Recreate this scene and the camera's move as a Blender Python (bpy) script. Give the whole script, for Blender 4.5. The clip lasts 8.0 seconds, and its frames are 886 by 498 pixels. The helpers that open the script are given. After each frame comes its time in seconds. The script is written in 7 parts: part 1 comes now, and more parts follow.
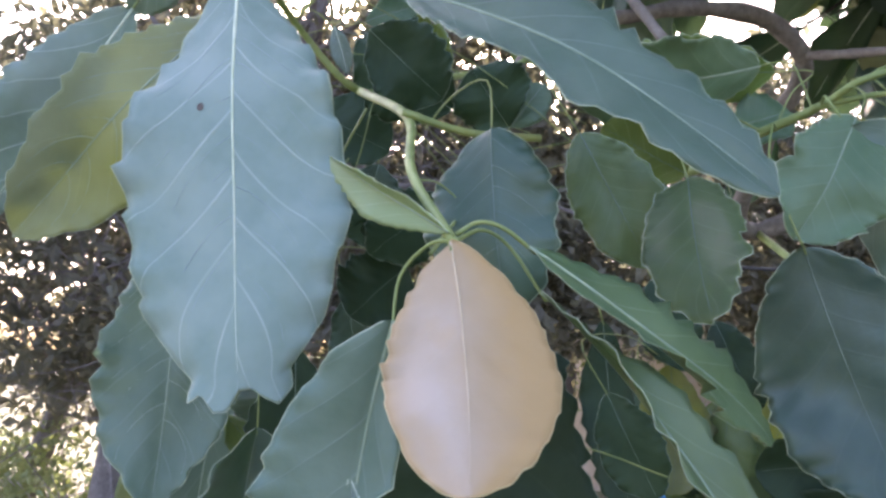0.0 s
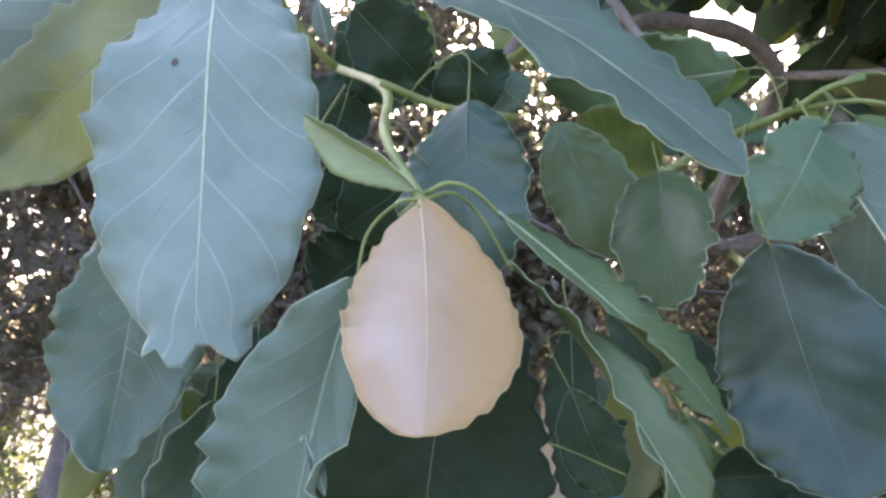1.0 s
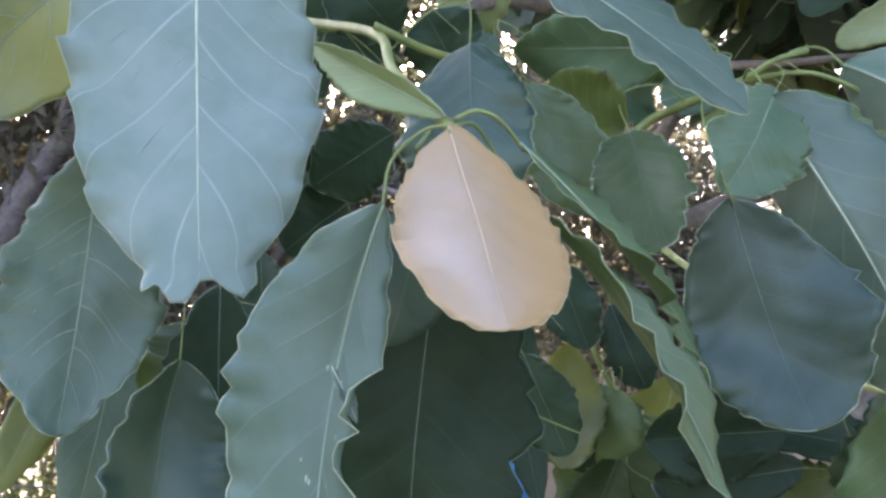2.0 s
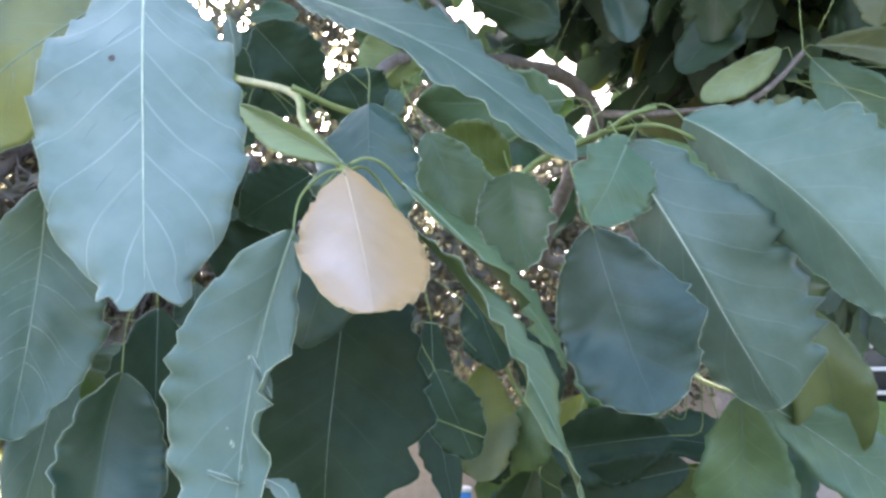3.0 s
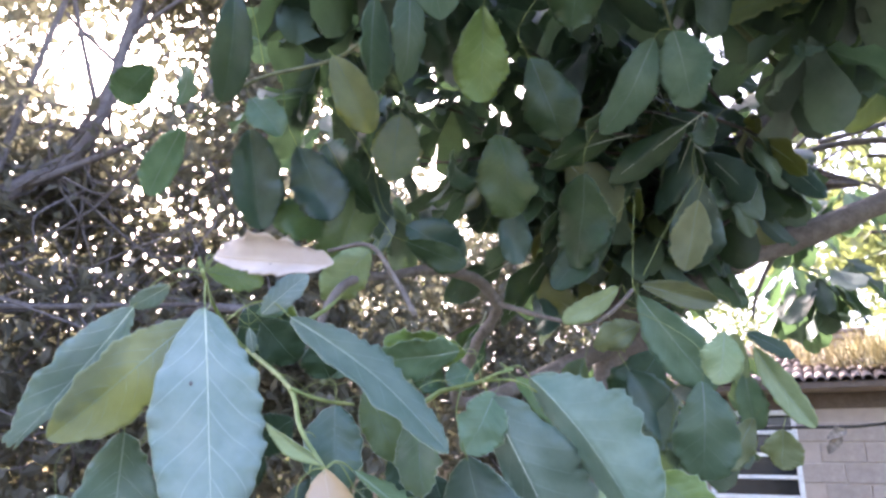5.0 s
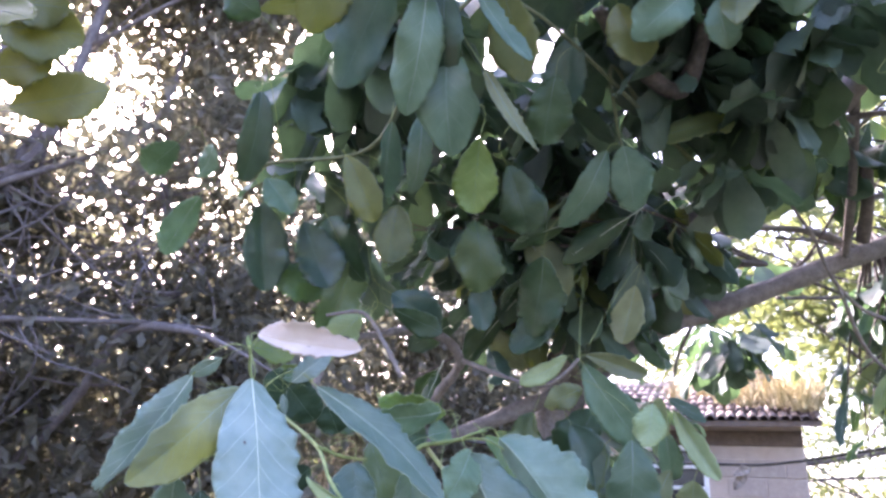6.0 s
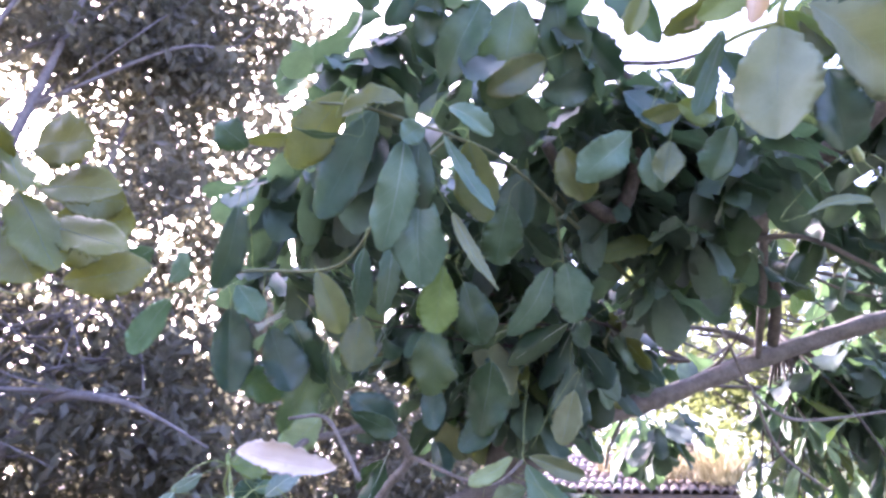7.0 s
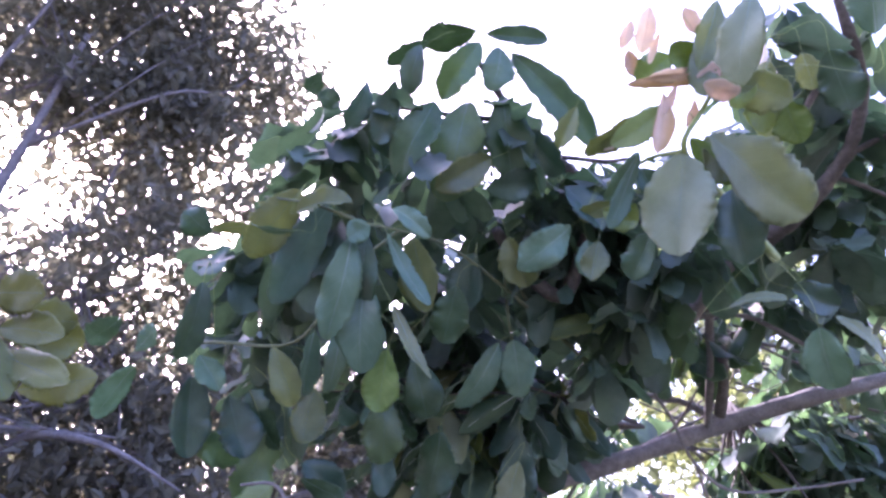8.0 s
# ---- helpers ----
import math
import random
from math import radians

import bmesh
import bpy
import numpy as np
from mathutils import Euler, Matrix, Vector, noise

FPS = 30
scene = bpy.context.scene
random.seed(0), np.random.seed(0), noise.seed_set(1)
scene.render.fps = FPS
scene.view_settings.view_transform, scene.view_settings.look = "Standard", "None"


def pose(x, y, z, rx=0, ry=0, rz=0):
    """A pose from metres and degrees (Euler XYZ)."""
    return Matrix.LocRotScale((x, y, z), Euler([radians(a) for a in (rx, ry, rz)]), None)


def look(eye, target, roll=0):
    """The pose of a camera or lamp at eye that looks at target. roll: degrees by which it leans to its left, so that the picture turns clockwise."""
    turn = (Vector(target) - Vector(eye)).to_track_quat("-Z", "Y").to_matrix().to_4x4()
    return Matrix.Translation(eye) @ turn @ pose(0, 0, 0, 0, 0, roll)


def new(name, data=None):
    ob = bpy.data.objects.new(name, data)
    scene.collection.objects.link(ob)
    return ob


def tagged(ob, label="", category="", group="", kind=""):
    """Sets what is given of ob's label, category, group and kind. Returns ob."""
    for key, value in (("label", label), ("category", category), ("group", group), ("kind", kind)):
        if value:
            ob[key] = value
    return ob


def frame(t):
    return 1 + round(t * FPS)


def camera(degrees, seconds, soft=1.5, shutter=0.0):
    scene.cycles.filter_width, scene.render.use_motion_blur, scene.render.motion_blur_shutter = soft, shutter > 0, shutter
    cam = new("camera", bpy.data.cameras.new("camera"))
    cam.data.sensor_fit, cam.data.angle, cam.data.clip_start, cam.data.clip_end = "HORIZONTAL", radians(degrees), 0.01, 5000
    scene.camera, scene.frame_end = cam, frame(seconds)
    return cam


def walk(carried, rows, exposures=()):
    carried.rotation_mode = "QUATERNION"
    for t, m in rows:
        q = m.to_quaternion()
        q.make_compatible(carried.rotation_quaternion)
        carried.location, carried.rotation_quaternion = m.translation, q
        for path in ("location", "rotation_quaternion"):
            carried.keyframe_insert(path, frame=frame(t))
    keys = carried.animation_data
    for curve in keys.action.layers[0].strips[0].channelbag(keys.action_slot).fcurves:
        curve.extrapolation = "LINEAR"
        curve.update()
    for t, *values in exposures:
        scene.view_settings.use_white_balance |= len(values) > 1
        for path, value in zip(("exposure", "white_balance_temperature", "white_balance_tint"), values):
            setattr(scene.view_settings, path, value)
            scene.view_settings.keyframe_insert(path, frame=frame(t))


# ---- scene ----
cam = camera(66.3, 8.0, soft=2.8)
PATH = [
    (0, (0.000, 0.000, 1.550), (-0.240, 1.956, 1.889), 1.9),
    (0.5, (0.007, -0.003, 1.550), (-0.206, 1.957, 1.886), 4.9),
    (1, (0.003, 0.005, 1.533), (-0.165, 1.962, 1.910), 4.7),
    (1.2, (-0.007, 0.012, 1.532), (-0.124, 1.971, 1.919), 5.5),
    (2.5, (-0.042, 0.001, 1.489), (0.182, 1.951, 1.869), 1.0),
    (3, (-0.023, -0.058, 1.484), (0.266, 1.856, 1.990), 1.5),
    (3.5, (-0.042, -0.144, 1.515), (0.310, 1.757, 2.025), 4.5),
    (4, (-0.054, -0.201, 1.500), (0.370, 1.678, 2.039), 1.9),
    (4.5, (-0.067, -0.264, 1.549), (0.364, 1.586, 2.177), 1.4),
    (4.7, (-0.074, -0.306, 1.562), (0.363, 1.527, 2.232), 1.6),
    (5.8, (-0.170, -0.537, 1.583), (0.389, 1.242, 2.306), 4.4),
    (6, (-0.222, -0.551, 1.587), (0.412, 1.190, 2.341), 3.6),
    (6.5, (-0.294, -0.607, 1.614), (0.440, 1.060, 2.441), 3.3),
    (7, (-0.323, -0.653, 1.626), (0.451, 0.941, 2.553), 3.1),
    (7.5, (-0.326, -0.725, 1.648), (0.437, 0.808, 2.682), 4.0),
    (8, (-0.311, -0.801, 1.661), (0.453, 0.739, 2.685), 4.7),
]
walk(cam, [(t, look(eye, target, roll)) for t, eye, target, roll in PATH],
     exposures=[(0.0, 2.95, 6750, 26), (1.0, 3.02, 6750, 26), (2.5, 3.10, 6850, 22), (3.0, 3.35, 6500, 20), (3.5, 3.45, 6550, 27), (4.0, 3.18, 6850, 28), (4.5, 3.27, 6650, 27), (6.0, 3.38, 6080, 35), (7.0, 3.66, 5780, 43), (7.5, 3.66, 5620, 47), (8.0, 3.12, 5550, 47)])

# ---- light ----
world = bpy.data.worlds.new("sky")
scene.world = world
world.use_nodes = True
wn = world.node_tree
sky = wn.nodes.new("ShaderNodeTexSky")
sky.sky_type = 'NISHITA'
sky.sun_disc = False
sky.sun_elevation, sky.sun_rotation = radians(35), radians(-9)
sky.air_density, sky.dust_density = 1.0, 5.5
wn.nodes["Background"].inputs["Strength"].default_value = 0.15
wn.links.new(sky.outputs["Color"], wn.nodes["Background"].inputs["Color"])
sun = new("sun", bpy.data.lights.new("sun", "SUN"))
sun.data.energy, sun.data.angle, sun.data.color = 3.5, radians(0.6), (1.0, 0.95, 0.86)
sun.matrix_world = look(Vector((-0.128, 0.809, 0.574)) * 20, (0, 0, 0))


# ---- materials ----
class Mat:
    """A node material with a few short ways to add nodes."""

    def __init__(self, name, rough=0.6, metal=0.0):
        self.m = bpy.data.materials.new(name)
        self.m.use_nodes = True
        self.n, self.l = self.m.node_tree.nodes, self.m.node_tree.links
        self.b = self.n["Principled BSDF"]
        self.out = self.n["Material Output"]
        self.b.inputs["Roughness"].default_value = rough
        self.b.inputs["Metallic"].default_value = metal

    def node(self, kind, **values):
        nd = self.n.new(kind)
        for k, v in values.items():
            nd.inputs[k.replace("_", " ")].default_value = v
        return nd

    def noise(self, scale, detail=4.0, coords="Object", rough=0.55):
        tc = self.n.new("ShaderNodeTexCoord")
        nz = self.node("ShaderNodeTexNoise", Scale=scale, Detail=detail, Roughness=rough)
        self.l.new(tc.outputs[coords], nz.inputs["Vector"])
        return nz.outputs["Fac"]

    def ramp(self, fac, stops):
        r = self.n.new("ShaderNodeValToRGB")
        while len(r.color_ramp.elements) < len(stops):
            r.color_ramp.elements.new(0.5)
        for e, (p, c) in zip(r.color_ramp.elements, stops):
            e.position, e.color = p, (*c, 1)
        self.l.new(fac, r.inputs["Fac"])
        return r.outputs["Color"]

    def mix(self, fac, a, b, mode="MIX"):
        x = self.n.new("ShaderNodeMix")
        x.data_type, x.blend_type = "RGBA", mode
        for sock, v in (("Factor", fac), ("A", a), ("B", b)):
            s = [i for i in x.inputs if i.name == sock and (sock == "Factor" or i.type == "RGBA")][0]
            if isinstance(v, (int, float)):
                s.default_value = v
            elif isinstance(v, tuple):
                s.default_value = (*v, 1)
            else:
                self.l.new(v, s)
        return [o for o in x.outputs if o.type == "RGBA"][0]

    def math(self, op, a, b=0.0, c=0.0):
        x = self.n.new("ShaderNodeMath")
        x.operation = op
        for s, v in zip(x.inputs, (a, b, c)):
            if isinstance(v, (int, float)):
                s.default_value = v
            else:
                self.l.new(v, s)
        return x.outputs[0]

    def color(self, c):
        self.l.new(c, self.b.inputs["Base Color"])
        return self

    def bump(self, height, strength=0.3, distance=0.002):
        bp = self.node("ShaderNodeBump", Strength=strength, Distance=distance)
        self.l.new(height, bp.inputs["Height"])
        self.l.new(bp.outputs["Normal"], self.b.inputs["Normal"])
        return self

    def rand(self, island=False):
        if island:
            return self.n.new("ShaderNodeNewGeometry").outputs["Random Per Island"]
        return self.n.new("ShaderNodeObjectInfo").outputs["Random"]


def leaf_skin(name, base, dark, light, through_color, share, vein, rough, fine=160.0, island=False, vein_amount=0.5, edge_and_shade=None, shine=0.5):
    """One face of a leaf blade: mottled colour, side veins and a net of fine veins, and light that comes through."""
    m = Mat(name, rough)
    m.b.inputs["Specular IOR Level"].default_value = shine
    big = m.noise(24.0, 4.0)
    col = m.mix(m.math("MULTIPLY_ADD", big, 2.6, -0.8), dark, light)
    col = m.mix(0.25, col, base)
    small = m.noise(fine, 5.0)
    col = m.mix(m.math("MULTIPLY_ADD", small, 0.5, -0.1), col, light)
    hsv = m.node("ShaderNodeHueSaturation", Fac=1.0)
    r = m.rand(island)
    m.l.new(m.math("MULTIPLY_ADD", r, *((0.95, 0.55) if island else (0.5, 0.76))), hsv.inputs["Value"])
    m.l.new(m.math("MULTIPLY_ADD", m.math("FRACT", m.math("MULTIPLY", r, 7.3)), *((0.06, 0.472) if island else (0.045, 0.475))), hsv.inputs["Hue"])
    m.l.new(col, hsv.inputs["Color"])
    col = hsv.outputs["Color"]
    uv = m.n.new("ShaderNodeUVMap")
    uv.uv_map = "UVMap"
    sep = m.n.new("ShaderNodeSeparateXYZ")
    m.l.new(uv.outputs["UV"], sep.inputs["Vector"])
    side = m.math("ABSOLUTE", m.math("SUBTRACT", sep.outputs["Y"], 0.5))
    run = m.math("MULTIPLY_ADD", sep.outputs["X"], 6.5, m.math("MULTIPLY", m.math("POWER", side, 0.85), -3.0))
    run = m.math("ADD", run, m.math("MULTIPLY", m.math("GREATER_THAN", sep.outputs["Y"], 0.5), 0.37))
    run = m.math("ADD", run, m.math("MULTIPLY_ADD", m.noise(9.0, 1.0), 1.3, -0.65))
    saw = m.math("ABSOLUTE", m.math("SUBTRACT", m.math("FRACT", run), 0.5))
    width = m.math("MULTIPLY_ADD", side, -0.075, 0.055)
    veins = m.math("MULTIPLY", m.math("SUBTRACT", 1.0, m.math("DIVIDE", saw, width)), m.math("MULTIPLY_ADD", m.noise(30.0, 2.0), 2.6, -0.5))
    veins = m.math("MINIMUM", m.math("MAXIMUM", veins, 0.0), 1.0)
    col = m.mix(m.math("MULTIPLY", veins, vein_amount), col, vein)
    if edge_and_shade:
        wobble = m.math("MULTIPLY_ADD", m.noise(28.0, 3.0), 0.9, -0.45)
        rim_at = m.math("MULTIPLY", m.math("POWER", m.math("MINIMUM", m.math("MULTIPLY", side, 2.0), 1.0), 4.5), 0.85)
        # one side of the midrib toned darker: the fold's light and shade as colour
        half = m.math("MULTIPLY_ADD", sep.outputs["Y"], 2.2, m.math("SUBTRACT", wobble, 0.85))
        near_foot = m.math("SUBTRACT", 0.62, m.math("MULTIPLY", sep.outputs["X"], 1.8))
        mask = m.math("MAXIMUM", m.math("MAXIMUM", rim_at, m.math("MULTIPLY", half, 0.95)), m.math("ADD", near_foot, m.math("MULTIPLY", wobble, 0.4)))
        blotch = m.math("MULTIPLY", m.math("SUBTRACT", m.noise(40.0, 3.0), 0.56), 4.0)
        mask = m.math("MAXIMUM", mask, m.math("MULTIPLY", blotch, 0.7))
        col = m.mix(m.math("MINIMUM", m.math("MAXIMUM", mask, 0.0), 0.9), col, edge_and_shade)
    m.color(col)
    relief = m.math("ADD", m.math("MULTIPLY", veins, 0.6 * vein_amount), m.math("MULTIPLY", small, 0.35))
    m.bump(relief, 0.5, 0.0016)
    tr = m.n.new("ShaderNodeBsdfTranslucent")
    m.l.new(m.mix(m.math("MULTIPLY_ADD", big, 1.2, -0.2), through_color, tuple(min(1, c * 1.5) for c in through_color)), tr.inputs["Color"])
    mx = m.n.new("ShaderNodeMixShader")
    mx.inputs[0].default_value = share
    m.l.new(m.b.outputs[0], mx.inputs[1])
    m.l.new(tr.outputs[0], mx.inputs[2])
    m.l.new(mx.outputs[0], m.out.inputs["Surface"])
    return m.m


def bark_skin(name, dark, light, scale, rough=0.85):
    m = Mat(name, rough)
    a = m.noise(scale, 6.0, rough=0.7)
    b = m.noise(scale * 5, 4.0)
    c = m.ramp(m.math("MULTIPLY_ADD", b, 0.35, m.math("MULTIPLY", a, 0.65)), [(0.3, dark), (0.52, tuple((x + y) / 2 for x, y in zip(dark, light))), (0.7, light)])
    m.color(c).bump(m.math("ADD", a, m.math("MULTIPLY", b, 0.5)), 0.7, 0.006)
    return m.m


UNDER = leaf_skin("leaf_underside", (0.178, 0.260, 0.236), (0.117, 0.195, 0.158), (0.240, 0.320, 0.298), (0.18, 0.27, 0.06), 0.24, (0.46, 0.56, 0.53), 0.5, vein_amount=0.8, shine=0.4)
UPPER = leaf_skin("leaf_upper_side", (0.034, 0.072, 0.038), (0.020, 0.048, 0.025), (0.056, 0.102, 0.058), (0.12, 0.21, 0.05), 0.2, (0.10, 0.15, 0.09), 0.36, vein_amount=0.35, shine=0.3)
YOUNG_UNDER = leaf_skin("young_leaf_underside", (0.24, 0.35, 0.18), (0.19, 0.29, 0.13), (0.30, 0.41, 0.23), (0.30, 0.40, 0.07), 0.32, (0.55, 0.65, 0.40), 0.45)
YOUNG_UPPER = leaf_skin("young_leaf_upper_side", (0.12, 0.19, 0.05), (0.08, 0.14, 0.035), (0.17, 0.25, 0.08), (0.25, 0.30, 0.04), 0.30, (0.36, 0.45, 0.18), 0.36)
PINK_UNDER = leaf_skin("cream_leaf_underside", (0.53, 0.415, 0.350), (0.43, 0.30, 0.20), (0.60, 0.49, 0.44), (0.62, 0.50, 0.30), 0.22, (0.70, 0.62, 0.48), 0.5, vein_amount=0.06, edge_and_shade=(0.43, 0.29, 0.135), shine=0.3)
PINK_UPPER = leaf_skin("cream_leaf_upper_side", (0.55, 0.45, 0.27), (0.48, 0.36, 0.2), (0.6, 0.52, 0.36), (0.62, 0.48, 0.25), 0.36, (0.66, 0.58, 0.4), 0.42, vein_amount=0.12)
MATURE = leaf_skin("mature_leaf_underside", (0.088, 0.168, 0.105), (0.052, 0.115, 0.066), (0.138, 0.225, 0.152), (0.20, 0.31, 0.12), 0.35, (0.30, 0.40, 0.31), 0.38, vein_amount=0.35, shine=0.4)
OLIVE_UNDER = leaf_skin("olive_leaf_underside", (0.135, 0.172, 0.095), (0.088, 0.122, 0.06), (0.195, 0.23, 0.14), (0.36, 0.40, 0.12), 0.38, (0.3, 0.34, 0.2), 0.42, vein_amount=0.25)
OLIVE_UPPER = leaf_skin("olive_leaf_upper_side", (0.105, 0.135, 0.055), (0.065, 0.095, 0.04), (0.15, 0.18, 0.08), (0.36, 0.40, 0.11), 0.36, (0.2, 0.24, 0.12), 0.36, vein_amount=0.25)
GLOSS_UPPER = leaf_skin("glossy_leaf_upper_side", (0.033, 0.076, 0.062), (0.020, 0.052, 0.040), (0.058, 0.110, 0.094), (0.20, 0.27, 0.10), 0.22, (0.13, 0.18, 0.15), 0.36, vein_amount=0.15, shine=0.5)
BRONZE = leaf_skin("bronze_young_leaf", (0.60, 0.49, 0.40), (0.48, 0.35, 0.26), (0.70, 0.61, 0.52), (0.78, 0.60, 0.45), 0.46, (0.6, 0.45, 0.3), 0.4, vein_amount=0.15)
SAP = leaf_skin("yellowing_sapling_leaf", (0.105, 0.125, 0.034), (0.07, 0.088, 0.024), (0.15, 0.17, 0.052), (0.27, 0.29, 0.05), 0.36, (0.3, 0.33, 0.15), 0.45, vein_amount=0.25)
PALE = leaf_skin("pale_blush_leaf", (0.70, 0.64, 0.57), (0.58, 0.49, 0.40), (0.78, 0.73, 0.68), (0.62, 0.50, 0.36), 0.25, (0.7, 0.6, 0.5), 0.5, vein_amount=0.1)
GREEN_UNDER = leaf_skin("fresh_green_underside", (0.085, 0.165, 0.080), (0.05, 0.115, 0.05), (0.135, 0.225, 0.125), (0.26, 0.36, 0.09), 0.28, (0.3, 0.4, 0.27), 0.42, vein_amount=0.4, shine=0.45)
GREEN_UPPER = leaf_skin("fresh_green_upper_side", (0.064, 0.118, 0.052), (0.038, 0.082, 0.034), (0.098, 0.162, 0.08), (0.24, 0.33, 0.07), 0.26, (0.2, 0.28, 0.15), 0.36, vein_amount=0.35, shine=0.45)
TEAL_UNDER = leaf_skin("teal_leaf_underside", (0.102, 0.172, 0.138), (0.062, 0.122, 0.090), (0.155, 0.232, 0.195), (0.18, 0.27, 0.07), 0.22, (0.27, 0.36, 0.32), 0.38, vein_amount=0.3, shine=0.45)
# for leaves behind others: their shade is put into this darker base colour
SHADE_UPPER = leaf_skin("shaded_dark_upper_side", (0.020, 0.046, 0.026), (0.013, 0.032, 0.018), (0.034, 0.066, 0.040), (0.08, 0.13, 0.03), 0.06, (0.045, 0.08, 0.05), 0.5, vein_amount=0.2, shine=0.2)
AIRY_UNDER = leaf_skin("thin_pale_underside", (0.175, 0.225, 0.165), (0.125, 0.172, 0.115), (0.235, 0.285, 0.22), (0.40, 0.46, 0.24), 0.42, (0.34, 0.40, 0.30), 0.45, vein_amount=0.3)
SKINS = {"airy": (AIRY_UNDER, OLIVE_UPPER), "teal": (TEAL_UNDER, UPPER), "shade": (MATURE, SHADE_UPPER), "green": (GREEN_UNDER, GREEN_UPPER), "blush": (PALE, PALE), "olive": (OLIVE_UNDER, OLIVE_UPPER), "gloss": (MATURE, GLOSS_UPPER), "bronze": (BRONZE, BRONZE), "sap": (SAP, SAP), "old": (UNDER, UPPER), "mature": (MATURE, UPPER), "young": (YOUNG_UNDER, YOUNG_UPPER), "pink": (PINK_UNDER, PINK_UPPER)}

rib_m = Mat("pale_midrib", 0.5)
RIB = rib_m.color(rib_m.ramp(rib_m.noise(90.0), [(0.3, (0.40, 0.50, 0.36)), (0.7, (0.60, 0.68, 0.55))])).m
vein_d = Mat("green_side_vein", 0.5)
VEIN_GREEN = vein_d.color(vein_d.ramp(vein_d.noise(60.0), [(0.3, (0.09, 0.15, 0.11)), (0.7, (0.17, 0.24, 0.18))])).m
mid_d = Mat("grey_green_midrib", 0.5)
MID_RIB = mid_d.color(mid_d.ramp(mid_d.noise(60.0), [(0.3, (0.20, 0.29, 0.20)), (0.7, (0.33, 0.42, 0.31))])).m
side_d = Mat("blue_green_side_vein", 0.5)
SIDE_RIB = side_d.color(side_d.ramp(side_d.noise(60.0), [(0.3, (0.205, 0.29, 0.265)), (0.7, (0.275, 0.36, 0.335))])).m
crib_m = Mat("cream_midrib", 0.5)
CREAM_RIB = crib_m.color(crib_m.ramp(crib_m.noise(90.0), [(0.3, (0.46, 0.37, 0.24)), (0.7, (0.55, 0.45, 0.32))])).m
rim_m = Mat("pale_leaf_edge", 0.5)
RIM = rim_m.color(rim_m.ramp(rim_m.noise(50.0), [(0.3, (0.30, 0.40, 0.27)), (0.7, (0.50, 0.57, 0.42))])).m
stem_m = Mat("green_stem", 0.5)
STEM = stem_m.color(stem_m.ramp(stem_m.noise(60.0, 5.0), [(0.3, (0.13, 0.19, 0.06)), (0.65, (0.25, 0.31, 0.11)), (0.8, (0.30, 0.29, 0.14))])).bump(stem_m.noise(300.0), 0.3, 0.001).m
TWIG = bark_skin("dull_green_twig", (0.07, 0.09, 0.045), (0.17, 0.19, 0.10), 40.0)
BARK = bark_skin("grey_brown_bark", (0.075, 0.063, 0.056), (0.25, 0.225, 0.21), 26.0)
DARK_BARK = bark_skin("dark_brown_bark", (0.03, 0.025, 0.022), (0.16, 0.135, 0.12), 22.0)
FAR_BARK = bark_skin("far_grey_bark", (0.055, 0.047, 0.047), (0.22, 0.195, 0.195), 9.0)
PALE_BARK = bark_skin("pale_dry_stem", (0.16, 0.135, 0.12), (0.40, 0.36, 0.33), 14.0)
SMALL_LEAF = leaf_skin("small_dark_leaf", (0.082, 0.080, 0.066), (0.048, 0.048, 0.038), (0.125, 0.120, 0.102), (0.22, 0.215, 0.135), 0.30, (0.12, 0.13, 0.07), 0.6, 40.0, True, 0.2, shine=0.18)
CROWN_LEAF = leaf_skin("dark_crown_leaf", (0.036, 0.064, 0.048), (0.022, 0.044, 0.032), (0.072, 0.108, 0.086), (0.12, 0.21, 0.08), 0.26, (0.12, 0.17, 0.12), 0.5, 120.0, True, 0.25)
SUN_LEAF = leaf_skin("sunlit_yellow_green_leaf", (0.11, 0.145, 0.065), (0.07, 0.095, 0.04), (0.17, 0.20, 0.10), (0.27, 0.31, 0.10), 0.26, (0.2, 0.25, 0.1), 0.45, 40.0, True, 0.2)


# ---- building helpers ----
def mesh_of(name, verts, faces, mats, index=None, uvs=None, smooth=True):
    me = bpy.data.meshes.new(name)
    me.from_pydata(verts, [], faces)
    for mt in mats:
        me.materials.append(mt)
    if index is not None:
        me.polygons.foreach_set("material_index", index)
    if uvs is not None:
        lay = me.uv_layers.new(name="UVMap")
        flat = [c for p in me.polygons for v in p.vertices for c in uvs[v]]
        lay.data.foreach_set("uv", flat)
    me.polygons.foreach_set("use_smooth", [smooth] * len(me.polygons))
    me.update()
    return me


def part(name, me, parent, m=None, label=""):
    """One mesh as a part under a thing or under a part; m is its pose in the parent's own space."""
    ob = new(name, me)
    ob.parent = parent
    if m is not None:
        ob.matrix_basis = m
    return tagged(ob, label)


def thing(name, at, label, category, group="", kind=""):
    return tagged(new(name), label, category, group, kind) if at is None else placed(tagged(new(name), label, category, group, kind), at)


def placed(ob, at):
    ob.location = at
    return ob


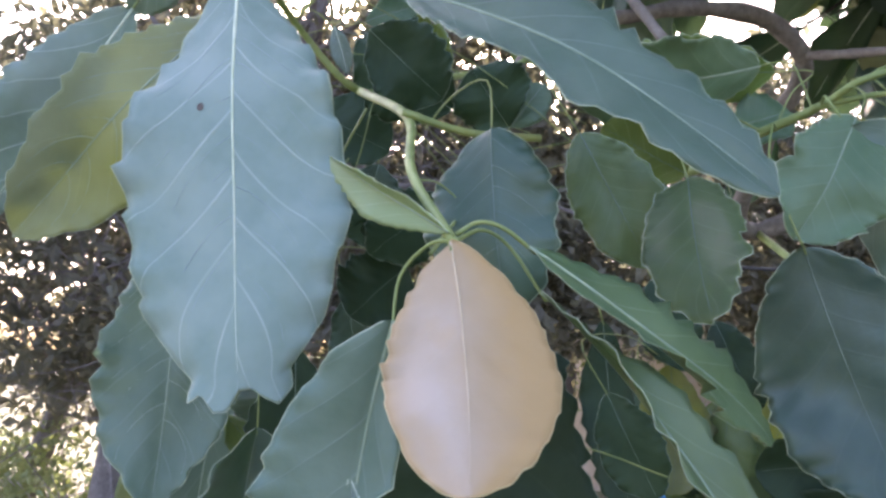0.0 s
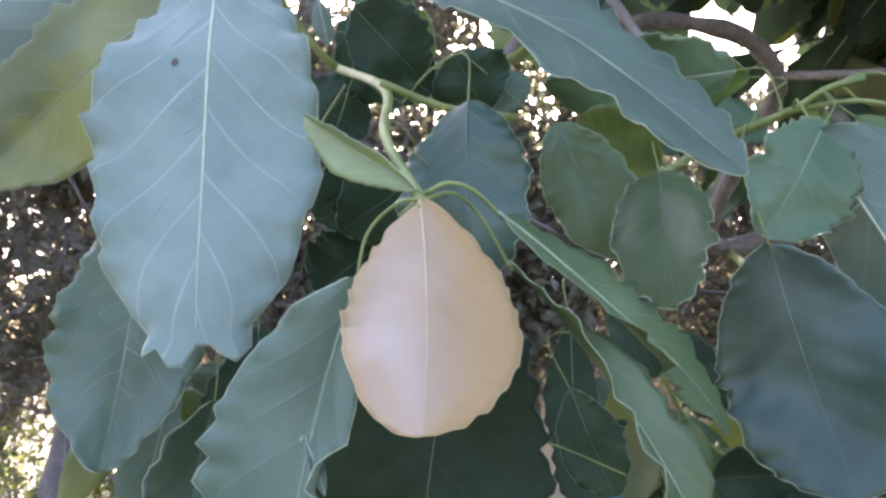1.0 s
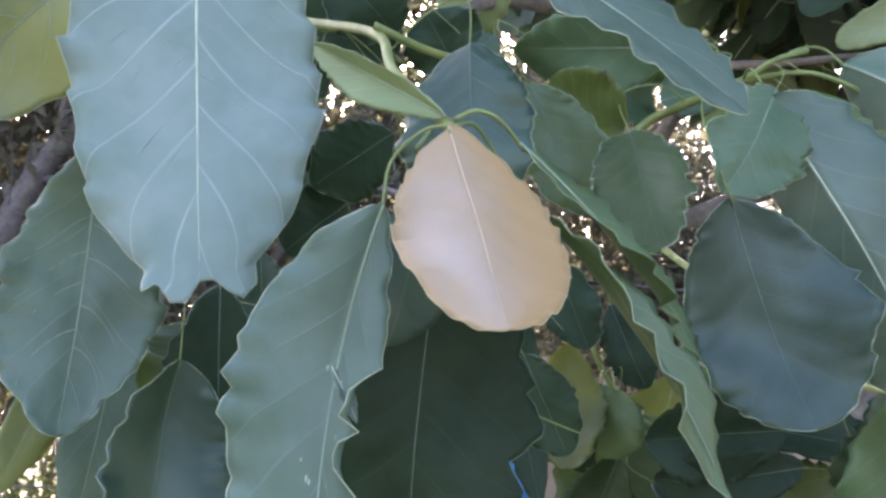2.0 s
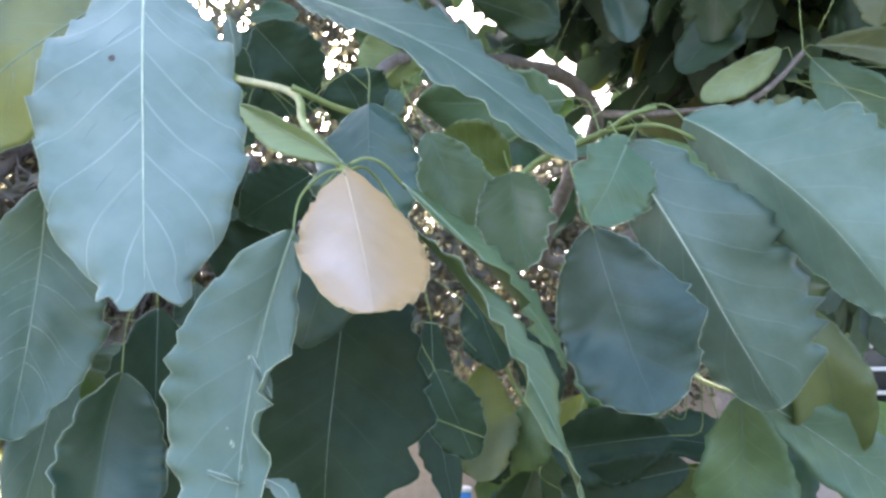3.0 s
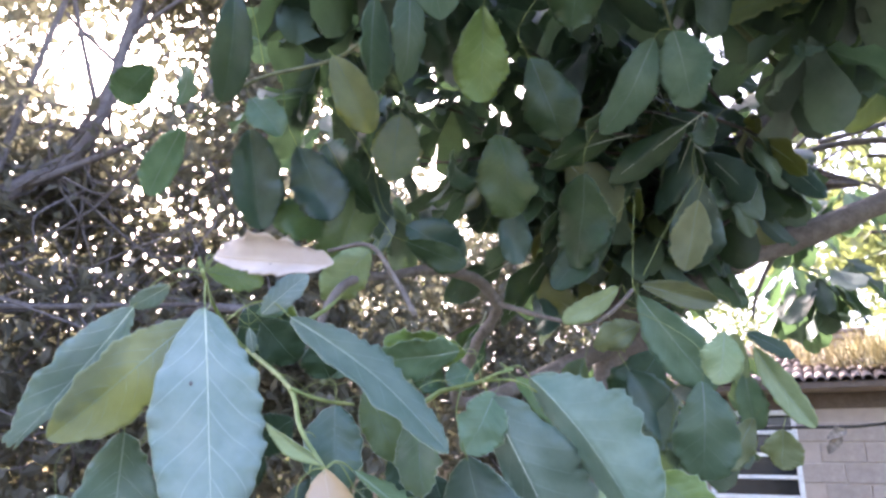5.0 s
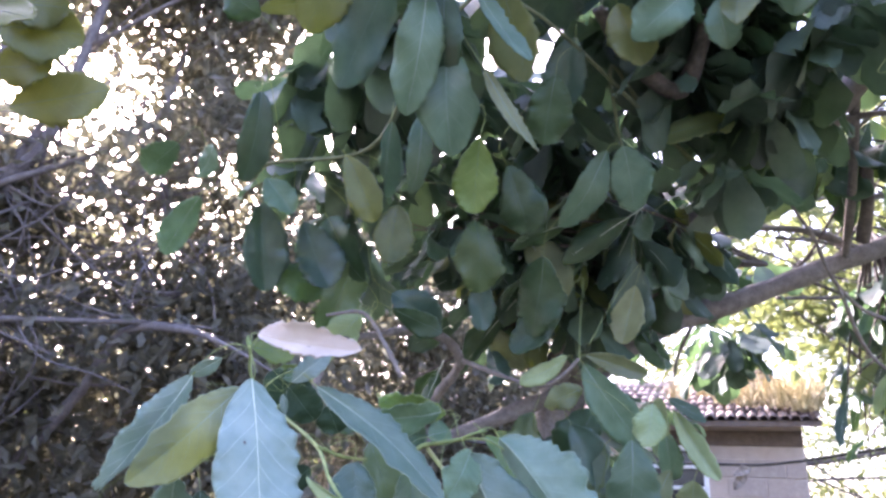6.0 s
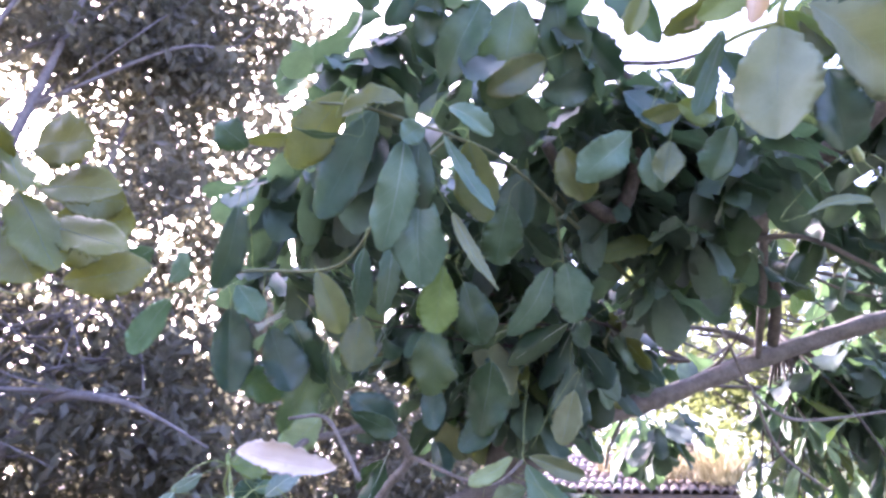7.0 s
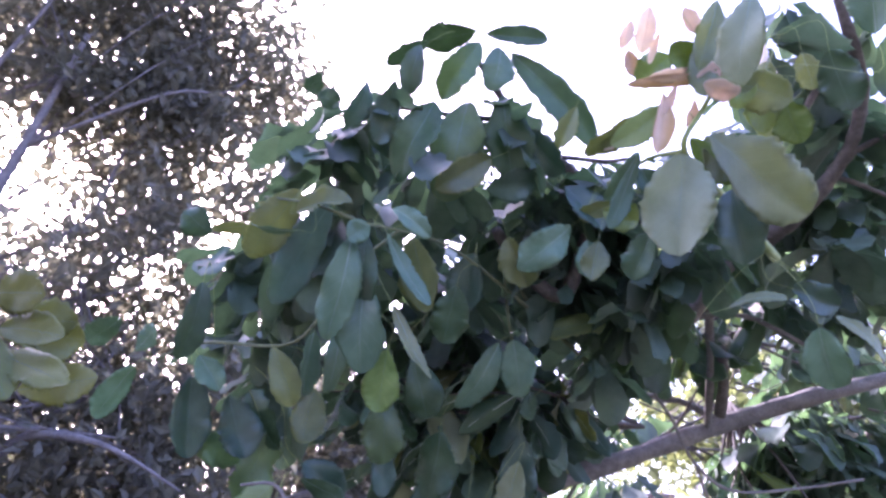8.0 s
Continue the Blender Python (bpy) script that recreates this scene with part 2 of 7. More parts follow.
def spline(points, steps):
    """Catmull-Rom through points (x, y, z, radius)."""
    p = [np.array(q, float) for q in points]
    p = [2 * p[0] - p[1]] + p + [2 * p[-1] - p[-2]]
    out = []
    for i in range(1, len(p) - 2):
        for k in range(steps):
            s = k / steps
            out.append(0.5 * (2 * p[i] + (p[i + 1] - p[i - 1]) * s + (2 * p[i - 1] - 5 * p[i] + 4 * p[i + 1] - p[i + 2]) * s * s
                              + (3 * p[i] - p[i - 1] - 3 * p[i + 1] + p[i + 2]) * s ** 3))
    out.append(p[-2])
    return out


def tube_data(points, steps=5, sides=7, knobs=0.0, seed=0):
    rows = spline(points, steps)
    rng = random.Random(seed)
    verts, faces = [], []
    ref = Vector((0.31, 0.17, 0.93))
    for i, r in enumerate(rows):
        a, b = rows[max(i - 1, 0)], rows[min(i + 1, len(rows) - 1)]
        d = Vector(b[:3] - a[:3]).normalized()
        u = d.cross(ref).normalized()
        w = d.cross(u)
        ring = max(r[3], 0.0001) * (1 + knobs * rng.uniform(-1, 1))
        for k in range(sides):
            an = 2 * math.pi * k / sides
            q = ring * (1 + knobs * 0.5 * rng.uniform(-1, 1))
            verts.append(Vector(r[:3]) + (u * math.cos(an) + w * math.sin(an)) * q)
    for i in range(len(rows) - 1):
        for k in range(sides):
            k2 = (k + 1) % sides
            faces.append((i * sides + k, i * sides + k2, (i + 1) * sides + k2, (i + 1) * sides + k))
    faces.append(tuple(range(sides - 1, -1, -1)))
    faces.append(tuple((len(rows) - 1) * sides + k for k in range(sides)))
    return verts, faces


def tube(name, points, mat, steps=5, sides=7, knobs=0.0, seed=0):
    v, f = tube_data(points, steps, sides, knobs, seed)
    return mesh_of(name, v, f, [mat])


def blade_surface(L, W, bow, fold, wave, seed, wide=1.05, blunt=0.75, rag=0.0, teeth=0.035, twist=0.0, lop=None, torn=0.0, curve=None, folds=None, bite=None):
    """The blade's shape: a function of u (foot to tip) and v (-1 to 1 across) that gives a point, underside towards +Z."""
    rng = random.Random(seed)
    ph = [rng.uniform(0, 6.28) for _ in range(12)]
    n1, n2 = rng.uniform(3.0, 4.5), rng.uniform(10.0, 15.0)
    hook = rng.uniform(-0.08, 0.08)
    if curve is not None:
        hook = curve
    if lop is None:
        lop = rng.uniform(-0.1, 0.1)
    folds = folds or (fold, fold)
    cut = [rng.uniform(-1.0, 0.25) for _ in range(9)]

    def place(u, v):
        f = max(math.sin(math.pi * min(u, 1) ** wide), 0.0) ** blunt
        if rag and u > 0.6:
            f = max(f, 0.40 * min(1, (u - 0.6) / 0.2))
        f = max(f, 0.02)
        sd, a = (0 if v < 0 else 1), abs(v)
        am = 0.22 + 1.9 * abs(noise.noise(Vector((u * 3.1, ph[2 + sd], 1.0))))
        rip = am * math.sin(6.283 * n2 * u + ph[sd] + 5.5 * noise.noise(Vector((u * 4.0, ph[4 + sd], 2.0))))
        edge = teeth * (0.5 * rip + 2.8 * noise.noise(Vector((u * n2 * 0.7, ph[6 + sd], 3.0))) + 1.0 * noise.noise(Vector((u * n2 * 2.6, ph[8 + sd], 7.0))))
        if torn and v > 0 and u > 0.25:
            edge -= torn * min(1.0, 5 * (u - 0.25)) * max(0.0, min(1.0, 0.35 + 2.2 * noise.noise(Vector((u * 9.0, ph[1], 5.0)))))
        if bite and v > 0:
            k = max(0.0, min(1.0, 14 * (u - bite[0]), 14 * (bite[1] - u)))
            tongue = max(0.0, 1 - abs(u - 0.5 * (bite[0] + bite[1])) / 0.03)
            edge -= bite[2] * k * (1 - 0.8 * tongue) * (0.8 + 0.5 * noise.noise(Vector((u * 24.0, ph[3], 9.0))))
        y = 0.5 * W * f * v * max(0.06, 1 + edge * a * a) * (1 + lop * (1 if v > 0 else -1)) + hook * L * u * (1 - u)
        x = L * u
        if rag:
            k = (v + 1) * 4
            c = cut[int(min(k, 7.999))] * (1 - k % 1) + cut[int(min(k, 7.999)) + 1] * (k % 1) if k < 8 else cut[8]
            x += L * rag * u ** 8 * (c - 0.5 * v * v)
        z = folds[sd] * 0.5 * W * f * a + 4 * bow * L * u * (1 - u)
        z += wave * W * f * (0.75 * rip * a ** 6 + 2.4 * a * a * noise.noise(Vector((u * n1, ph[4 + sd], 11.0))) + 1.2 * a * noise.noise(Vector((u * 2.2, 1.5 * v, ph[9]))))
        z += 0.035 * W * math.sin(5 * u + ph[7]) * v + 0.02 * W * math.sin(9 * u + 3 * v + ph[10]) * f
        run = 6.5 * u - 3.0 * (0.5 * a) ** 0.85 + 0.37 * sd
        z += 0.034 * W * f * math.sqrt(a) * (1 - a * a) * abs(math.sin(math.pi * run)) * (0.6 + 0.8 * noise.noise(Vector((u * 5, 4 * v, ph[3]))))
        t = twist * (u - 0.4)
        return x, y * math.cos(t) - z * math.sin(t), y * math.sin(t) + z * math.cos(t)
    return place


def along(s):
    """Steps from foot to tip, closer together at both ends."""
    return s - 0.13 * math.sin(2 * math.pi * s)


def blade_data(place, nu=22, nv=10, thick=0.0007):
    """Two skins and a rim over a blade's shape."""
    verts, uvs = [], []
    for layer in (0, 1):
        for i in range(nu + 1):
            for j in range(nv + 1):
                u, v = along(i / nu), 2 * j / nv - 1
                x, y, z = place(u, v)
                verts.append((x, y, z + thick * (0.5 - layer) * (1.0 if 0 < i < nu and 0 < j < nv else 0.5)))
                uvs.append((u, 0.5 + 0.5 * v))
    faces, index = [], []
    w = nv + 1
    off = (nu + 1) * w
    for i in range(nu):
        for j in range(nv):
            a = i * w + j
            faces.append((a, a + w, a + w + 1, a + 1))
            index.append(0)
            faces.append((off + a, off + a + 1, off + a + w + 1, off + a + w))
            index.append(1)
    rim = [j for j in range(w)] + [i * w + nv for i in range(1, nu + 1)] + [nu * w + j for j in range(nv - 1, -1, -1)] + [i * w for i in range(nu - 1, 0, -1)]
    for k, a in enumerate(rim):
        b = rim[(k + 1) % len(rim)]
        faces.append((a, b, off + b, off + a))
        index.append(2)
    return verts, faces, index, uvs


def leaf_pose(base, tip, n):
    b, t = Vector(base), Vector(tip)
    x = (t - b).normalized()
    z = Vector(n)
    z = (z - x * z.dot(x)).normalized()
    y = z.cross(x)
    return Matrix(((x.x, y.x, z.x, b.x), (x.y, y.y, z.y, b.y), (x.z, y.z, z.z, b.z), (0, 0, 0, 1)))


STEMS = {}


def branch(at, label, stems, mat, knobs=0.0, group="branches of the large-leaved tree", name="leafy_branch", category="branch"):
    """A leafy branch: an Empty at its foot and one tube for each stem."""
    br = thing(name, at, label, category, group if category == "branch" else "")
    pts = []
    for k, st in enumerate(stems):
        local = [(x - at[0], y - at[1], z - at[2], r) for x, y, z, r in st]
        part("stem", tube("stem", local, mat, 6, 8, knobs, k), br)
        pts += [Vector(q[:3]) for q in spline(st, 8)]
    STEMS[br.name] = pts
    return br


def leaf(br, base, tip, W, n, skin="old", bow=0.03, fold=0.12, wave=0.06, seed=0, wide=1.05, blunt=0.62, rag=0.0, foot=None, flip=False, label="", twist=None, spot=None, edge=False, lop=None, torn=0.0, specks=0, curve=None, folds=None, veins=0, rib=None, teeth=None, bite=None):
    """A leaf with its midrib and stalk as pieces of its own, on a branch."""
    b, t = Vector(base), Vector(tip)
    L = (t - b).length
    nn = Vector(n) * (-1 if flip else 1)
    m = leaf_pose(b, t, nn)
    if flip:
        bow, fold = -bow, -fold
        folds = folds and (-folds[0], -folds[1])
    if twist is None:
        twist = random.Random(seed + 77).uniform(-0.35, 0.35)
    fine = W > 0.045
    place = blade_surface(L, W, bow, fold, wave, seed, wide, blunt, rag, teeth if teeth else 0.022 if skin == "pink" else 0.075 if edge and fine else 0.065, twist, lop, torn, curve, folds, bite)
    v, f, idx, uv = blade_data(place, 60 if edge and fine else 44, 20 if edge and fine else 10)
    under, upper = SKINS[skin]
    ob = part("leaf", mesh_of("leaf", v, f, [under, upper, under if not edge else VEIN_GREEN if skin == "shade" else RIM], idx, uv), br, Matrix.Translation(-br.location) @ m, label)
    r = 0.0032 * L + 0.00015
    up = -1 if flip else 1
    rib_mat = rib or (CREAM_RIB if skin in ("pink", "blush", "bronze") else VEIN_GREEN if flip else RIB if skin == "old" else MID_RIB)
    mid = [(*(Vector(place(u, 0)) + Vector((0, 0, 0.0005 * up))), r * (1 - u / 0.97) ** 0.8 * (0.55 if flip else 1) + 0.00004) for u in (0.0, 0.06, 0.12, 0.2, 0.3, 0.4, 0.5, 0.6, 0.7, 0.8, 0.88, 0.96)]
    part("midrib", tube("midrib", mid, rib_mat, 2, 6), ob)
    rng = random.Random(seed + 31)
    for k in range(veins):
        for sd in (-1, 1):
            u0, reach, th = 0.06 + 0.74 * (k + rng.uniform(-0.2, 0.2) + (0.25 if sd > 0 else 0)) / veins, rng.uniform(0.7, 0.9), rng.uniform(0.00016, 0.00028)
            lift = 0.0003 * up
            line = [place(min(u0 + 0.20 * s ** 1.5, 0.99), sd * reach * s) for s in (0.0, 0.2, 0.4, 0.6, 0.8, 1.0)]
            part("side_vein", tube("side_vein", [(x, y, z + lift, th * (1.15 - s * 0.19)) for s, (x, y, z) in enumerate(line)], SIDE_RIB if not flip and skin == "old" else MID_RIB if not flip else VEIN_GREEN, 2, 4), ob)
    if edge and fine:
        line = [place(along(k / 60), 1) for k in range(2, 61)] + [place(1, 1 - k / 4) for k in range(1, 8)] + [place(along(k / 60), -1) for k in range(60, 1, -1)]
        ev, ef = tube_data([(*q, 0.00024) for q in line], 1, 4)
        part("margin", mesh_of("margin", ev, ef, [PINK_UPPER if skin == "pink" else VEIN_GREEN if skin == "shade" else RIM]), ob)
    if spot:
        ring = []
        for k in range(12):
            an = 6.283 * k / 12
            p = place(spot[0] + 0.010 * math.cos(an), spot[1] + 0.034 * math.sin(an))
            ring.append((p[0], p[1], p[2] + 0.0006))
        part("bite_mark", mesh_of("bite_mark", ring, [tuple(range(12))], [DARK_BARK]), ob, None, "tiny dark bite mark")
    if specks:
        rng = random.Random(seed + 9)
        vs, fs = [], []
        for _ in range(specks):
            cu, cv, ru = rng.uniform(0.4, 0.93), rng.uniform(-0.22, 0.25), rng.uniform(0.003, 0.008)
            o = len(vs)
            for k in range(8):
                an, q = 6.283 * k / 8, rng.uniform(0.6, 1.3)
                p = place(cu + 1.5 * ru * q * math.cos(an), cv + 2.2 * ru * q * math.sin(an))
                vs.append((p[0], p[1], p[2] + 0.0005))
            fs.append(tuple(range(o, o + 8)))
        part("specks", mesh_of("specks", vs, fs, [RIM]), ob, None, "white specks")
    cand = min(STEMS[br.name], key=lambda p: (p - b).length + 0.4 * max(0.0, (p - b).normalized().dot((t - b).normalized())) * (p - b).length)
    if foot is not None:
        cand = Vector(foot)
    gap = (cand - b).length
    if gap > 0.16:
        cand = b + (cand - b) * (0.16 / gap) if foot is None else cand
    out = (b - t).normalized()
    inv = m.inverted()
    c1 = b + out * min(gap, 0.1) * 0.45
    c2 = cand.lerp(c1, 0.45) + Vector((0, 0, 0.12 * min(gap, 0.1)))
    pts = [(*(inv @ q), rr) for q, rr in ((b - out * 0.004, r), (c1, r * 1.05), (c2, r * 1.1), (cand, r * 1.3))]
    part("leaf_stalk", tube("leaf_stalk", pts, STEM, 4, 6), ob)
    return ob


# ---- ground and house ----
g_m = Mat("dry_earth_with_grass", 0.95)
GROUND = g_m.color(g_m.mix(g_m.math("MULTIPLY_ADD", g_m.noise(0.9, 5.0), 2.2, -0.6),
                           g_m.ramp(g_m.noise(14.0, 8.0), [(0.3, (0.07, 0.056, 0.045)), (0.7, (0.15, 0.127, 0.106))]),
                           g_m.ramp(g_m.noise(30.0, 6.0), [(0.3, (0.035, 0.055, 0.02)), (0.7, (0.09, 0.11, 0.042))]))).bump(g_m.noise(40.0, 8.0), 0.8, 0.03).m
gv, gf, rings, spokes = [], [], [0.5, 1, 2, 3, 4, 5, 6, 8, 10, 13, 17, 23, 32, 50, 90, 200, 600, 2500], 48
gv.append((0, 1, 0))
for r in rings:
    for k in range(spokes):
        a = 2 * math.pi * k / spokes
        x, y = r * math.cos(a), 1 + r * math.sin(a)
        z = 0.0 if r > 60 else 0.05 * noise.noise(Vector((x * 0.5, y * 0.5, 0))) + 0.02 * noise.noise(Vector((x * 2, y * 2, 5)))
        gv.append((x, y, z - (0.06 if r < 30 else 0)))
for k in range(spokes):
    gf.append((0, 1 + k, 1 + (k + 1) % spokes))
    for i in range(len(rings) - 1):
        a, b = 1 + i * spokes + k, 1 + i * spokes + (k + 1) % spokes
        gf.append((a, a + spokes, b + spokes, b))
tagged(new("ground", mesh_of("ground", gv, gf, [GROUND])), "dry bare earth with patches of grass", "ground", kind="structure")

p_m = Mat("weathered_beige_plaster", 0.9)
PLASTER = p_m.color(p_m.mix(p_m.math("MULTIPLY_ADD", p_m.noise(1.6, 6.0), 1.8, -0.5), p_m.ramp(p_m.noise(9.0, 8.0), [(0.3, (0.43, 0.35, 0.30)), (0.7, (0.55, 0.46, 0.40))]), (0.38, 0.33, 0.295))).bump(p_m.noise(70.0, 6.0), 0.5, 0.004).m
c_m = Mat("grey_concrete_block", 0.95)
BLOCK = c_m.color(c_m.mix(c_m.rand(), c_m.ramp(c_m.noise(12.0, 8.0), [(0.3, (0.30, 0.255, 0.23)), (0.7, (0.42, 0.36, 0.325))]), c_m.ramp(c_m.noise(30.0, 8.0), [(0.3, (0.35, 0.295, 0.26)), (0.7, (0.46, 0.39, 0.35))]))).bump(c_m.noise(120.0, 6.0), 0.6, 0.003).m
w_m = Mat("white_painted_metal", 0.5)
WHITE = w_m.color(w_m.ramp(w_m.noise(25.0, 6.0), [(0.25, (0.62, 0.62, 0.62)), (0.5, (0.82, 0.83, 0.84))])).m
d_m = Mat("dark_window_glass", 0.12)
DARK = d_m.color(d_m.ramp(d_m.noise(3.0), [(0.3, (0.012, 0.014, 0.02)), (0.7, (0.03, 0.035, 0.045))])).m
t_m = Mat("weathered_clay_tile", 0.9)
TILE = t_m.color(t_m.mix(t_m.rand(), t_m.ramp(t_m.noise(14.0, 7.0), [(0.3, (0.10, 0.075, 0.07)), (0.7, (0.22, 0.165, 0.145))]), t_m.ramp(t_m.noise(20.0, 7.0), [(0.3, (0.14, 0.115, 0.11)), (0.7, (0.28, 0.23, 0.21))]))).bump(t_m.noise(60.0), 0.5, 0.004).m
WOOD = bark_skin("grey_roof_timber", (0.07, 0.05, 0.04), (0.2, 0.15, 0.12), 12.0)


def box_data(boxes):
    """Boxes ((x0, y0, z0), (x1, y1, z1)) as one mesh with slightly chamfered look left to the shading."""
    v, f = [], []
    for (x0, y0, z0), (x1, y1, z1) in boxes:
        o = len(v)
        v += [(x, y, z) for x in (x0, x1) for y in (y0, y1) for z in (z0, z1)]
        f += [tuple(o + i for i in q) for q in ((0, 1, 3, 2), (4, 6, 7, 5), (0, 4, 5, 1), (2, 3, 7, 6), (0, 2, 6, 4), (1, 5, 7, 3))]
    return v, f


def boxes(name, bs, mat, bevel=0.0):
    v, f = box_data(bs)
    me = mesh_of(name, v, f, [mat], smooth=False)
    if bevel:
        bm = bmesh.new()
        bm.from_mesh(me)
        bmesh.ops.bevel(bm, geom=bm.edges[:], offset=bevel, segments=1, affect="EDGES")
        bm.to_mesh(me)
        bm.free()
    return me


# the house's own space: x runs along the front wall towards the corner at 0, y points away from the viewer
HOUSE = Matrix.Translation((6.08, 5.05, 0.04)) @ Matrix.Rotation(radians(-43), 4, 'Z')
house = tagged(new("house"), "low beige plastered house with an old clay tile roof", "house")
house.matrix_basis = HOUSE
WX0, WX1, WZ0, WZ1, EAVE, LONG, DEEP = -1.90, -1.00, 1.64, 2.54, 2.81, 9.5, 4.6
part("wall", boxes("wall", [((-LONG, 0, -0.1), (WX0, 0.16, EAVE)), ((WX1, 0, -0.1), (-0.02, 0.16, EAVE)), ((WX0, 0, -0.1), (WX1, 0.16, WZ0)), ((WX0, 0, WZ1), (WX1, 0.16, EAVE))], PLASTER), house, None, "beige plastered front wall")
part("wall", boxes("wall", [((-0.18, 0.162, -0.1), (-0.02, DEEP, EAVE))], PLASTER), house)
part("wall", boxes("wall", [((-LONG, DEEP, -0.1), (-0.02, DEEP + 0.16, EAVE))], PLASTER), house)
win = part("window", boxes("window", [((WX0, 0.09, WZ0), (WX1, 0.11, WZ1))], DARK), house, None, "dark window with white bars")
part("window_frame", boxes("window_frame", [((WX0, -0.03, WZ0), (WX0 + 0.05, 0.06, WZ1)), ((WX1 - 0.05, -0.03, WZ0), (WX1, 0.06, WZ1)), ((WX0 + 0.05, -0.03, WZ0), (WX1 - 0.05, 0.06, WZ0 + 0.05)), ((WX0 + 0.05, -0.03, WZ1 - 0.05), (WX1 - 0.05, 0.06, WZ1))], WHITE, 0.006), win)
for k in range(3):
    z = WZ0 + (k + 1) * (WZ1 - WZ0) / 4
    part("bar", boxes("bar", [((WX0 + 0.05, -0.015, z - 0.02), (WX1 - 0.05, 0.03, z + 0.02))], WHITE, 0.005), win)
RISE, RUN = 0.85, 2.5
slope = math.atan2(RISE, RUN)
part("roof", mesh_of("roof", [(-LONG, -0.34, EAVE - 0.04), (0.15, -0.34, EAVE - 0.04), (0.15, RUN, EAVE + RISE), (-LONG, RUN, EAVE + RISE), (-LONG, 2 * RUN + 0.34, EAVE - 0.04), (0.15, 2 * RUN + 0.34, EAVE - 0.04),
                               (-LONG, -0.34, EAVE - 0.10), (0.15, -0.34, EAVE - 0.10), (0.15, RUN, EAVE + RISE - 0.1), (-LONG, RUN, EAVE + RISE - 0.1), (-LONG, 2 * RUN + 0.34, EAVE - 0.10), (0.15, 2 * RUN + 0.34, EAVE - 0.10)],
                     [(0, 1, 2, 3), (3, 2, 5, 4), (6, 9, 8, 7), (9, 10, 11, 8), (0, 6, 7, 1), (4, 5, 11, 10), (1, 7, 8, 2), (2, 8, 11, 5), (0, 3, 9, 6), (3, 4, 10, 9)], [WOOD], smooth=False), house, None, "grey timber under the tiles")


def barrel(name, r, length):
    """A half-round clay tile along +Y, convex upwards."""
    v, f, n = [], [], 6
    for y, q in ((0, 1.0), (length, 0.86)):
        for th in (0, 0.014):
            for k in range(n + 1):
                a = math.pi * k / n
                v.append(((r * q - th) * math.cos(a), y, (r * q - th) * math.sin(a)))
    w = n + 1
    for k in range(n):
        f += [(k, k + 1, 2 * w + k + 1, 2 * w + k), (w + k, 3 * w + k, 3 * w + k + 1, w + k + 1), (k, w + k, w + k + 1, k + 1), (2 * w + k, 2 * w + k + 1, 3 * w + k + 1, 3 * w + k)]
    return mesh_of(name, v, f, [TILE])


tile = barrel("roof_tile", 0.055, 0.5)
rng = random.Random(5)
for c in range(42):
    for r in range(7):
        y = -0.36 + r * 0.40 * math.cos(slope)
        z = EAVE - 0.045 + r * 0.40 * math.sin(slope) + 0.012
        m = Matrix.Translation((0.12 - c * 0.104 + rng.uniform(-0.01, 0.01), y + rng.uniform(-0.02, 0.02), z)) @ Matrix.Rotation(slope - 0.03, 4, 'X') @ Matrix.Rotation(rng.uniform(-0.03, 0.03), 4, 'Z')
        part("roof_tile", tile, house, m)
part("eave_board", boxes("eave_board", [((-LONG, -0.03, EAVE - 0.26), (-0.02, -0.002, EAVE - 0.1))], WOOD, 0.006), house, None, "dark brown board under the eave")
ridge_tile = barrel("ridge_tile", 0.10, 0.46)
for c in range(14):
    part("ridge_tile", ridge_tile, house, Matrix.Translation((0.15 - c * 0.4, RUN, EAVE + RISE + 0.03)) @ Matrix.Rotation(math.pi / 2, 4, 'Z'))
vent = part("roof_vent", boxes("roof_vent", [((-0.70, RUN - 0.46, EAVE + RISE - 0.24), (-0.16, RUN - 0.12, EAVE + RISE + 0.02))], PLASTER, 0.012), house, None, "low plastered vent with tile courses on the roof")
for k, (grow, z0, z1) in enumerate(((0.05, 0.022, 0.06), (0.02, 0.062, 0.11), (0.07, 0.112, 0.17))):
    part("course", boxes("course", [((-0.70 - grow, RUN - 0.46 - grow, EAVE + RISE + z0), (-0.16 + grow, RUN - 0.12 + grow, EAVE + RISE + z1))], TILE if k != 1 else PLASTER, 0.01), vent)
block = boxes("block", [((0, -0.012, 0), (0.385, 0.1, 0.188))], BLOCK, 0.006)
half_block = boxes("half_block", [((0, -0.012, 0), (0.185, 0.1, 0.188))], BLOCK, 0.006)
for r in range(12):
    x = -0.03
    if r % 2:
        x -= 0.195
        part("block", half_block, house, Matrix.Translation((x + 0.01, 0, r * 0.2 + 0.02)))
    while x > -0.82:
        x -= 0.395
        part("block", block, house, Matrix.Translation((x + 0.01, 0, r * 0.2 + 0.02)))

# ---- the branches and leaves close to the camera ----
shoot_left = branch((-0.157, 0.311, 1.781), 'green leafy shoot with large wavy blue-green leaves', [[(-0.157, 0.311, 1.781, 0.0019), (-0.153, 0.313, 1.772, 0.0019), (-0.142, 0.376, 1.755, 0.0021), (-0.106, 0.400, 1.721, 0.0027), (-0.075, 0.449, 1.749, 0.0027), (-0.008, 0.586, 1.824, 0.0029), (0.031, 0.627, 1.885, 0.0024)]], STEM)
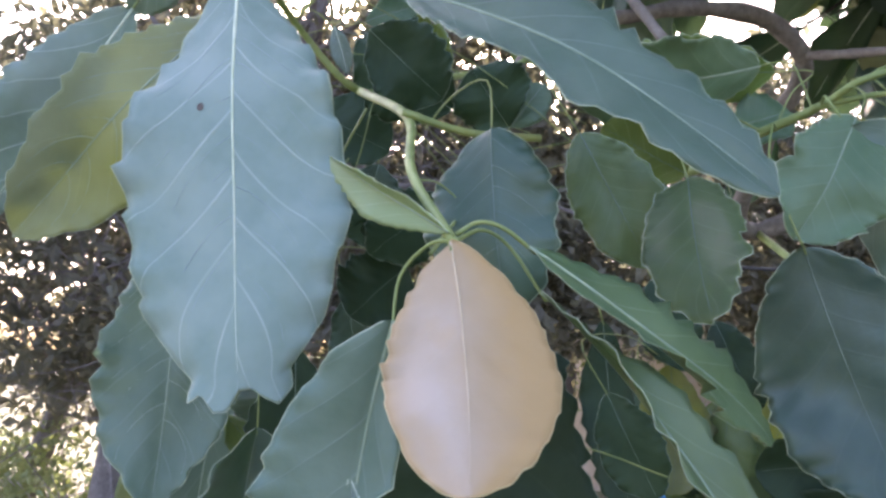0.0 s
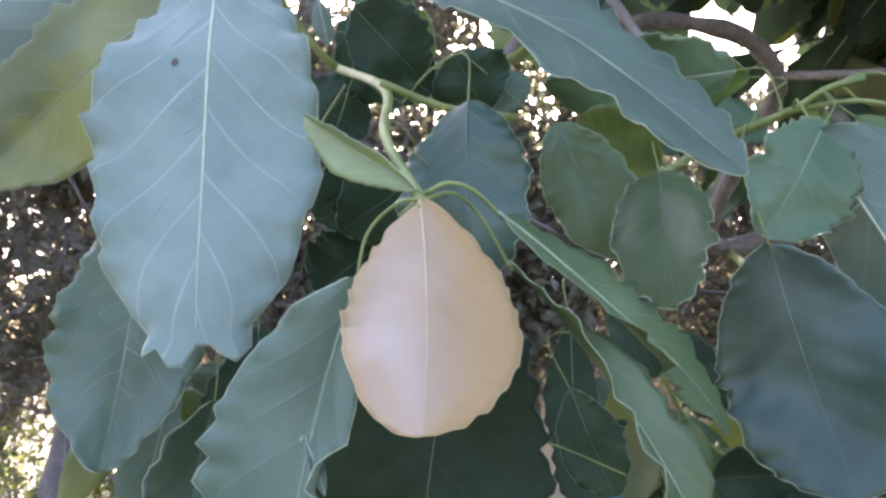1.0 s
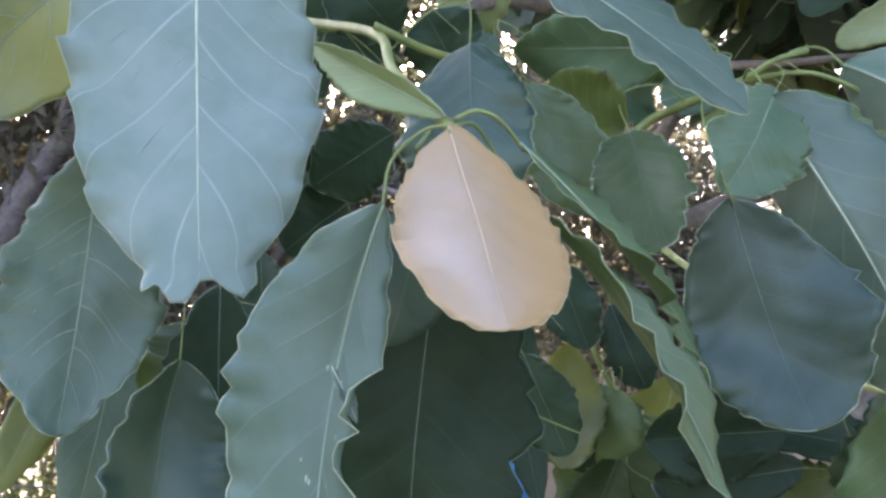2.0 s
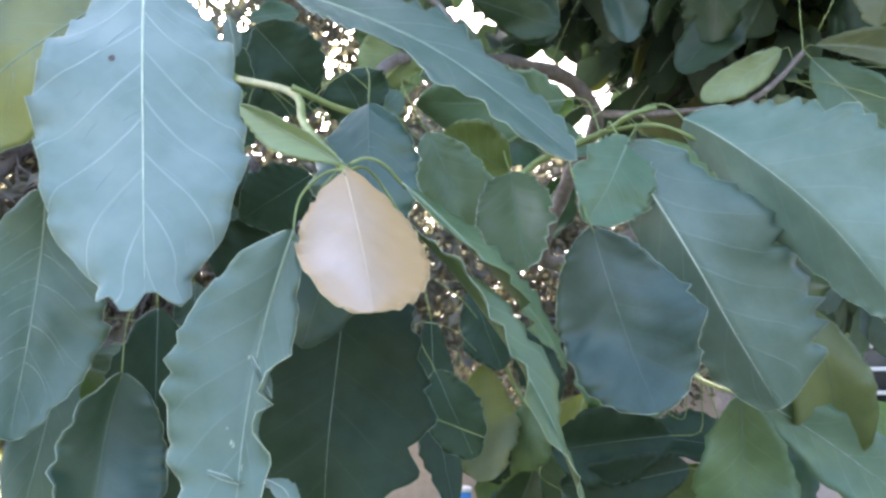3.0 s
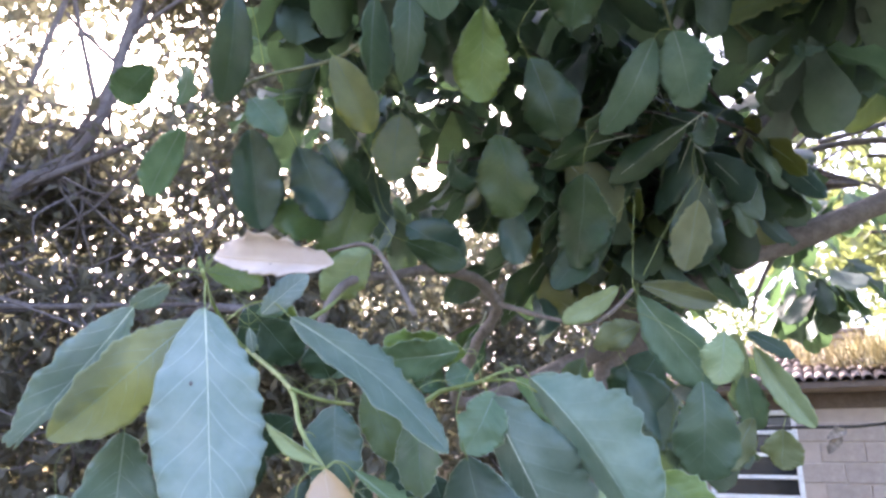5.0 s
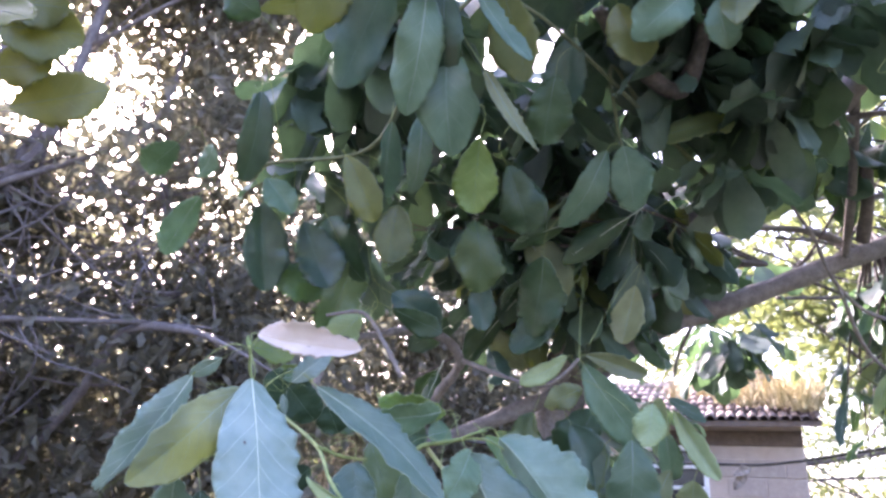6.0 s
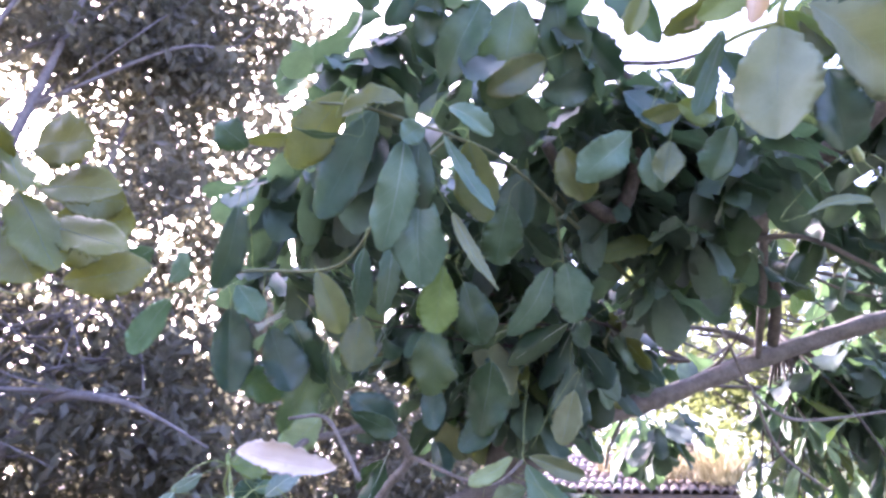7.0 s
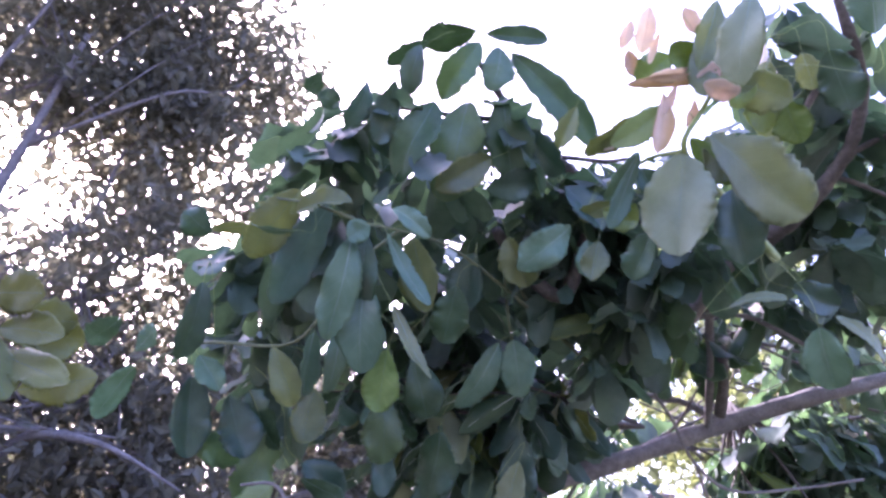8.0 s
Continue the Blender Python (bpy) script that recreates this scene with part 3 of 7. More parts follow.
leaf(shoot_left, (-0.147, 0.303, 1.738), (-0.108, 0.256, 1.531), 0.0970, (0.12, -0.96, 0.25), rag=0.035, fold=-0.1, wide=1.12, blunt=0.52, lop=0, spot=(0.37, -0.32), twist=0, label='large blue-green leaf with a ragged tip and a tiny hole', edge=True, foot=(-0.152, 0.313, 1.772), veins=8, wave=0.08, bow=0.035, teeth=0.036, seed=1)
leaf(shoot_left, (-0.157, 0.313, 1.728), (-0.262, 0.315, 1.609), 0.0660, (0.06, -0.99, -0.12), 'olive', edge=True, foot=(-0.153, 0.313, 1.772), veins=7, wave=0.05, bow=0.06, seed=2)
leaf(shoot_left, (-0.215, 0.321, 1.737), (-0.291, 0.312, 1.599), 0.0550, (0.53, -0.81, -0.24), rag=0.06, label='pale torn leaf with a tattered edge', edge=True, foot=(-0.156, 0.312, 1.777), torn=0.9, bite=(0.3, 0.52, 0.8), wave=0.08, seed=3)
leaf(shoot_left, (-0.147, 0.315, 1.797), (-0.033, 0.230, 1.775), 0.0440, (-0.69, -0.69, -0.24), 'blush', fold=0.1, wide=1.05, blunt=0.6, spot=(0.55, -0.2), label='pale cream-pink leaf with a nibbled hole', edge=True, foot=(-0.154, 0.311, 1.778), lop=0.35, torn=0.45, teeth=0.09, wave=0.13, bow=0.06, seed=4)
leaf(shoot_left, (-0.094, 0.335, 1.746), (-0.051, 0.321, 1.790), 0.0300, (-0.23, -0.97, -0.09), edge=True, foot=(-0.13, 0.335, 1.74), seed=5)
leaf(shoot_left, (-0.185, 0.318, 1.762), (-0.219, 0.324, 1.738), 0.0238, (0.35, -0.67, -0.65), edge=True, seed=6)
leaf(shoot_left, (-0.152, 0.316, 1.779), (-0.096, 0.335, 1.779), 0.0349, (0.32, -0.94, 0.14), 'young', flip=True, edge=True, seed=7)
leaf(shoot_left, (-0.064, 0.319, 1.741), (0.086, 0.237, 1.611), 0.0500, (-0.16, -0.89, 0.42), 'teal', wide=1.1, label='long drooping blue-green leaf with a wavy edge', edge=True, foot=(-0.127, 0.335, 1.736), wave=0.1, curve=0.1, folds=(0.1, 0.35), veins=0, bow=0.05, seed=8)
leaf(shoot_left, (-0.104, 0.332, 1.729), (-0.097, 0.339, 1.705), 0.0112, (0.21, -0.96, -0.19), edge=True, seed=9)
leaf(shoot_left, (-0.155, 0.313, 1.778), (-0.160, 0.303, 1.791), 0.0052, (-0.13, -0.76, -0.63), 'young', fold=0.5, edge=True, foot=(-0.154, 0.313, 1.773), seed=10)
leaf(shoot_left, (-0.153, 0.312, 1.778), (-0.147, 0.300, 1.790), 0.0050, (-0.48, -0.73, -0.49), 'young', fold=0.5, edge=True, foot=(-0.154, 0.313, 1.773), seed=11)
shoot_middle = branch((-0.106, 0.400, 1.721), 'thin green shoot carrying a cream-pink young leaf', [[(-0.106, 0.400, 1.721, 0.0027), (-0.058, 0.310, 1.669, 0.0024), (-0.046, 0.261, 1.627, 0.0021), (-0.024, 0.225, 1.591, 0.0020)],
    [(-0.058, 0.299, 1.667, 0.0019), (-0.027, 0.306, 1.659, 0.0019), (0.007, 0.309, 1.657, 0.0019)]], STEM)
leaf(shoot_middle, (-0.026, 0.225, 1.595), (-0.076, 0.248, 1.629), 0.0155, (-0.65, -0.66, -0.37), 'young', label='small light green young leaf, folded', edge=True, fold=0.65, wave=0.09, seed=12)
leaf(shoot_middle, (-0.025, 0.224, 1.591), (-0.012, 0.165, 1.520), 0.0495, (-0.15, -0.77, 0.63), 'pink', wide=1.05, blunt=0.55, twist=0, label='cream and pink young leaf with a pale midrib', edge=True, bow=-0.05, fold=-0.1, folds=(0.0, -0.38), wave=0.045, seed=13)
leaf(shoot_middle, (-0.045, 0.233, 1.565), (-0.056, 0.224, 1.433), 0.0470, (0.13, -0.99, 0.06), 'teal', wide=1.0, blunt=0.6, fold=0.15, twist=0, specks=12, label='torn blue-green leaf with white specks', edge=True, foot=(-0.025, 0.225, 1.592), curve=-0.17, bite=(0.4, 0.72, 0.95), folds=(0.15, 0.5), veins=0, lop=-0.42, bow=-0.07, teeth=0.075, wave=0.08, seed=14)
leaf(shoot_middle, (0.006, 0.255, 1.578), (0.094, 0.260, 1.449), 0.0310, (0.78, -0.58, 0.22), 'green', label='narrow glossy green leaf seen edge on', edge=True, foot=(-0.023, 0.225, 1.592), folds=(0.55, 0.1), curve=0.1, teeth=0.1, wave=0.16, twist=0.15, bow=0.06, seed=15)
leaf(shoot_middle, (0.001, 0.237, 1.592), (0.119, 0.352, 1.519), 0.0360, (0.50, -0.80, 0.30), 'green', edge=True, foot=(-0.023, 0.224, 1.594), curve=-0.1, teeth=0.12, flip=False, twist=-0.05, wave=0.12, bow=0.06, folds=(0.35, -0.1), seed=16)
leaf(shoot_middle, (-0.015, 0.278, 1.651), (-0.007, 0.274, 1.572), 0.0560, (-0.10, -0.98, 0.10), 'gloss', fold=0.2, edge=True, foot=(-0.049, 0.312, 1.663), wave=0.07, veins=5, flip=True, folds=(-0.1, -0.55), bow=0.06, blunt=0.5, seed=17)
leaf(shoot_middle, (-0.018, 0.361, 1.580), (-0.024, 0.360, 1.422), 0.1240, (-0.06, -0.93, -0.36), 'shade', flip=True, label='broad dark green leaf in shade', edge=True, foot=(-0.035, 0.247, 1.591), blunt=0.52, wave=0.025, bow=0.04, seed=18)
leaf(shoot_middle, (-0.028, 0.298, 1.586), (-0.041, 0.302, 1.521), 0.0420, (0.10, -0.98, 0.12), 'gloss', flip=True, edge=True, seed=19)
leaf(shoot_middle, (-0.212, 0.384, 1.623), (-0.201, 0.368, 1.470), 0.0780, (0.37, -0.92, 0.12), 'teal', edge=True, foot=(-0.157, 0.361, 1.672), bow=-0.06, wave=0.09, wide=1.0, blunt=0.55, veins=5, seed=20)
leaf(shoot_middle, (-0.153, 0.391, 1.511), (-0.152, 0.381, 1.405), 0.0660, (0.60, -0.79, 0.08), 'gloss', fold=0.5, flip=True, edge=True, bow=-0.08, seed=21)
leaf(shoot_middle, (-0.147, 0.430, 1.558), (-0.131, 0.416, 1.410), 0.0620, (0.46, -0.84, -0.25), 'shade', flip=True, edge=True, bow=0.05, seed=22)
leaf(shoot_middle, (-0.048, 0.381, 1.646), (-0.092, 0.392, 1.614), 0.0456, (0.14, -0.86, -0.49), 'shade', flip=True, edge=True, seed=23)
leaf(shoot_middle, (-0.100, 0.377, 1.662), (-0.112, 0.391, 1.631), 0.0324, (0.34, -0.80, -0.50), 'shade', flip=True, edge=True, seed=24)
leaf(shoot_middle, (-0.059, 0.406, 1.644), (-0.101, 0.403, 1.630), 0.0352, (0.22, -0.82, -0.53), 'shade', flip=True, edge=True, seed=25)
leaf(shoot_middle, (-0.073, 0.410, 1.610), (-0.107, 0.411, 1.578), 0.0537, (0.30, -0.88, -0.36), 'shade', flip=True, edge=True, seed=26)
leaf(shoot_middle, (-0.166, 0.442, 1.534), (-0.166, 0.437, 1.506), 0.0458, (0.51, -0.85, 0.16), edge=True, seed=27)
leaf(shoot_middle, (-0.291, 0.508, 1.560), (-0.282, 0.500, 1.489), 0.0750, (0.42, -0.90, 0.15), edge=True, seed=28)
leaf(shoot_middle, (-0.226, 0.493, 1.551), (-0.229, 0.470, 1.401), 0.0430, (0.51, -0.84, 0.19), 'teal', edge=True, bow=0.05, seed=29)
leaf(shoot_middle, (-0.240, 0.484, 1.551), (-0.272, 0.456, 1.425), 0.0340, (0.60, -0.75, 0.20), 'olive', edge=True, bow=0.05, seed=30)
leaf(shoot_middle, (-0.058, 0.237, 1.510), (-0.048, 0.232, 1.493), 0.0048, (0.33, -0.83, 0.45), wave=0.2, edge=True, foot=(-0.058, 0.237, 1.51), seed=31)
leaf(shoot_middle, (-0.050, 0.235, 1.460), (-0.070, 0.229, 1.465), 0.0045, (0.04, -0.71, -0.70), wave=0.2, bow=0.1, edge=True, foot=(-0.05, 0.235, 1.46), seed=32)
leaf(shoot_middle, (-0.048, 0.238, 1.461), (-0.036, 0.234, 1.450), 0.0145, (0.48, -0.46, 0.74), bow=0.15, edge=True, foot=(-0.048, 0.238, 1.461), seed=33)
shoot_right = branch((0.094, 0.598, 1.791), 'green twig with blue-green leaves hanging from it', [[(0.094, 0.598, 1.791, 0.0040), (0.109, 0.475, 1.692, 0.0033), (0.132, 0.448, 1.698, 0.0032), (0.146, 0.424, 1.700, 0.0031), (0.170, 0.397, 1.706, 0.0025), (0.182, 0.382, 1.713, 0.0020), (0.201, 0.377, 1.719, 0.0020)],
    [(0.165, 0.398, 1.705, 0.0020), (0.205, 0.380, 1.706, 0.0015), (0.246, 0.368, 1.683, 0.0014)]], STEM)
leaf(shoot_right, (0.088, 0.372, 1.655), (0.083, 0.312, 1.573), 0.0480, (-0.31, -0.92, 0.15), 'green', edge=True, wave=0.06, bow=0.07, blunt=0.52, wide=1.12, flip=True, seed=34)
leaf(shoot_right, (0.140, 0.357, 1.615), (0.172, 0.340, 1.495), 0.0880, (-0.40, -0.92, 0.03), 'gloss', fold=0.1, flip=True, label='broad dark blue-green leaf hanging from a twig', edge=True, foot=(0.15, 0.413, 1.698), wave=0.035, folds=(0.1, 0.15), curve=0.06, veins=0, bow=-0.09, wide=1.18, blunt=0.5, seed=35)
leaf(shoot_right, (0.175, 0.369, 1.688), (0.138, 0.362, 1.620), 0.0554, (0.00, -1.00, 0.09), 'mature', edge=True, bow=0.06, wave=0.07, blunt=0.5, wide=1.1, seed=36)
leaf(shoot_right, (0.170, 0.368, 1.682), (0.273, 0.370, 1.501), 0.0850, (-0.12, -0.99, -0.07), 'teal', edge=True, foot=(0.17, 0.397, 1.706), lop=0.5, folds=(-0.7, 0.05), curve=-0.1, rib=RIB, veins=0, bow=0.06, wave=0.1, wide=1.28, blunt=0.4, seed=37)
leaf(shoot_right, (0.221, 0.374, 1.710), (0.314, 0.296, 1.551), 0.0800, (-0.42, -0.89, 0.19), 'teal', edge=True, foot=(0.185, 0.381, 1.713), curve=0.12, veins=0, lop=0.55, folds=(-0.8, 0.15), bow=0.08, wave=0.1, wide=1.28, blunt=0.4, seed=38)
leaf(shoot_right, (0.224, 0.432, 1.719), (0.305, 0.417, 1.646), 0.0397, (-0.04, -0.99, 0.17), 'young', flip=True, edge=True, seed=39)
leaf(shoot_right, (0.386, 0.389, 1.609), (0.452, 0.369, 1.559), 0.0571, (-0.33, -0.94, -0.06), 'young', flip=True, edge=True, seed=40)
leaf(shoot_right, (0.329, 0.520, 1.578), (0.436, 0.495, 1.517), 0.0934, (-0.13, -0.98, 0.18), 'young', edge=True, seed=41)
leaf(shoot_right, (0.094, 0.400, 1.666), (0.044, 0.390, 1.692), 0.0448, (-0.14, -0.80, -0.59), 'young', flip=True, blunt=0.6, edge=True, seed=42)
leaf(shoot_right, (0.160, 0.438, 1.746), (0.057, 0.458, 1.757), 0.0539, (-0.22, -0.79, -0.58), 'young', flip=True, edge=True, seed=43)
leaf(shoot_right, (0.149, 0.431, 1.747), (0.023, 0.403, 1.719), 0.0591, (0.30, -0.66, -0.69), 'mature', wave=0.07, edge=True, foot=(0.176, 0.423, 1.713), seed=44)
leaf(shoot_right, (0.137, 0.449, 1.711), (0.174, 0.451, 1.723), 0.0433, (-0.03, -0.96, 0.28), 'mature', edge=True, seed=45)
leaf(shoot_right, (0.090, 0.451, 1.724), (0.143, 0.470, 1.710), 0.0423, (0.34, -0.94, 0.00), 'mature', flip=True, edge=True, seed=46)
leaf(shoot_right, (-0.011, 0.403, 1.697), (-0.034, 0.394, 1.731), 0.0513, (-0.24, -0.89, -0.39), 'shade', edge=True, flip=True, seed=47)
leaf(shoot_right, (-0.009, 0.403, 1.697), (0.011, 0.401, 1.724), 0.0254, (-0.06, -1.00, -0.03), 'mature', edge=True, seed=48)
leaf(shoot_right, (0.031, 0.389, 1.688), (0.070, 0.387, 1.608), 0.0500, (0.03, -0.95, -0.30), 'green', flip=True, edge=True, seed=49)
leaf(shoot_right, (0.072, 0.456, 1.682), (0.080, 0.464, 1.640), 0.0520, (-0.08, -0.98, -0.21), 'shade', flip=True, edge=True, seed=50)
leaf(shoot_right, (-0.050, 0.434, 1.721), (-0.116, 0.428, 1.771), 0.0703, (-0.23, -0.88, -0.42), 'shade', flip=True, edge=True, seed=51)
leaf(shoot_right, (-0.053, 0.448, 1.758), (-0.097, 0.438, 1.786), 0.0475, (-0.15, -0.83, -0.54), 'young', flip=True, edge=True, seed=52)
leaf(shoot_right, (-0.154, 0.461, 1.731), (-0.100, 0.472, 1.704), 0.0582, (0.20, -0.98, -0.01), 'shade', flip=True, edge=True, seed=53)
leaf(shoot_right, (-0.100, 0.381, 1.758), (-0.066, 0.383, 1.769), 0.0202, (0.06, -1.00, 0.00), 'mature', edge=True, seed=54)
shoot_low = branch((0.354, 1.077, 1.770), 'low leafy shoot in the shade under the others', [[(0.354, 1.077, 1.770, 0.0058), (0.375, 0.697, 1.565, 0.0033), (0.361, 0.603, 1.533, 0.0029), (0.354, 0.524, 1.519, 0.0021), (0.372, 0.480, 1.515, 0.0019), (0.404, 0.453, 1.522, 0.0014)],
    [(0.193, 0.824, 1.598, 0.0028), (0.210, 0.833, 1.543, 0.0028), (0.257, 0.849, 1.488, 0.0029), (0.327, 0.859, 1.446, 0.0029)]], STEM)
leaf(shoot_low, (0.296, 0.450, 1.514), (0.298, 0.461, 1.393), 0.0802, (-0.22, -0.97, -0.09), 'green', flip=True, wide=1.35, blunt=0.53, wave=0.05, bow=-0.03, fold=0.36, twist=0.28, seed=56)
leaf(shoot_low, (0.316, 0.458, 1.513), (0.456, 0.441, 1.418), 0.0668, (-0.16, -0.98, -0.07), 'mature', wide=1.32, blunt=0.55, wave=0.1, bow=-0.03, fold=0.15, twist=-0.46, seed=57)
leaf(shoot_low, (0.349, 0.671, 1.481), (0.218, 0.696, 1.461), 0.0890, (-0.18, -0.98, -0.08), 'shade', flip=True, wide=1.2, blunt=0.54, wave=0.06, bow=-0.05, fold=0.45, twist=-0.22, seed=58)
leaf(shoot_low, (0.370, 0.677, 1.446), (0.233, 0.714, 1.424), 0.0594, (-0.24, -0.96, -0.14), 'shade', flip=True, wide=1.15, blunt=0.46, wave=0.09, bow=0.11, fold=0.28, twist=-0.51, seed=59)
leaf(shoot_low, (0.161, 0.784, 1.559), (0.161, 0.791, 1.420), 0.0844, (-0.35, -0.94, -0.04), 'olive', flip=True, wide=1.26, blunt=0.46, wave=0.07, bow=-0.05, fold=-0.0, twist=0.25, seed=60)
leaf(shoot_low, (0.283, 0.785, 1.482), (0.515, 0.722, 1.460), 0.0702, (-0.18, -0.84, 0.52), 'shade', flip=True, wide=1.31, blunt=0.49, wave=0.1, bow=0.04, fold=0.23, twist=-0.12, seed=61)
leaf(shoot_low, (0.449, 0.653, 1.538), (0.441, 0.663, 1.386), 0.1007, (-0.25, -0.97, -0.05), 'mature', flip=True, wide=1.31, blunt=0.5, wave=0.11, bow=0.05, fold=0.37, twist=0.63, seed=62)
leaf(shoot_low, (0.266, 0.801, 1.410), (0.412, 0.802, 1.319), 0.1135, (0.18, -0.94, 0.29), 'gloss', flip=True, wide=1.16, blunt=0.46, wave=0.08, bow=0.1, fold=0.44, twist=0.69, seed=63)
leaf(shoot_low, (0.358, 0.785, 1.438), (0.532, 0.783, 1.347), 0.1080, (-0.08, -0.99, -0.13), 'green', flip=True, wide=1.11, blunt=0.43, wave=0.08, bow=0.1, fold=0.09, twist=-0.68, seed=64)
leaf(shoot_low, (0.242, 0.851, 1.432), (0.197, 0.880, 1.312), 0.0867, (-0.38, -0.92, -0.08), 'mature', flip=True, wide=1.33, blunt=0.45, wave=0.07, bow=-0.07, fold=0.5, twist=-0.24, seed=65)
leaf(shoot_low, (0.180, 0.797, 1.496), (0.132, 0.809, 1.436), 0.0950, (-0.19, -0.98, -0.05), 'shade', flip=True, wide=1.14, blunt=0.43, wave=0.06, bow=-0.01, fold=0.16, twist=-0.13, seed=66)
leaf(shoot_low, (0.221, 0.787, 1.511), (0.214, 0.798, 1.433), 0.0665, (-0.47, -0.88, -0.08), 'green', flip=True, wide=1.11, blunt=0.46, wave=0.07, bow=0.05, fold=0.11, twist=0.17, seed=67)
leaf(shoot_low, (0.351, 0.690, 1.508), (0.247, 0.694, 1.548), 0.0648, (-0.09, -0.99, -0.12), 'green', flip=True, wide=1.3, blunt=0.45, wave=0.08, bow=0.12, fold=0.03, twist=0.4, seed=68)
leaf(shoot_low, (0.438, 0.482, 1.515), (0.455, 0.469, 1.436), 0.0540, (-0.48, -0.88, 0.05), 'young', flip=True, wide=1.1, blunt=0.47, wave=0.11, bow=0.06, fold=0.12, twist=-0.08, seed=69)
leaf(shoot_low, (0.361, 0.447, 1.587), (0.394, 0.475, 1.464), 0.0648, (-0.29, -0.92, -0.28), 'olive', flip=True, wide=1.13, blunt=0.55, wave=0.08, bow=0.13, fold=0.3, twist=0.0, seed=70)
leaf(shoot_low, (0.146, 0.910, 1.553), (0.132, 0.918, 1.415), 0.0917, (0.05, -1.00, -0.06), 'gloss', flip=True, wide=1.36, blunt=0.42, wave=0.1, bow=0.0, fold=0.14, twist=-0.18, seed=71)
leaf(shoot_low, (0.248, 0.936, 1.518), (0.258, 0.965, 1.257), 0.1586, (0.04, -0.99, -0.11), 'green', flip=True, wide=1.11, blunt=0.47, wave=0.08, bow=0.07, fold=0.43, twist=0.24, seed=72)
leaf(shoot_low, (-0.053, 0.523, 1.448), (-0.073, 0.525, 1.343), 0.0706, (-0.07, -1.00, -0.01), 'green', flip=True, wide=1.19, blunt=0.5, wave=0.06, bow=0.04, fold=0.19, twist=0.08, seed=73)
leaf(shoot_low, (0.468, 0.830, 1.408), (0.413, 0.861, 1.278), 0.0954, (-0.64, -0.76, 0.09), 'green', flip=True, wide=1.13, blunt=0.48, wave=0.08, bow=0.05, fold=-0.08, twist=-0.22, seed=74)
leaf(shoot_low, (0.342, 0.922, 1.535), (0.292, 0.958, 1.379), 0.1107, (0.06, -0.97, -0.24), 'olive', flip=True, wide=1.15, blunt=0.49, wave=0.09, bow=-0.05, fold=0.18, twist=-0.42, seed=75)
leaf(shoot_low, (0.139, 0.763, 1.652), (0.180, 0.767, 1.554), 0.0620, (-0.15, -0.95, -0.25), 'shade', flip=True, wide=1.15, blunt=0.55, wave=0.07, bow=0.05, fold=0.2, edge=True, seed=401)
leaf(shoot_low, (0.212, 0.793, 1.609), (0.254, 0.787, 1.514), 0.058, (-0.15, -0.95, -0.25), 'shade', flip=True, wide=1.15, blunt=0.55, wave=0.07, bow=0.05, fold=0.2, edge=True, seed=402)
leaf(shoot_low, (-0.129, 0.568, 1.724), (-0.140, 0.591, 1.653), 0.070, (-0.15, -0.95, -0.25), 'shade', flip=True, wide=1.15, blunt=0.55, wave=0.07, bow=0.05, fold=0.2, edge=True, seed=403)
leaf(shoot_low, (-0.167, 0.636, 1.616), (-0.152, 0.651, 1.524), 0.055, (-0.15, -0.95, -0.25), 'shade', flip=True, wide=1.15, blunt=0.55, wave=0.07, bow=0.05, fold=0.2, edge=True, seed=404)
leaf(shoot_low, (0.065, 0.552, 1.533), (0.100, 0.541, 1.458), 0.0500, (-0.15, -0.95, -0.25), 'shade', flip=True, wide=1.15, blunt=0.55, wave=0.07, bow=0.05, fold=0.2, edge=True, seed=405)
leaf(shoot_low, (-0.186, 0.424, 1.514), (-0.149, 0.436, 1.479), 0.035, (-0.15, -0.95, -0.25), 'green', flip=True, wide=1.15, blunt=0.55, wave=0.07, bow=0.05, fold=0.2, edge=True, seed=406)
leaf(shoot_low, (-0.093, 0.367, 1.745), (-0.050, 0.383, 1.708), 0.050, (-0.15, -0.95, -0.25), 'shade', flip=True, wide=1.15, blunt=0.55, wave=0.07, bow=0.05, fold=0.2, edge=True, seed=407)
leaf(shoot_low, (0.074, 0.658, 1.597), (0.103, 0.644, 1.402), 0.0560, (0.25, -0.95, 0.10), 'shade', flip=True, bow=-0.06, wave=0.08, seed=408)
grey_branch = branch((-0.030, 0.584, 1.732), 'bent grey-barked branch with a light green sprig', [[(-0.030, 0.584, 1.732, 0.0042), (-0.007, 0.600, 1.829, 0.0060), (0.031, 0.627, 1.885, 0.0071), (0.103, 0.675, 1.916, 0.0076), (0.174, 0.713, 1.945, 0.0090), (0.267, 0.754, 1.952, 0.0104), (0.319, 0.785, 1.920, 0.0107), (0.322, 0.827, 1.892, 0.0110), (0.313, 0.895, 1.856, 0.0115), (0.354, 1.077, 1.770, 0.0140), (0.738, 1.031, 1.943, 0.0253)],
    [(0.319, 0.785, 1.920, 0.0058), (0.356, 0.693, 1.880, 0.0045), (0.382, 0.611, 1.849, 0.0033), (0.408, 0.575, 1.841, 0.0032), (0.441, 0.559, 1.865, 0.0032), (0.465, 0.544, 1.895, 0.0032)],
    [(0.111, 0.525, 1.810, 0.0042), (0.080, 0.544, 1.870, 0.0044), (0.042, 0.558, 1.919, 0.0037), (-0.014, 0.594, 1.915, 0.0031)]], BARK, knobs=0.12)
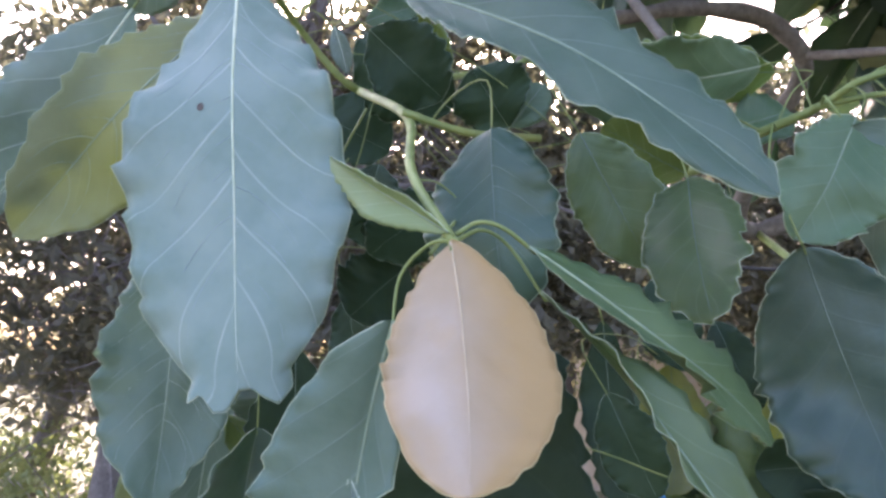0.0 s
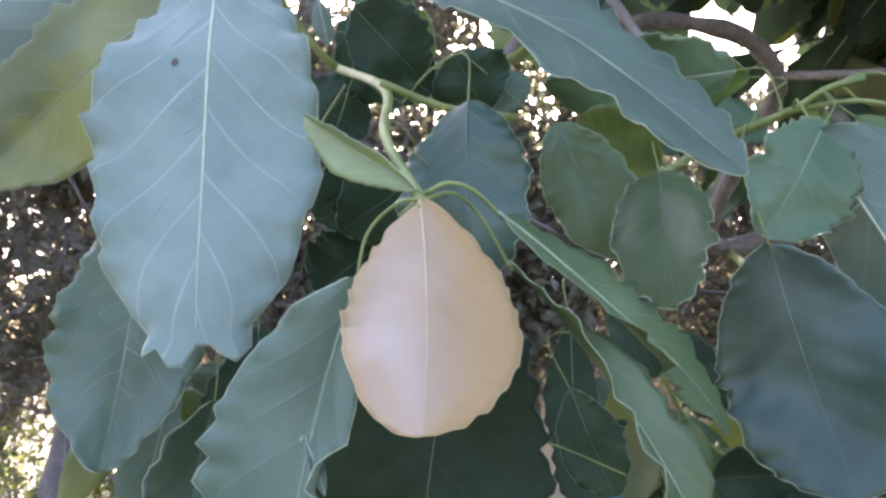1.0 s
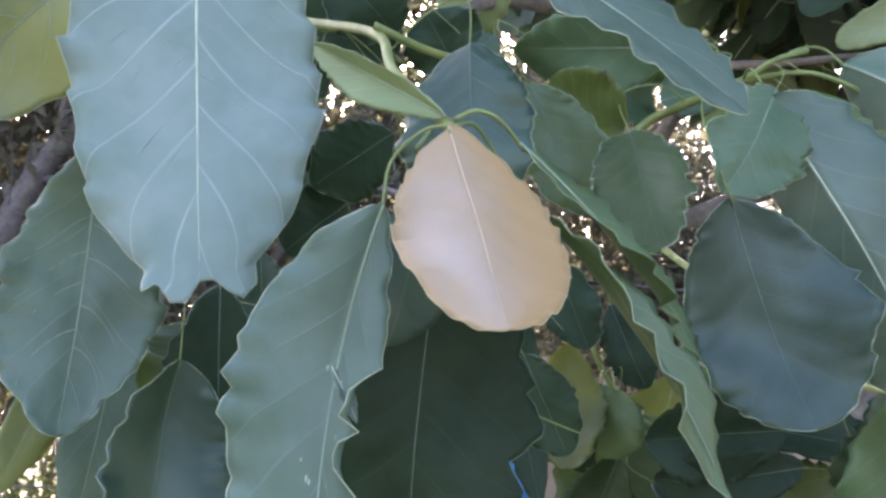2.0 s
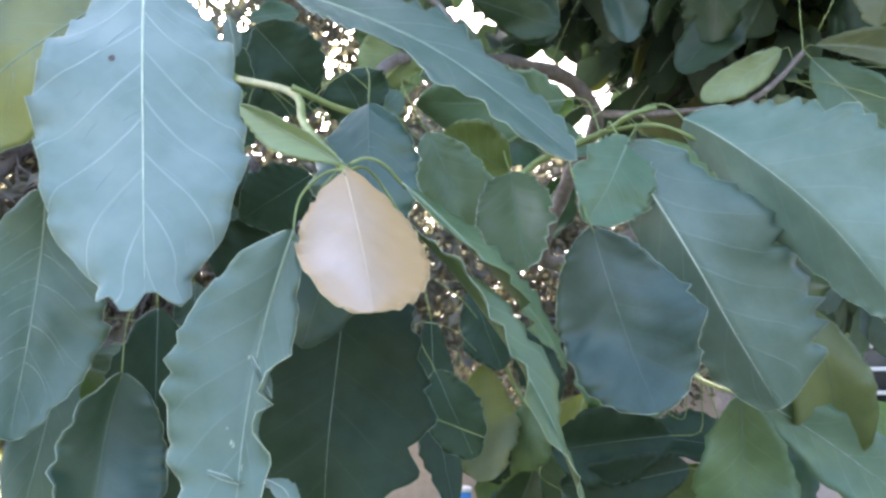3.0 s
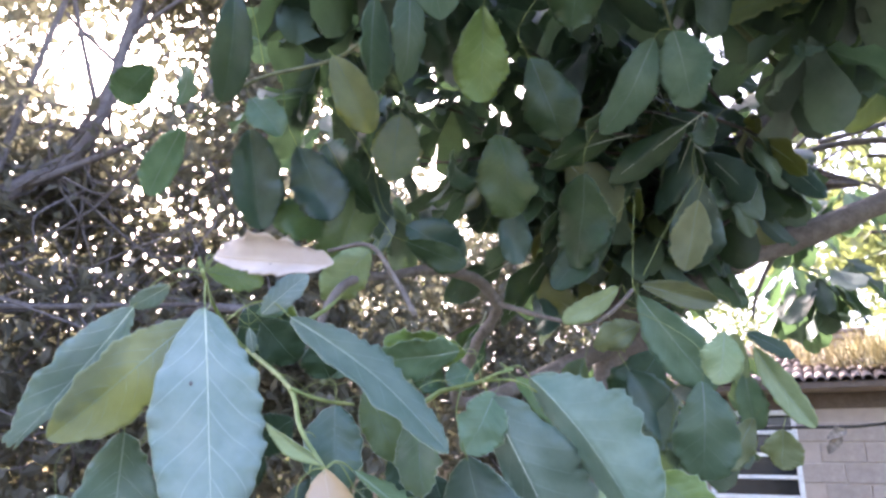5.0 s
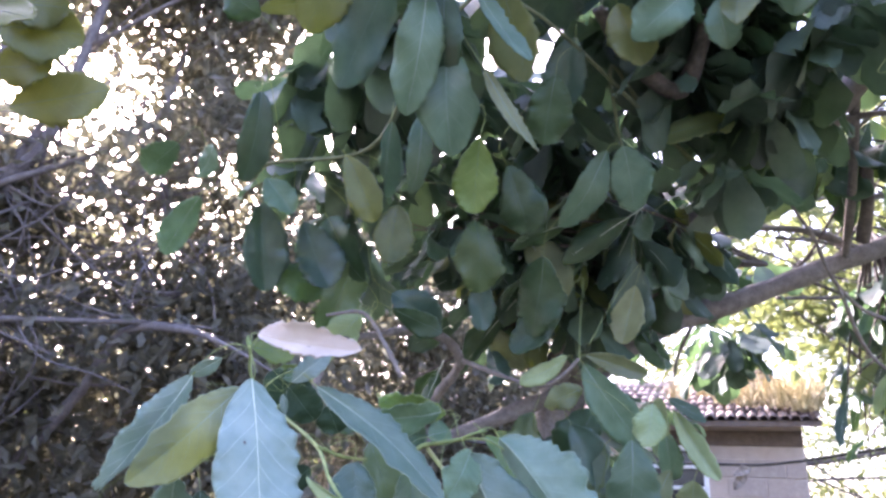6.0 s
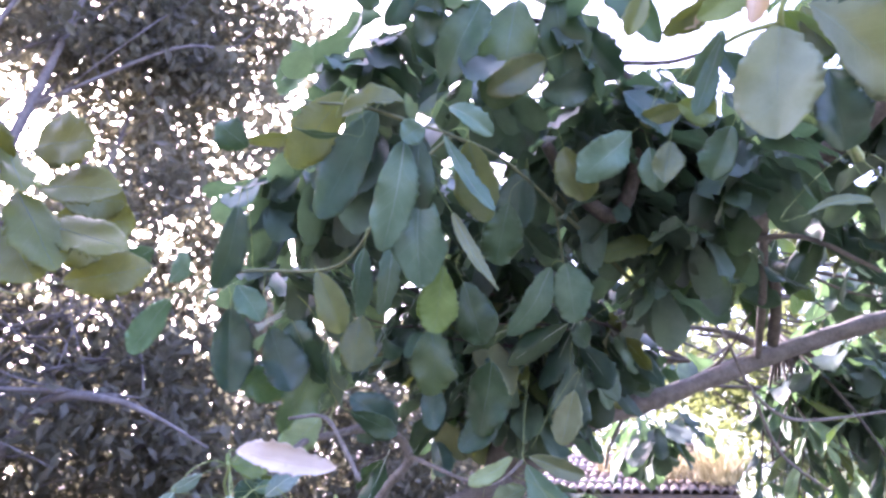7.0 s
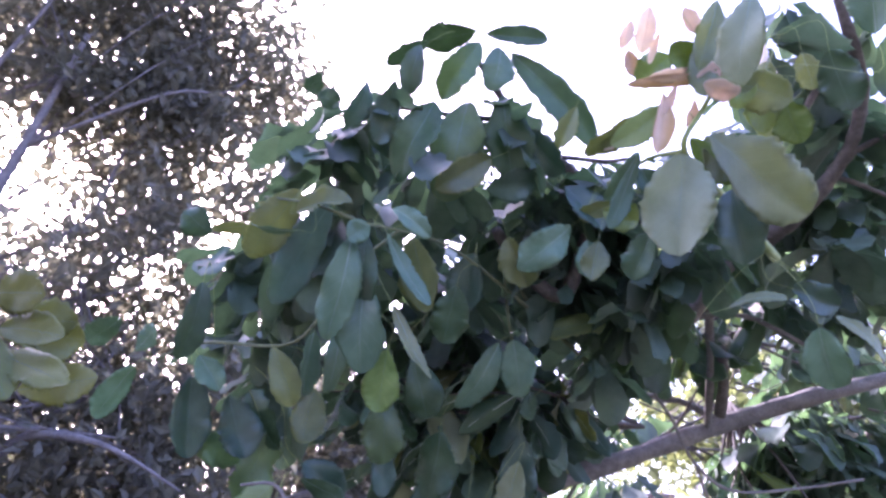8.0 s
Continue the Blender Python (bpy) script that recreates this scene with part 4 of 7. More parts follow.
leaf(grey_branch, (0.442, 0.549, 1.896), (0.353, 0.568, 1.837), 0.0384, (0.06, -0.92, -0.39), 'young', flip=False, wide=1.1, blunt=0.43, wave=0.08, bow=0.06, fold=0.14, twist=0.48, seed=76)
leaf(grey_branch, (0.477, 0.539, 1.901), (0.581, 0.492, 1.872), 0.0382, (-0.45, -0.86, -0.24), 'olive', flip=False, wide=1.21, blunt=0.47, wave=0.07, bow=0.12, fold=0.58, twist=0.41, seed=77)
leaf(grey_branch, (0.480, 0.558, 1.843), (0.408, 0.577, 1.805), 0.0498, (-0.05, -0.93, -0.37), 'olive', flip=False, wide=1.17, blunt=0.55, wave=0.11, bow=-0.02, fold=0.08, twist=-0.46, seed=78)
leaf(grey_branch, (0.474, 0.544, 1.887), (0.576, 0.517, 1.739), 0.0748, (-0.63, -0.71, -0.30), 'mature', flip=False, wide=1.28, blunt=0.51, wave=0.1, bow=0.12, fold=0.13, twist=-0.29, seed=79)
leaf(grey_branch, (0.484, 0.359, 1.788), (0.471, 0.364, 1.719), 0.0519, (-0.70, -0.71, 0.08), 'young', flip=False, wide=1.23, blunt=0.54, wave=0.11, bow=0.02, fold=0.02, twist=0.36, seed=80)
leaf(grey_branch, (0.648, 0.521, 1.837), (0.721, 0.505, 1.801), 0.0305, (-0.10, -0.97, 0.21), 'mature', flip=True, wide=1.12, blunt=0.42, wave=0.06, bow=-0.01, fold=0.04, twist=-0.16, seed=81)
leaf(grey_branch, (0.655, 0.516, 1.814), (0.747, 0.513, 1.696), 0.0459, (-0.35, -0.90, -0.25), 'young', flip=False, wide=1.2, blunt=0.54, wave=0.06, bow=-0.05, fold=0.45, twist=-0.22, seed=82)
leaf(grey_branch, (0.705, 0.535, 1.692), (0.709, 0.554, 1.634), 0.0594, (-0.79, -0.57, -0.24), 'olive', flip=False, wide=1.22, blunt=0.5, wave=0.09, bow=-0.03, fold=0.02, twist=0.38, seed=83)
leaf(grey_branch, (0.531, 0.482, 1.745), (0.536, 0.505, 1.610), 0.0904, (-0.39, -0.91, -0.17), 'mature', flip=False, wide=1.37, blunt=0.42, wave=0.06, bow=0.09, fold=-0.04, twist=0.39, seed=84)
leaf(grey_branch, (0.680, 0.567, 1.711), (0.642, 0.592, 1.630), 0.0447, (-0.43, -0.90, -0.08), 'olive', flip=False, wide=1.2, blunt=0.49, wave=0.09, bow=-0.06, fold=0.02, twist=0.09, seed=85)
leaf(grey_branch, (0.569, 0.500, 2.047), (0.560, 0.540, 1.936), 0.0625, (-0.56, -0.79, -0.24), 'olive', flip=False, wide=1.3, blunt=0.51, wave=0.06, bow=-0.05, fold=0.49, twist=0.43, seed=86)
leaf(grey_branch, (0.293, 0.621, 2.041), (0.307, 0.648, 1.950), 0.0600, (-0.03, -0.95, -0.30), 'gloss', flip=True, wide=1.26, blunt=0.43, wave=0.05, bow=-0.04, fold=0.3, twist=-0.57, seed=87)
leaf(grey_branch, (0.464, 0.582, 2.037), (0.373, 0.645, 1.915), 0.0680, (-0.32, -0.92, -0.24), 'mature', flip=True, wide=1.3, blunt=0.48, wave=0.1, bow=-0.05, fold=0.05, twist=0.46, seed=88)
leaf(grey_branch, (0.049, 0.607, 1.929), (-0.011, 0.647, 1.853), 0.0691, (0.14, -0.82, -0.55), 'young', flip=False, wide=1.13, blunt=0.46, wave=0.11, bow=0.05, fold=-0.08, twist=-0.53, seed=89)
leaf(grey_branch, (0.102, 0.590, 1.945), (0.198, 0.578, 1.914), 0.0475, (-0.26, -0.82, -0.51), 'mature', flip=True, wide=1.36, blunt=0.53, wave=0.08, bow=-0.03, fold=0.06, twist=-0.61, seed=90)
leaf(grey_branch, (0.058, 0.634, 2.004), (-0.033, 0.620, 2.107), 0.0912, (-0.53, -0.65, -0.55), 'mature', flip=True, wide=1.39, blunt=0.48, wave=0.11, bow=0.12, fold=0.36, twist=0.0, seed=91)
leaf(grey_branch, (0.673, 0.566, 1.781), (0.699, 0.590, 1.695), 0.0458, (-0.51, -0.78, -0.37), 'mature', flip=False, wide=1.1, blunt=0.42, wave=0.07, bow=0.11, fold=0.5, twist=-0.21, seed=92)
leaf(grey_branch, (0.592, 0.675, 1.835), (0.535, 0.728, 1.719), 0.0922, (-0.56, -0.82, -0.10), 'mature', flip=True, wide=1.37, blunt=0.5, wave=0.08, bow=0.09, fold=0.4, twist=0.12, seed=93)
leaf(grey_branch, (0.460, 0.713, 1.815), (0.450, 0.748, 1.719), 0.0678, (-0.65, -0.73, -0.20), 'green', flip=True, wide=1.3, blunt=0.5, wave=0.1, bow=0.09, fold=0.57, twist=-0.67, seed=94)
leaf(grey_branch, (0.514, 0.655, 1.788), (0.591, 0.674, 1.680), 0.0884, (0.11, -0.99, -0.10), 'gloss', flip=True, wide=1.34, blunt=0.47, wave=0.06, bow=0.05, fold=0.29, twist=-0.42, seed=95)
leaf(grey_branch, (0.586, 0.649, 1.756), (0.512, 0.704, 1.645), 0.0952, (-0.62, -0.78, 0.02), 'green', flip=True, wide=1.22, blunt=0.55, wave=0.09, bow=0.0, fold=0.15, twist=0.01, seed=97)
leaf(grey_branch, (0.675, 0.574, 1.757), (0.649, 0.551, 1.844), 0.0333, (-0.71, -0.60, -0.38), 'young', flip=False, wide=1.16, blunt=0.42, wave=0.05, bow=-0.01, fold=0.25, twist=0.0, seed=98)
cluster_branch = branch((0.910, 0.545, 2.311), 'drooping leafy branch with a whorl of long leaves', [[(0.910, 0.545, 2.311, 0.0070), (0.535, 0.386, 2.360, 0.0045), (0.229, 0.226, 2.350, 0.0031), (0.062, 0.130, 2.287, 0.0022), (-0.013, 0.088, 2.249, 0.0020)],
    [(0.062, 0.130, 2.287, 0.0032), (0.009, 0.219, 2.222, 0.0027), (-0.014, 0.399, 2.148, 0.0030), (-0.152, 0.557, 2.164, 0.0032), (-0.235, 0.642, 2.129, 0.0026)],
    [(0.535, 0.386, 2.360, 0.0045), (0.423, 0.343, 2.418, 0.0036), (0.453, 0.379, 2.333, 0.0029), (0.475, 0.396, 2.285, 0.0022)],
    [(-0.013, 0.088, 2.249, 0.0030), (-0.090, 0.132, 2.282, 0.0025), (-0.163, 0.192, 2.304, 0.0021)]], TWIG)
leaf(cluster_branch, (-0.027, 0.108, 2.228), (-0.022, 0.171, 2.073), 0.0619, (-0.17, -0.91, -0.37), 'mature', flip=False, wide=1.14, blunt=0.5, wave=0.09, bow=0.08, fold=0.31, twist=0.09, seed=99)
leaf(cluster_branch, (-0.002, 0.111, 2.244), (0.030, 0.163, 2.129), 0.0595, (-0.50, -0.73, -0.46), 'mature', flip=True, wide=1.3, blunt=0.48, wave=0.07, bow=0.12, fold=0.41, twist=0.23, seed=100)
leaf(cluster_branch, (0.027, 0.143, 2.186), (0.048, 0.183, 2.037), 0.0820, (-0.65, -0.71, -0.28), 'mature', flip=False, wide=1.19, blunt=0.54, wave=0.07, bow=0.12, fold=0.3, twist=-0.62, seed=101)
leaf(cluster_branch, (0.022, 0.077, 2.239), (0.103, 0.065, 2.128), 0.0369, (0.06, -0.99, 0.15), 'mature', flip=False, wide=1.3, blunt=0.49, wave=0.07, bow=-0.06, fold=0.27, twist=-0.19, seed=102)
leaf(cluster_branch, (0.063, 0.117, 2.137), (0.138, 0.107, 2.027), 0.0312, (0.19, -0.96, 0.22), 'olive', flip=False, wide=1.23, blunt=0.44, wave=0.07, bow=-0.05, fold=0.14, twist=-0.65, seed=103)
leaf(cluster_branch, (-0.112, 0.159, 2.319), (-0.159, 0.225, 2.202), 0.0736, (0.12, -0.84, -0.52), 'olive', flip=True, wide=1.3, blunt=0.42, wave=0.11, bow=-0.03, fold=-0.08, twist=-0.44, seed=104)
leaf(cluster_branch, (-0.056, 0.170, 2.317), (-0.098, 0.253, 2.145), 0.0745, (0.13, -0.88, -0.46), 'gloss', flip=True, wide=1.25, blunt=0.48, wave=0.05, bow=-0.05, fold=-0.03, twist=0.26, seed=105)
leaf(cluster_branch, (-0.104, 0.142, 2.233), (-0.180, 0.158, 2.226), 0.0148, (0.08, -0.04, -1.00), 'mature', flip=False, wide=1.29, blunt=0.55, wave=0.08, bow=0.07, fold=0.2, twist=-0.58, seed=106)
leaf(cluster_branch, (-0.113, 0.151, 2.269), (-0.041, 0.086, 2.277), 0.0463, (-0.67, -0.74, 0.05), 'olive', flip=True, wide=1.16, blunt=0.44, wave=0.09, bow=0.12, fold=0.57, twist=-0.47, seed=107)
leaf(cluster_branch, (-0.010, 0.078, 2.243), (-0.039, 0.086, 2.211), 0.0408, (0.11, -0.94, -0.32), 'mature', flip=False, wide=1.15, blunt=0.49, wave=0.06, bow=-0.05, fold=0.23, twist=0.34, seed=108)
leaf(cluster_branch, (0.020, 0.058, 2.275), (0.075, 0.024, 2.223), 0.0345, (-0.60, -0.80, -0.11), 'mature', flip=False, wide=1.25, blunt=0.42, wave=0.1, bow=0.11, fold=0.52, twist=0.16, seed=109)
leaf(cluster_branch, (0.110, 0.234, 2.112), (0.125, 0.284, 2.014), 0.0660, (-0.55, -0.71, -0.44), 'young', flip=True, wide=1.38, blunt=0.51, wave=0.07, bow=-0.04, fold=0.19, twist=0.02, seed=110)
leaf(cluster_branch, (-0.011, 0.282, 2.131), (-0.000, 0.314, 2.024), 0.0472, (0.32, -0.92, -0.24), 'mature', flip=False, wide=1.4, blunt=0.45, wave=0.06, bow=-0.04, fold=0.42, twist=-0.56, seed=111)
leaf(cluster_branch, (0.028, 0.257, 2.141), (0.030, 0.296, 2.030), 0.0436, (0.09, -0.94, -0.33), 'mature', flip=False, wide=1.26, blunt=0.46, wave=0.07, bow=0.12, fold=-0.04, twist=-0.61, seed=112)
leaf(cluster_branch, (0.077, 0.100, 2.262), (0.134, 0.136, 2.153), 0.0700, (-0.60, -0.61, -0.51), 'olive', flip=True, wide=1.14, blunt=0.53, wave=0.06, bow=-0.06, fold=0.29, twist=0.33, seed=113)
leaf(cluster_branch, (0.478, 0.395, 2.283), (0.511, 0.413, 2.160), 0.0849, (-0.66, -0.69, -0.28), 'mature', flip=False, wide=1.16, blunt=0.5, wave=0.07, bow=0.02, fold=0.09, twist=0.48, seed=114)
leaf(cluster_branch, (0.453, 0.412, 2.275), (0.390, 0.488, 2.132), 0.0658, (-0.14, -0.90, -0.41), 'mature', flip=False, wide=1.18, blunt=0.53, wave=0.08, bow=0.12, fold=0.2, twist=-0.62, seed=115)
leaf(cluster_branch, (0.557, 0.397, 2.322), (0.683, 0.315, 2.357), 0.0687, (-0.56, -0.82, 0.13), 'olive', flip=True, wide=1.13, blunt=0.44, wave=0.1, bow=0.05, fold=0.05, twist=-0.4, seed=116)
leaf(cluster_branch, (0.746, 0.336, 2.377), (0.756, 0.364, 2.255), 0.0829, (-0.67, -0.71, -0.22), 'green', flip=True, wide=1.25, blunt=0.43, wave=0.06, bow=-0.03, fold=0.41, twist=0.44, seed=117)
leaf(cluster_branch, (-0.155, 0.572, 2.140), (-0.102, 0.559, 2.076), 0.0555, (-0.17, -0.98, 0.06), 'mature', flip=False, wide=1.28, blunt=0.5, wave=0.07, bow=0.05, fold=0.43, twist=-0.19, seed=118)
leaf(cluster_branch, (-0.153, 0.614, 2.109), (-0.117, 0.659, 1.960), 0.0817, (0.14, -0.96, -0.25), 'gloss', flip=True, wide=1.16, blunt=0.53, wave=0.07, bow=-0.02, fold=0.53, twist=0.14, seed=119)
leaf(cluster_branch, (-0.077, 0.593, 2.081), (-0.014, 0.604, 1.968), 0.0857, (0.03, -1.00, -0.08), 'gloss', flip=True, wide=1.31, blunt=0.51, wave=0.08, bow=-0.06, fold=0.29, twist=0.19, seed=120)
leaf(cluster_branch, (-0.314, 0.618, 2.194), (-0.359, 0.646, 2.141), 0.0635, (0.34, -0.68, -0.65), 'mature', flip=False, wide=1.35, blunt=0.44, wave=0.08, bow=-0.0, fold=0.03, twist=0.27, seed=121)
leaf(cluster_branch, (-0.270, 0.629, 2.139), (-0.253, 0.572, 2.179), 0.0487, (-0.71, -0.53, -0.46), 'mature', flip=False, wide=1.34, blunt=0.55, wave=0.08, bow=-0.08, fold=-0.09, twist=-0.32, seed=122)
leaf(cluster_branch, (-0.261, 0.661, 2.118), (-0.302, 0.716, 2.016), 0.0537, (0.16, -0.84, -0.52), 'mature', flip=False, wide=1.21, blunt=0.42, wave=0.09, bow=-0.06, fold=-0.05, twist=0.01, seed=123)
leaf(cluster_branch, (-0.194, 0.485, 2.257), (-0.194, 0.565, 2.121), 0.0573, (0.16, -0.85, -0.50), 'gloss', flip=True, wide=1.15, blunt=0.46, wave=0.06, bow=0.1, fold=0.39, twist=0.09, seed=124)
leaf(cluster_branch, (0.006, 0.669, 1.990), (-0.107, 0.660, 1.992), 0.0748, (0.08, -0.99, -0.07), 'green', flip=True, wide=1.15, blunt=0.51, wave=0.09, bow=0.01, fold=-0.09, twist=-0.02, seed=125)
leaf(cluster_branch, (0.032, 0.627, 2.042), (-0.003, 0.665, 1.897), 0.1016, (0.45, -0.83, -0.33), 'green', flip=True, wide=1.12, blunt=0.56, wave=0.1, bow=0.02, fold=0.25, twist=0.49, seed=126)
leaf(cluster_branch, (0.059, 0.461, 2.089), (0.054, 0.463, 1.982), 0.0707, (-0.09, -1.00, -0.01), 'olive', flip=True, wide=1.22, blunt=0.53, wave=0.09, bow=-0.04, fold=0.27, twist=0.17, seed=127)
leaf(cluster_branch, (-0.047, 0.422, 2.137), (0.019, 0.445, 2.042), 0.0600, (-0.04, -0.97, -0.26), 'olive', flip=True, wide=1.36, blunt=0.5, wave=0.07, bow=0.08, fold=0.41, twist=0.2, seed=128)
leaf(cluster_branch, (0.270, 0.291, 2.312), (0.278, 0.349, 2.206), 0.0799, (-0.40, -0.79, -0.46), 'mature', flip=True, wide=1.26, blunt=0.52, wave=0.11, bow=0.04, fold=0.02, twist=-0.2, seed=129)
leaf(cluster_branch, (0.305, 0.285, 2.400), (0.320, 0.343, 2.290), 0.0827, (-0.74, -0.55, -0.38), 'gloss', flip=True, wide=1.27, blunt=0.46, wave=0.1, bow=0.08, fold=0.58, twist=-0.1, seed=130)
leaf(cluster_branch, (0.231, 0.390, 2.174), (0.292, 0.421, 2.070), 0.0822, (-0.13, -0.93, -0.35), 'mature', flip=True, wide=1.32, blunt=0.42, wave=0.09, bow=0.02, fold=0.25, twist=0.5, seed=131)
leaf(cluster_branch, (0.235, 0.539, 2.130), (0.267, 0.574, 2.000), 0.0913, (-0.01, -0.97, -0.26), 'green', flip=True, wide=1.19, blunt=0.43, wave=0.11, bow=0.12, fold=-0.06, twist=0.23, seed=132)
leaf(cluster_branch, (0.391, 0.550, 2.090), (0.407, 0.624, 1.948), 0.1062, (-0.77, -0.53, -0.37), 'mature', flip=True, wide=1.33, blunt=0.46, wave=0.09, bow=-0.0, fold=0.03, twist=0.59, seed=133)
leaf(cluster_branch, (0.109, 0.622, 1.985), (0.204, 0.611, 1.924), 0.0749, (-0.24, -0.95, -0.20), 'gloss', flip=True, wide=1.14, blunt=0.53, wave=0.08, bow=0.11, fold=0.27, twist=0.17, seed=134)
leaf(cluster_branch, (0.630, 0.588, 2.147), (0.661, 0.664, 1.991), 0.0933, (-0.21, -0.86, -0.46), 'gloss', flip=True, wide=1.33, blunt=0.53, wave=0.1, bow=0.06, fold=0.54, twist=0.16, seed=135)
leaf(cluster_branch, (-0.134, 0.250, 2.289), (-0.221, 0.300, 2.275), 0.0275, (-0.04, -0.32, -0.95), 'olive', flip=False, wide=1.21, blunt=0.52, wave=0.09, bow=-0.02, fold=0.27, twist=0.52, seed=136)
leaf(cluster_branch, (-0.219, 0.303, 2.268), (-0.273, 0.311, 2.301), 0.0550, (-0.40, -0.78, -0.48), 'mature', flip=True, wide=1.24, blunt=0.53, wave=0.07, bow=0.1, fold=-0.08, twist=0.53, seed=137)
plume_branch = branch((0.550, 0.198, 2.516), 'upright branch tip with a plume of drooping leaves against the sky', [[(0.550, 0.198, 2.516, 0.0149), (0.504, 0.148, 2.566, 0.0134), (0.415, 0.139, 2.606, 0.0120), (0.299, 0.119, 2.644, 0.0105), (0.192, 0.083, 2.698, 0.0079), (0.139, 0.063, 2.729, 0.0056)],
    [(0.550, 0.198, 2.516, 0.0149), (0.566, 0.324, 2.394, 0.0178), (0.434, 0.312, 2.432, 0.0161), (0.345, 0.269, 2.465, 0.0120)],
    [(0.299, 0.119, 2.644, 0.0070), (0.169, 0.149, 2.618, 0.0057), (0.009, 0.148, 2.563, 0.0042)],
    [(0.424, 0.131, 2.611, 0.0060), (0.463, 0.043, 2.559, 0.0045), (0.464, -0.043, 2.511, 0.0042)]], DARK_BARK, knobs=0.1)
leaf(plume_branch, (0.142, 0.023, 2.702), (0.105, 0.095, 2.583), 0.0643, (-0.26, -0.86, -0.44), 'green', flip=True, wide=1.34, blunt=0.5, wave=0.06, bow=0.13, fold=0.45, twist=0.54, seed=138)
leaf(plume_branch, (0.173, -0.003, 2.680), (0.173, 0.021, 2.584), 0.0652, (-0.23, -0.94, -0.24), 'mature', flip=False, wide=1.18, blunt=0.49, wave=0.07, bow=0.11, fold=0.02, twist=0.44, seed=139)
leaf(plume_branch, (0.210, 0.015, 2.702), (0.394, -0.012, 2.528), 0.0692, (-0.53, -0.72, -0.45), 'mature', flip=True, wide=1.3, blunt=0.48, wave=0.07, bow=0.1, fold=0.31, twist=-0.27, seed=140)
leaf(plume_branch, (0.221, 0.059, 2.628), (0.279, 0.107, 2.473), 0.0956, (-0.32, -0.87, -0.39), 'mature', flip=True, wide=1.24, blunt=0.48, wave=0.06, bow=0.04, fold=0.25, twist=0.06, seed=141)
leaf(plume_branch, (0.165, 0.096, 2.614), (0.162, 0.177, 2.416), 0.1116, (-0.49, -0.81, -0.32), 'green', flip=True, wide=1.2, blunt=0.49, wave=0.05, bow=0.11, fold=0.0, twist=-0.53, seed=142)
leaf(plume_branch, (0.093, 0.102, 2.581), (0.068, 0.162, 2.412), 0.0809, (-0.49, -0.84, -0.22), 'mature', flip=True, wide=1.29, blunt=0.47, wave=0.05, bow=0.13, fold=0.34, twist=0.66, seed=143)
leaf(plume_branch, (0.001, 0.085, 2.577), (0.009, 0.152, 2.470), 0.0582, (0.16, -0.84, -0.52), 'gloss', flip=True, wide=1.4, blunt=0.49, wave=0.1, bow=-0.03, fold=0.27, twist=0.65, seed=144)
leaf(plume_branch, (-0.046, 0.111, 2.574), (-0.055, 0.167, 2.496), 0.0508, (0.44, -0.70, -0.56), 'gloss', flip=True, wide=1.34, blunt=0.46, wave=0.05, bow=0.11, fold=0.29, twist=0.49, seed=145)
leaf(plume_branch, (0.144, 0.005, 2.709), (0.250, -0.054, 2.699), 0.0442, (-0.48, -0.80, -0.37), 'mature', flip=True, wide=1.36, blunt=0.49, wave=0.07, bow=0.03, fold=0.33, twist=-0.1, seed=146)
leaf(plume_branch, (0.131, 0.016, 2.721), (0.040, 0.077, 2.697), 0.0614, (-0.02, -0.39, -0.92), 'mature', flip=True, wide=1.4, blunt=0.51, wave=0.07, bow=0.07, fold=-0.06, twist=0.22, seed=147)
leaf(plume_branch, (0.049, 0.058, 2.679), (-0.012, 0.117, 2.637), 0.0440, (0.26, -0.37, -0.89), 'mature', flip=True, wide=1.37, blunt=0.51, wave=0.07, bow=-0.02, fold=-0.05, twist=-0.21, seed=148)
leaf(plume_branch, (0.023, 0.036, 2.635), (0.026, 0.089, 2.553), 0.0476, (-0.29, -0.80, -0.53), 'gloss', flip=True, wide=1.38, blunt=0.49, wave=0.09, bow=0.09, fold=0.51, twist=-0.49, seed=149)
leaf(plume_branch, (-0.119, 0.170, 2.540), (-0.075, 0.152, 2.533), 0.0423, (-0.35, -0.61, -0.71), 'gloss', flip=True, wide=1.25, blunt=0.49, wave=0.08, bow=-0.04, fold=0.06, twist=0.12, seed=150)
leaf(plume_branch, (0.281, 0.066, 2.573), (0.373, 0.066, 2.504), 0.0759, (-0.54, -0.45, -0.71), 'gloss', flip=True, wide=1.27, blunt=0.44, wave=0.11, bow=0.11, fold=0.56, twist=0.37, seed=151)
leaf(plume_branch, (0.223, 0.095, 2.495), (0.128, 0.136, 2.406), 0.0647, (0.03, -0.90, -0.44), 'olive', flip=True, wide=1.18, blunt=0.49, wave=0.08, bow=0.05, fold=0.36, twist=0.09, seed=152)
leaf(plume_branch, (0.341, 0.092, 2.488), (0.231, 0.123, 2.446), 0.0670, (0.09, -0.67, -0.74), 'gloss', flip=True, wide=1.32, blunt=0.55, wave=0.06, bow=0.05, fold=0.4, twist=-0.21, seed=153)
leaf(plume_branch, (0.405, 0.101, 2.506), (0.476, 0.076, 2.412), 0.0795, (-0.28, -0.96, 0.04), 'gloss', flip=True, wide=1.31, blunt=0.5, wave=0.05, bow=0.05, fold=0.33, twist=-0.27, seed=154)
leaf(plume_branch, (0.418, 0.103, 2.415), (0.332, 0.162, 2.313), 0.0726, (-0.11, -0.90, -0.43), 'mature', flip=False, wide=1.2, blunt=0.55, wave=0.11, bow=0.09, fold=0.17, twist=0.22, seed=155)
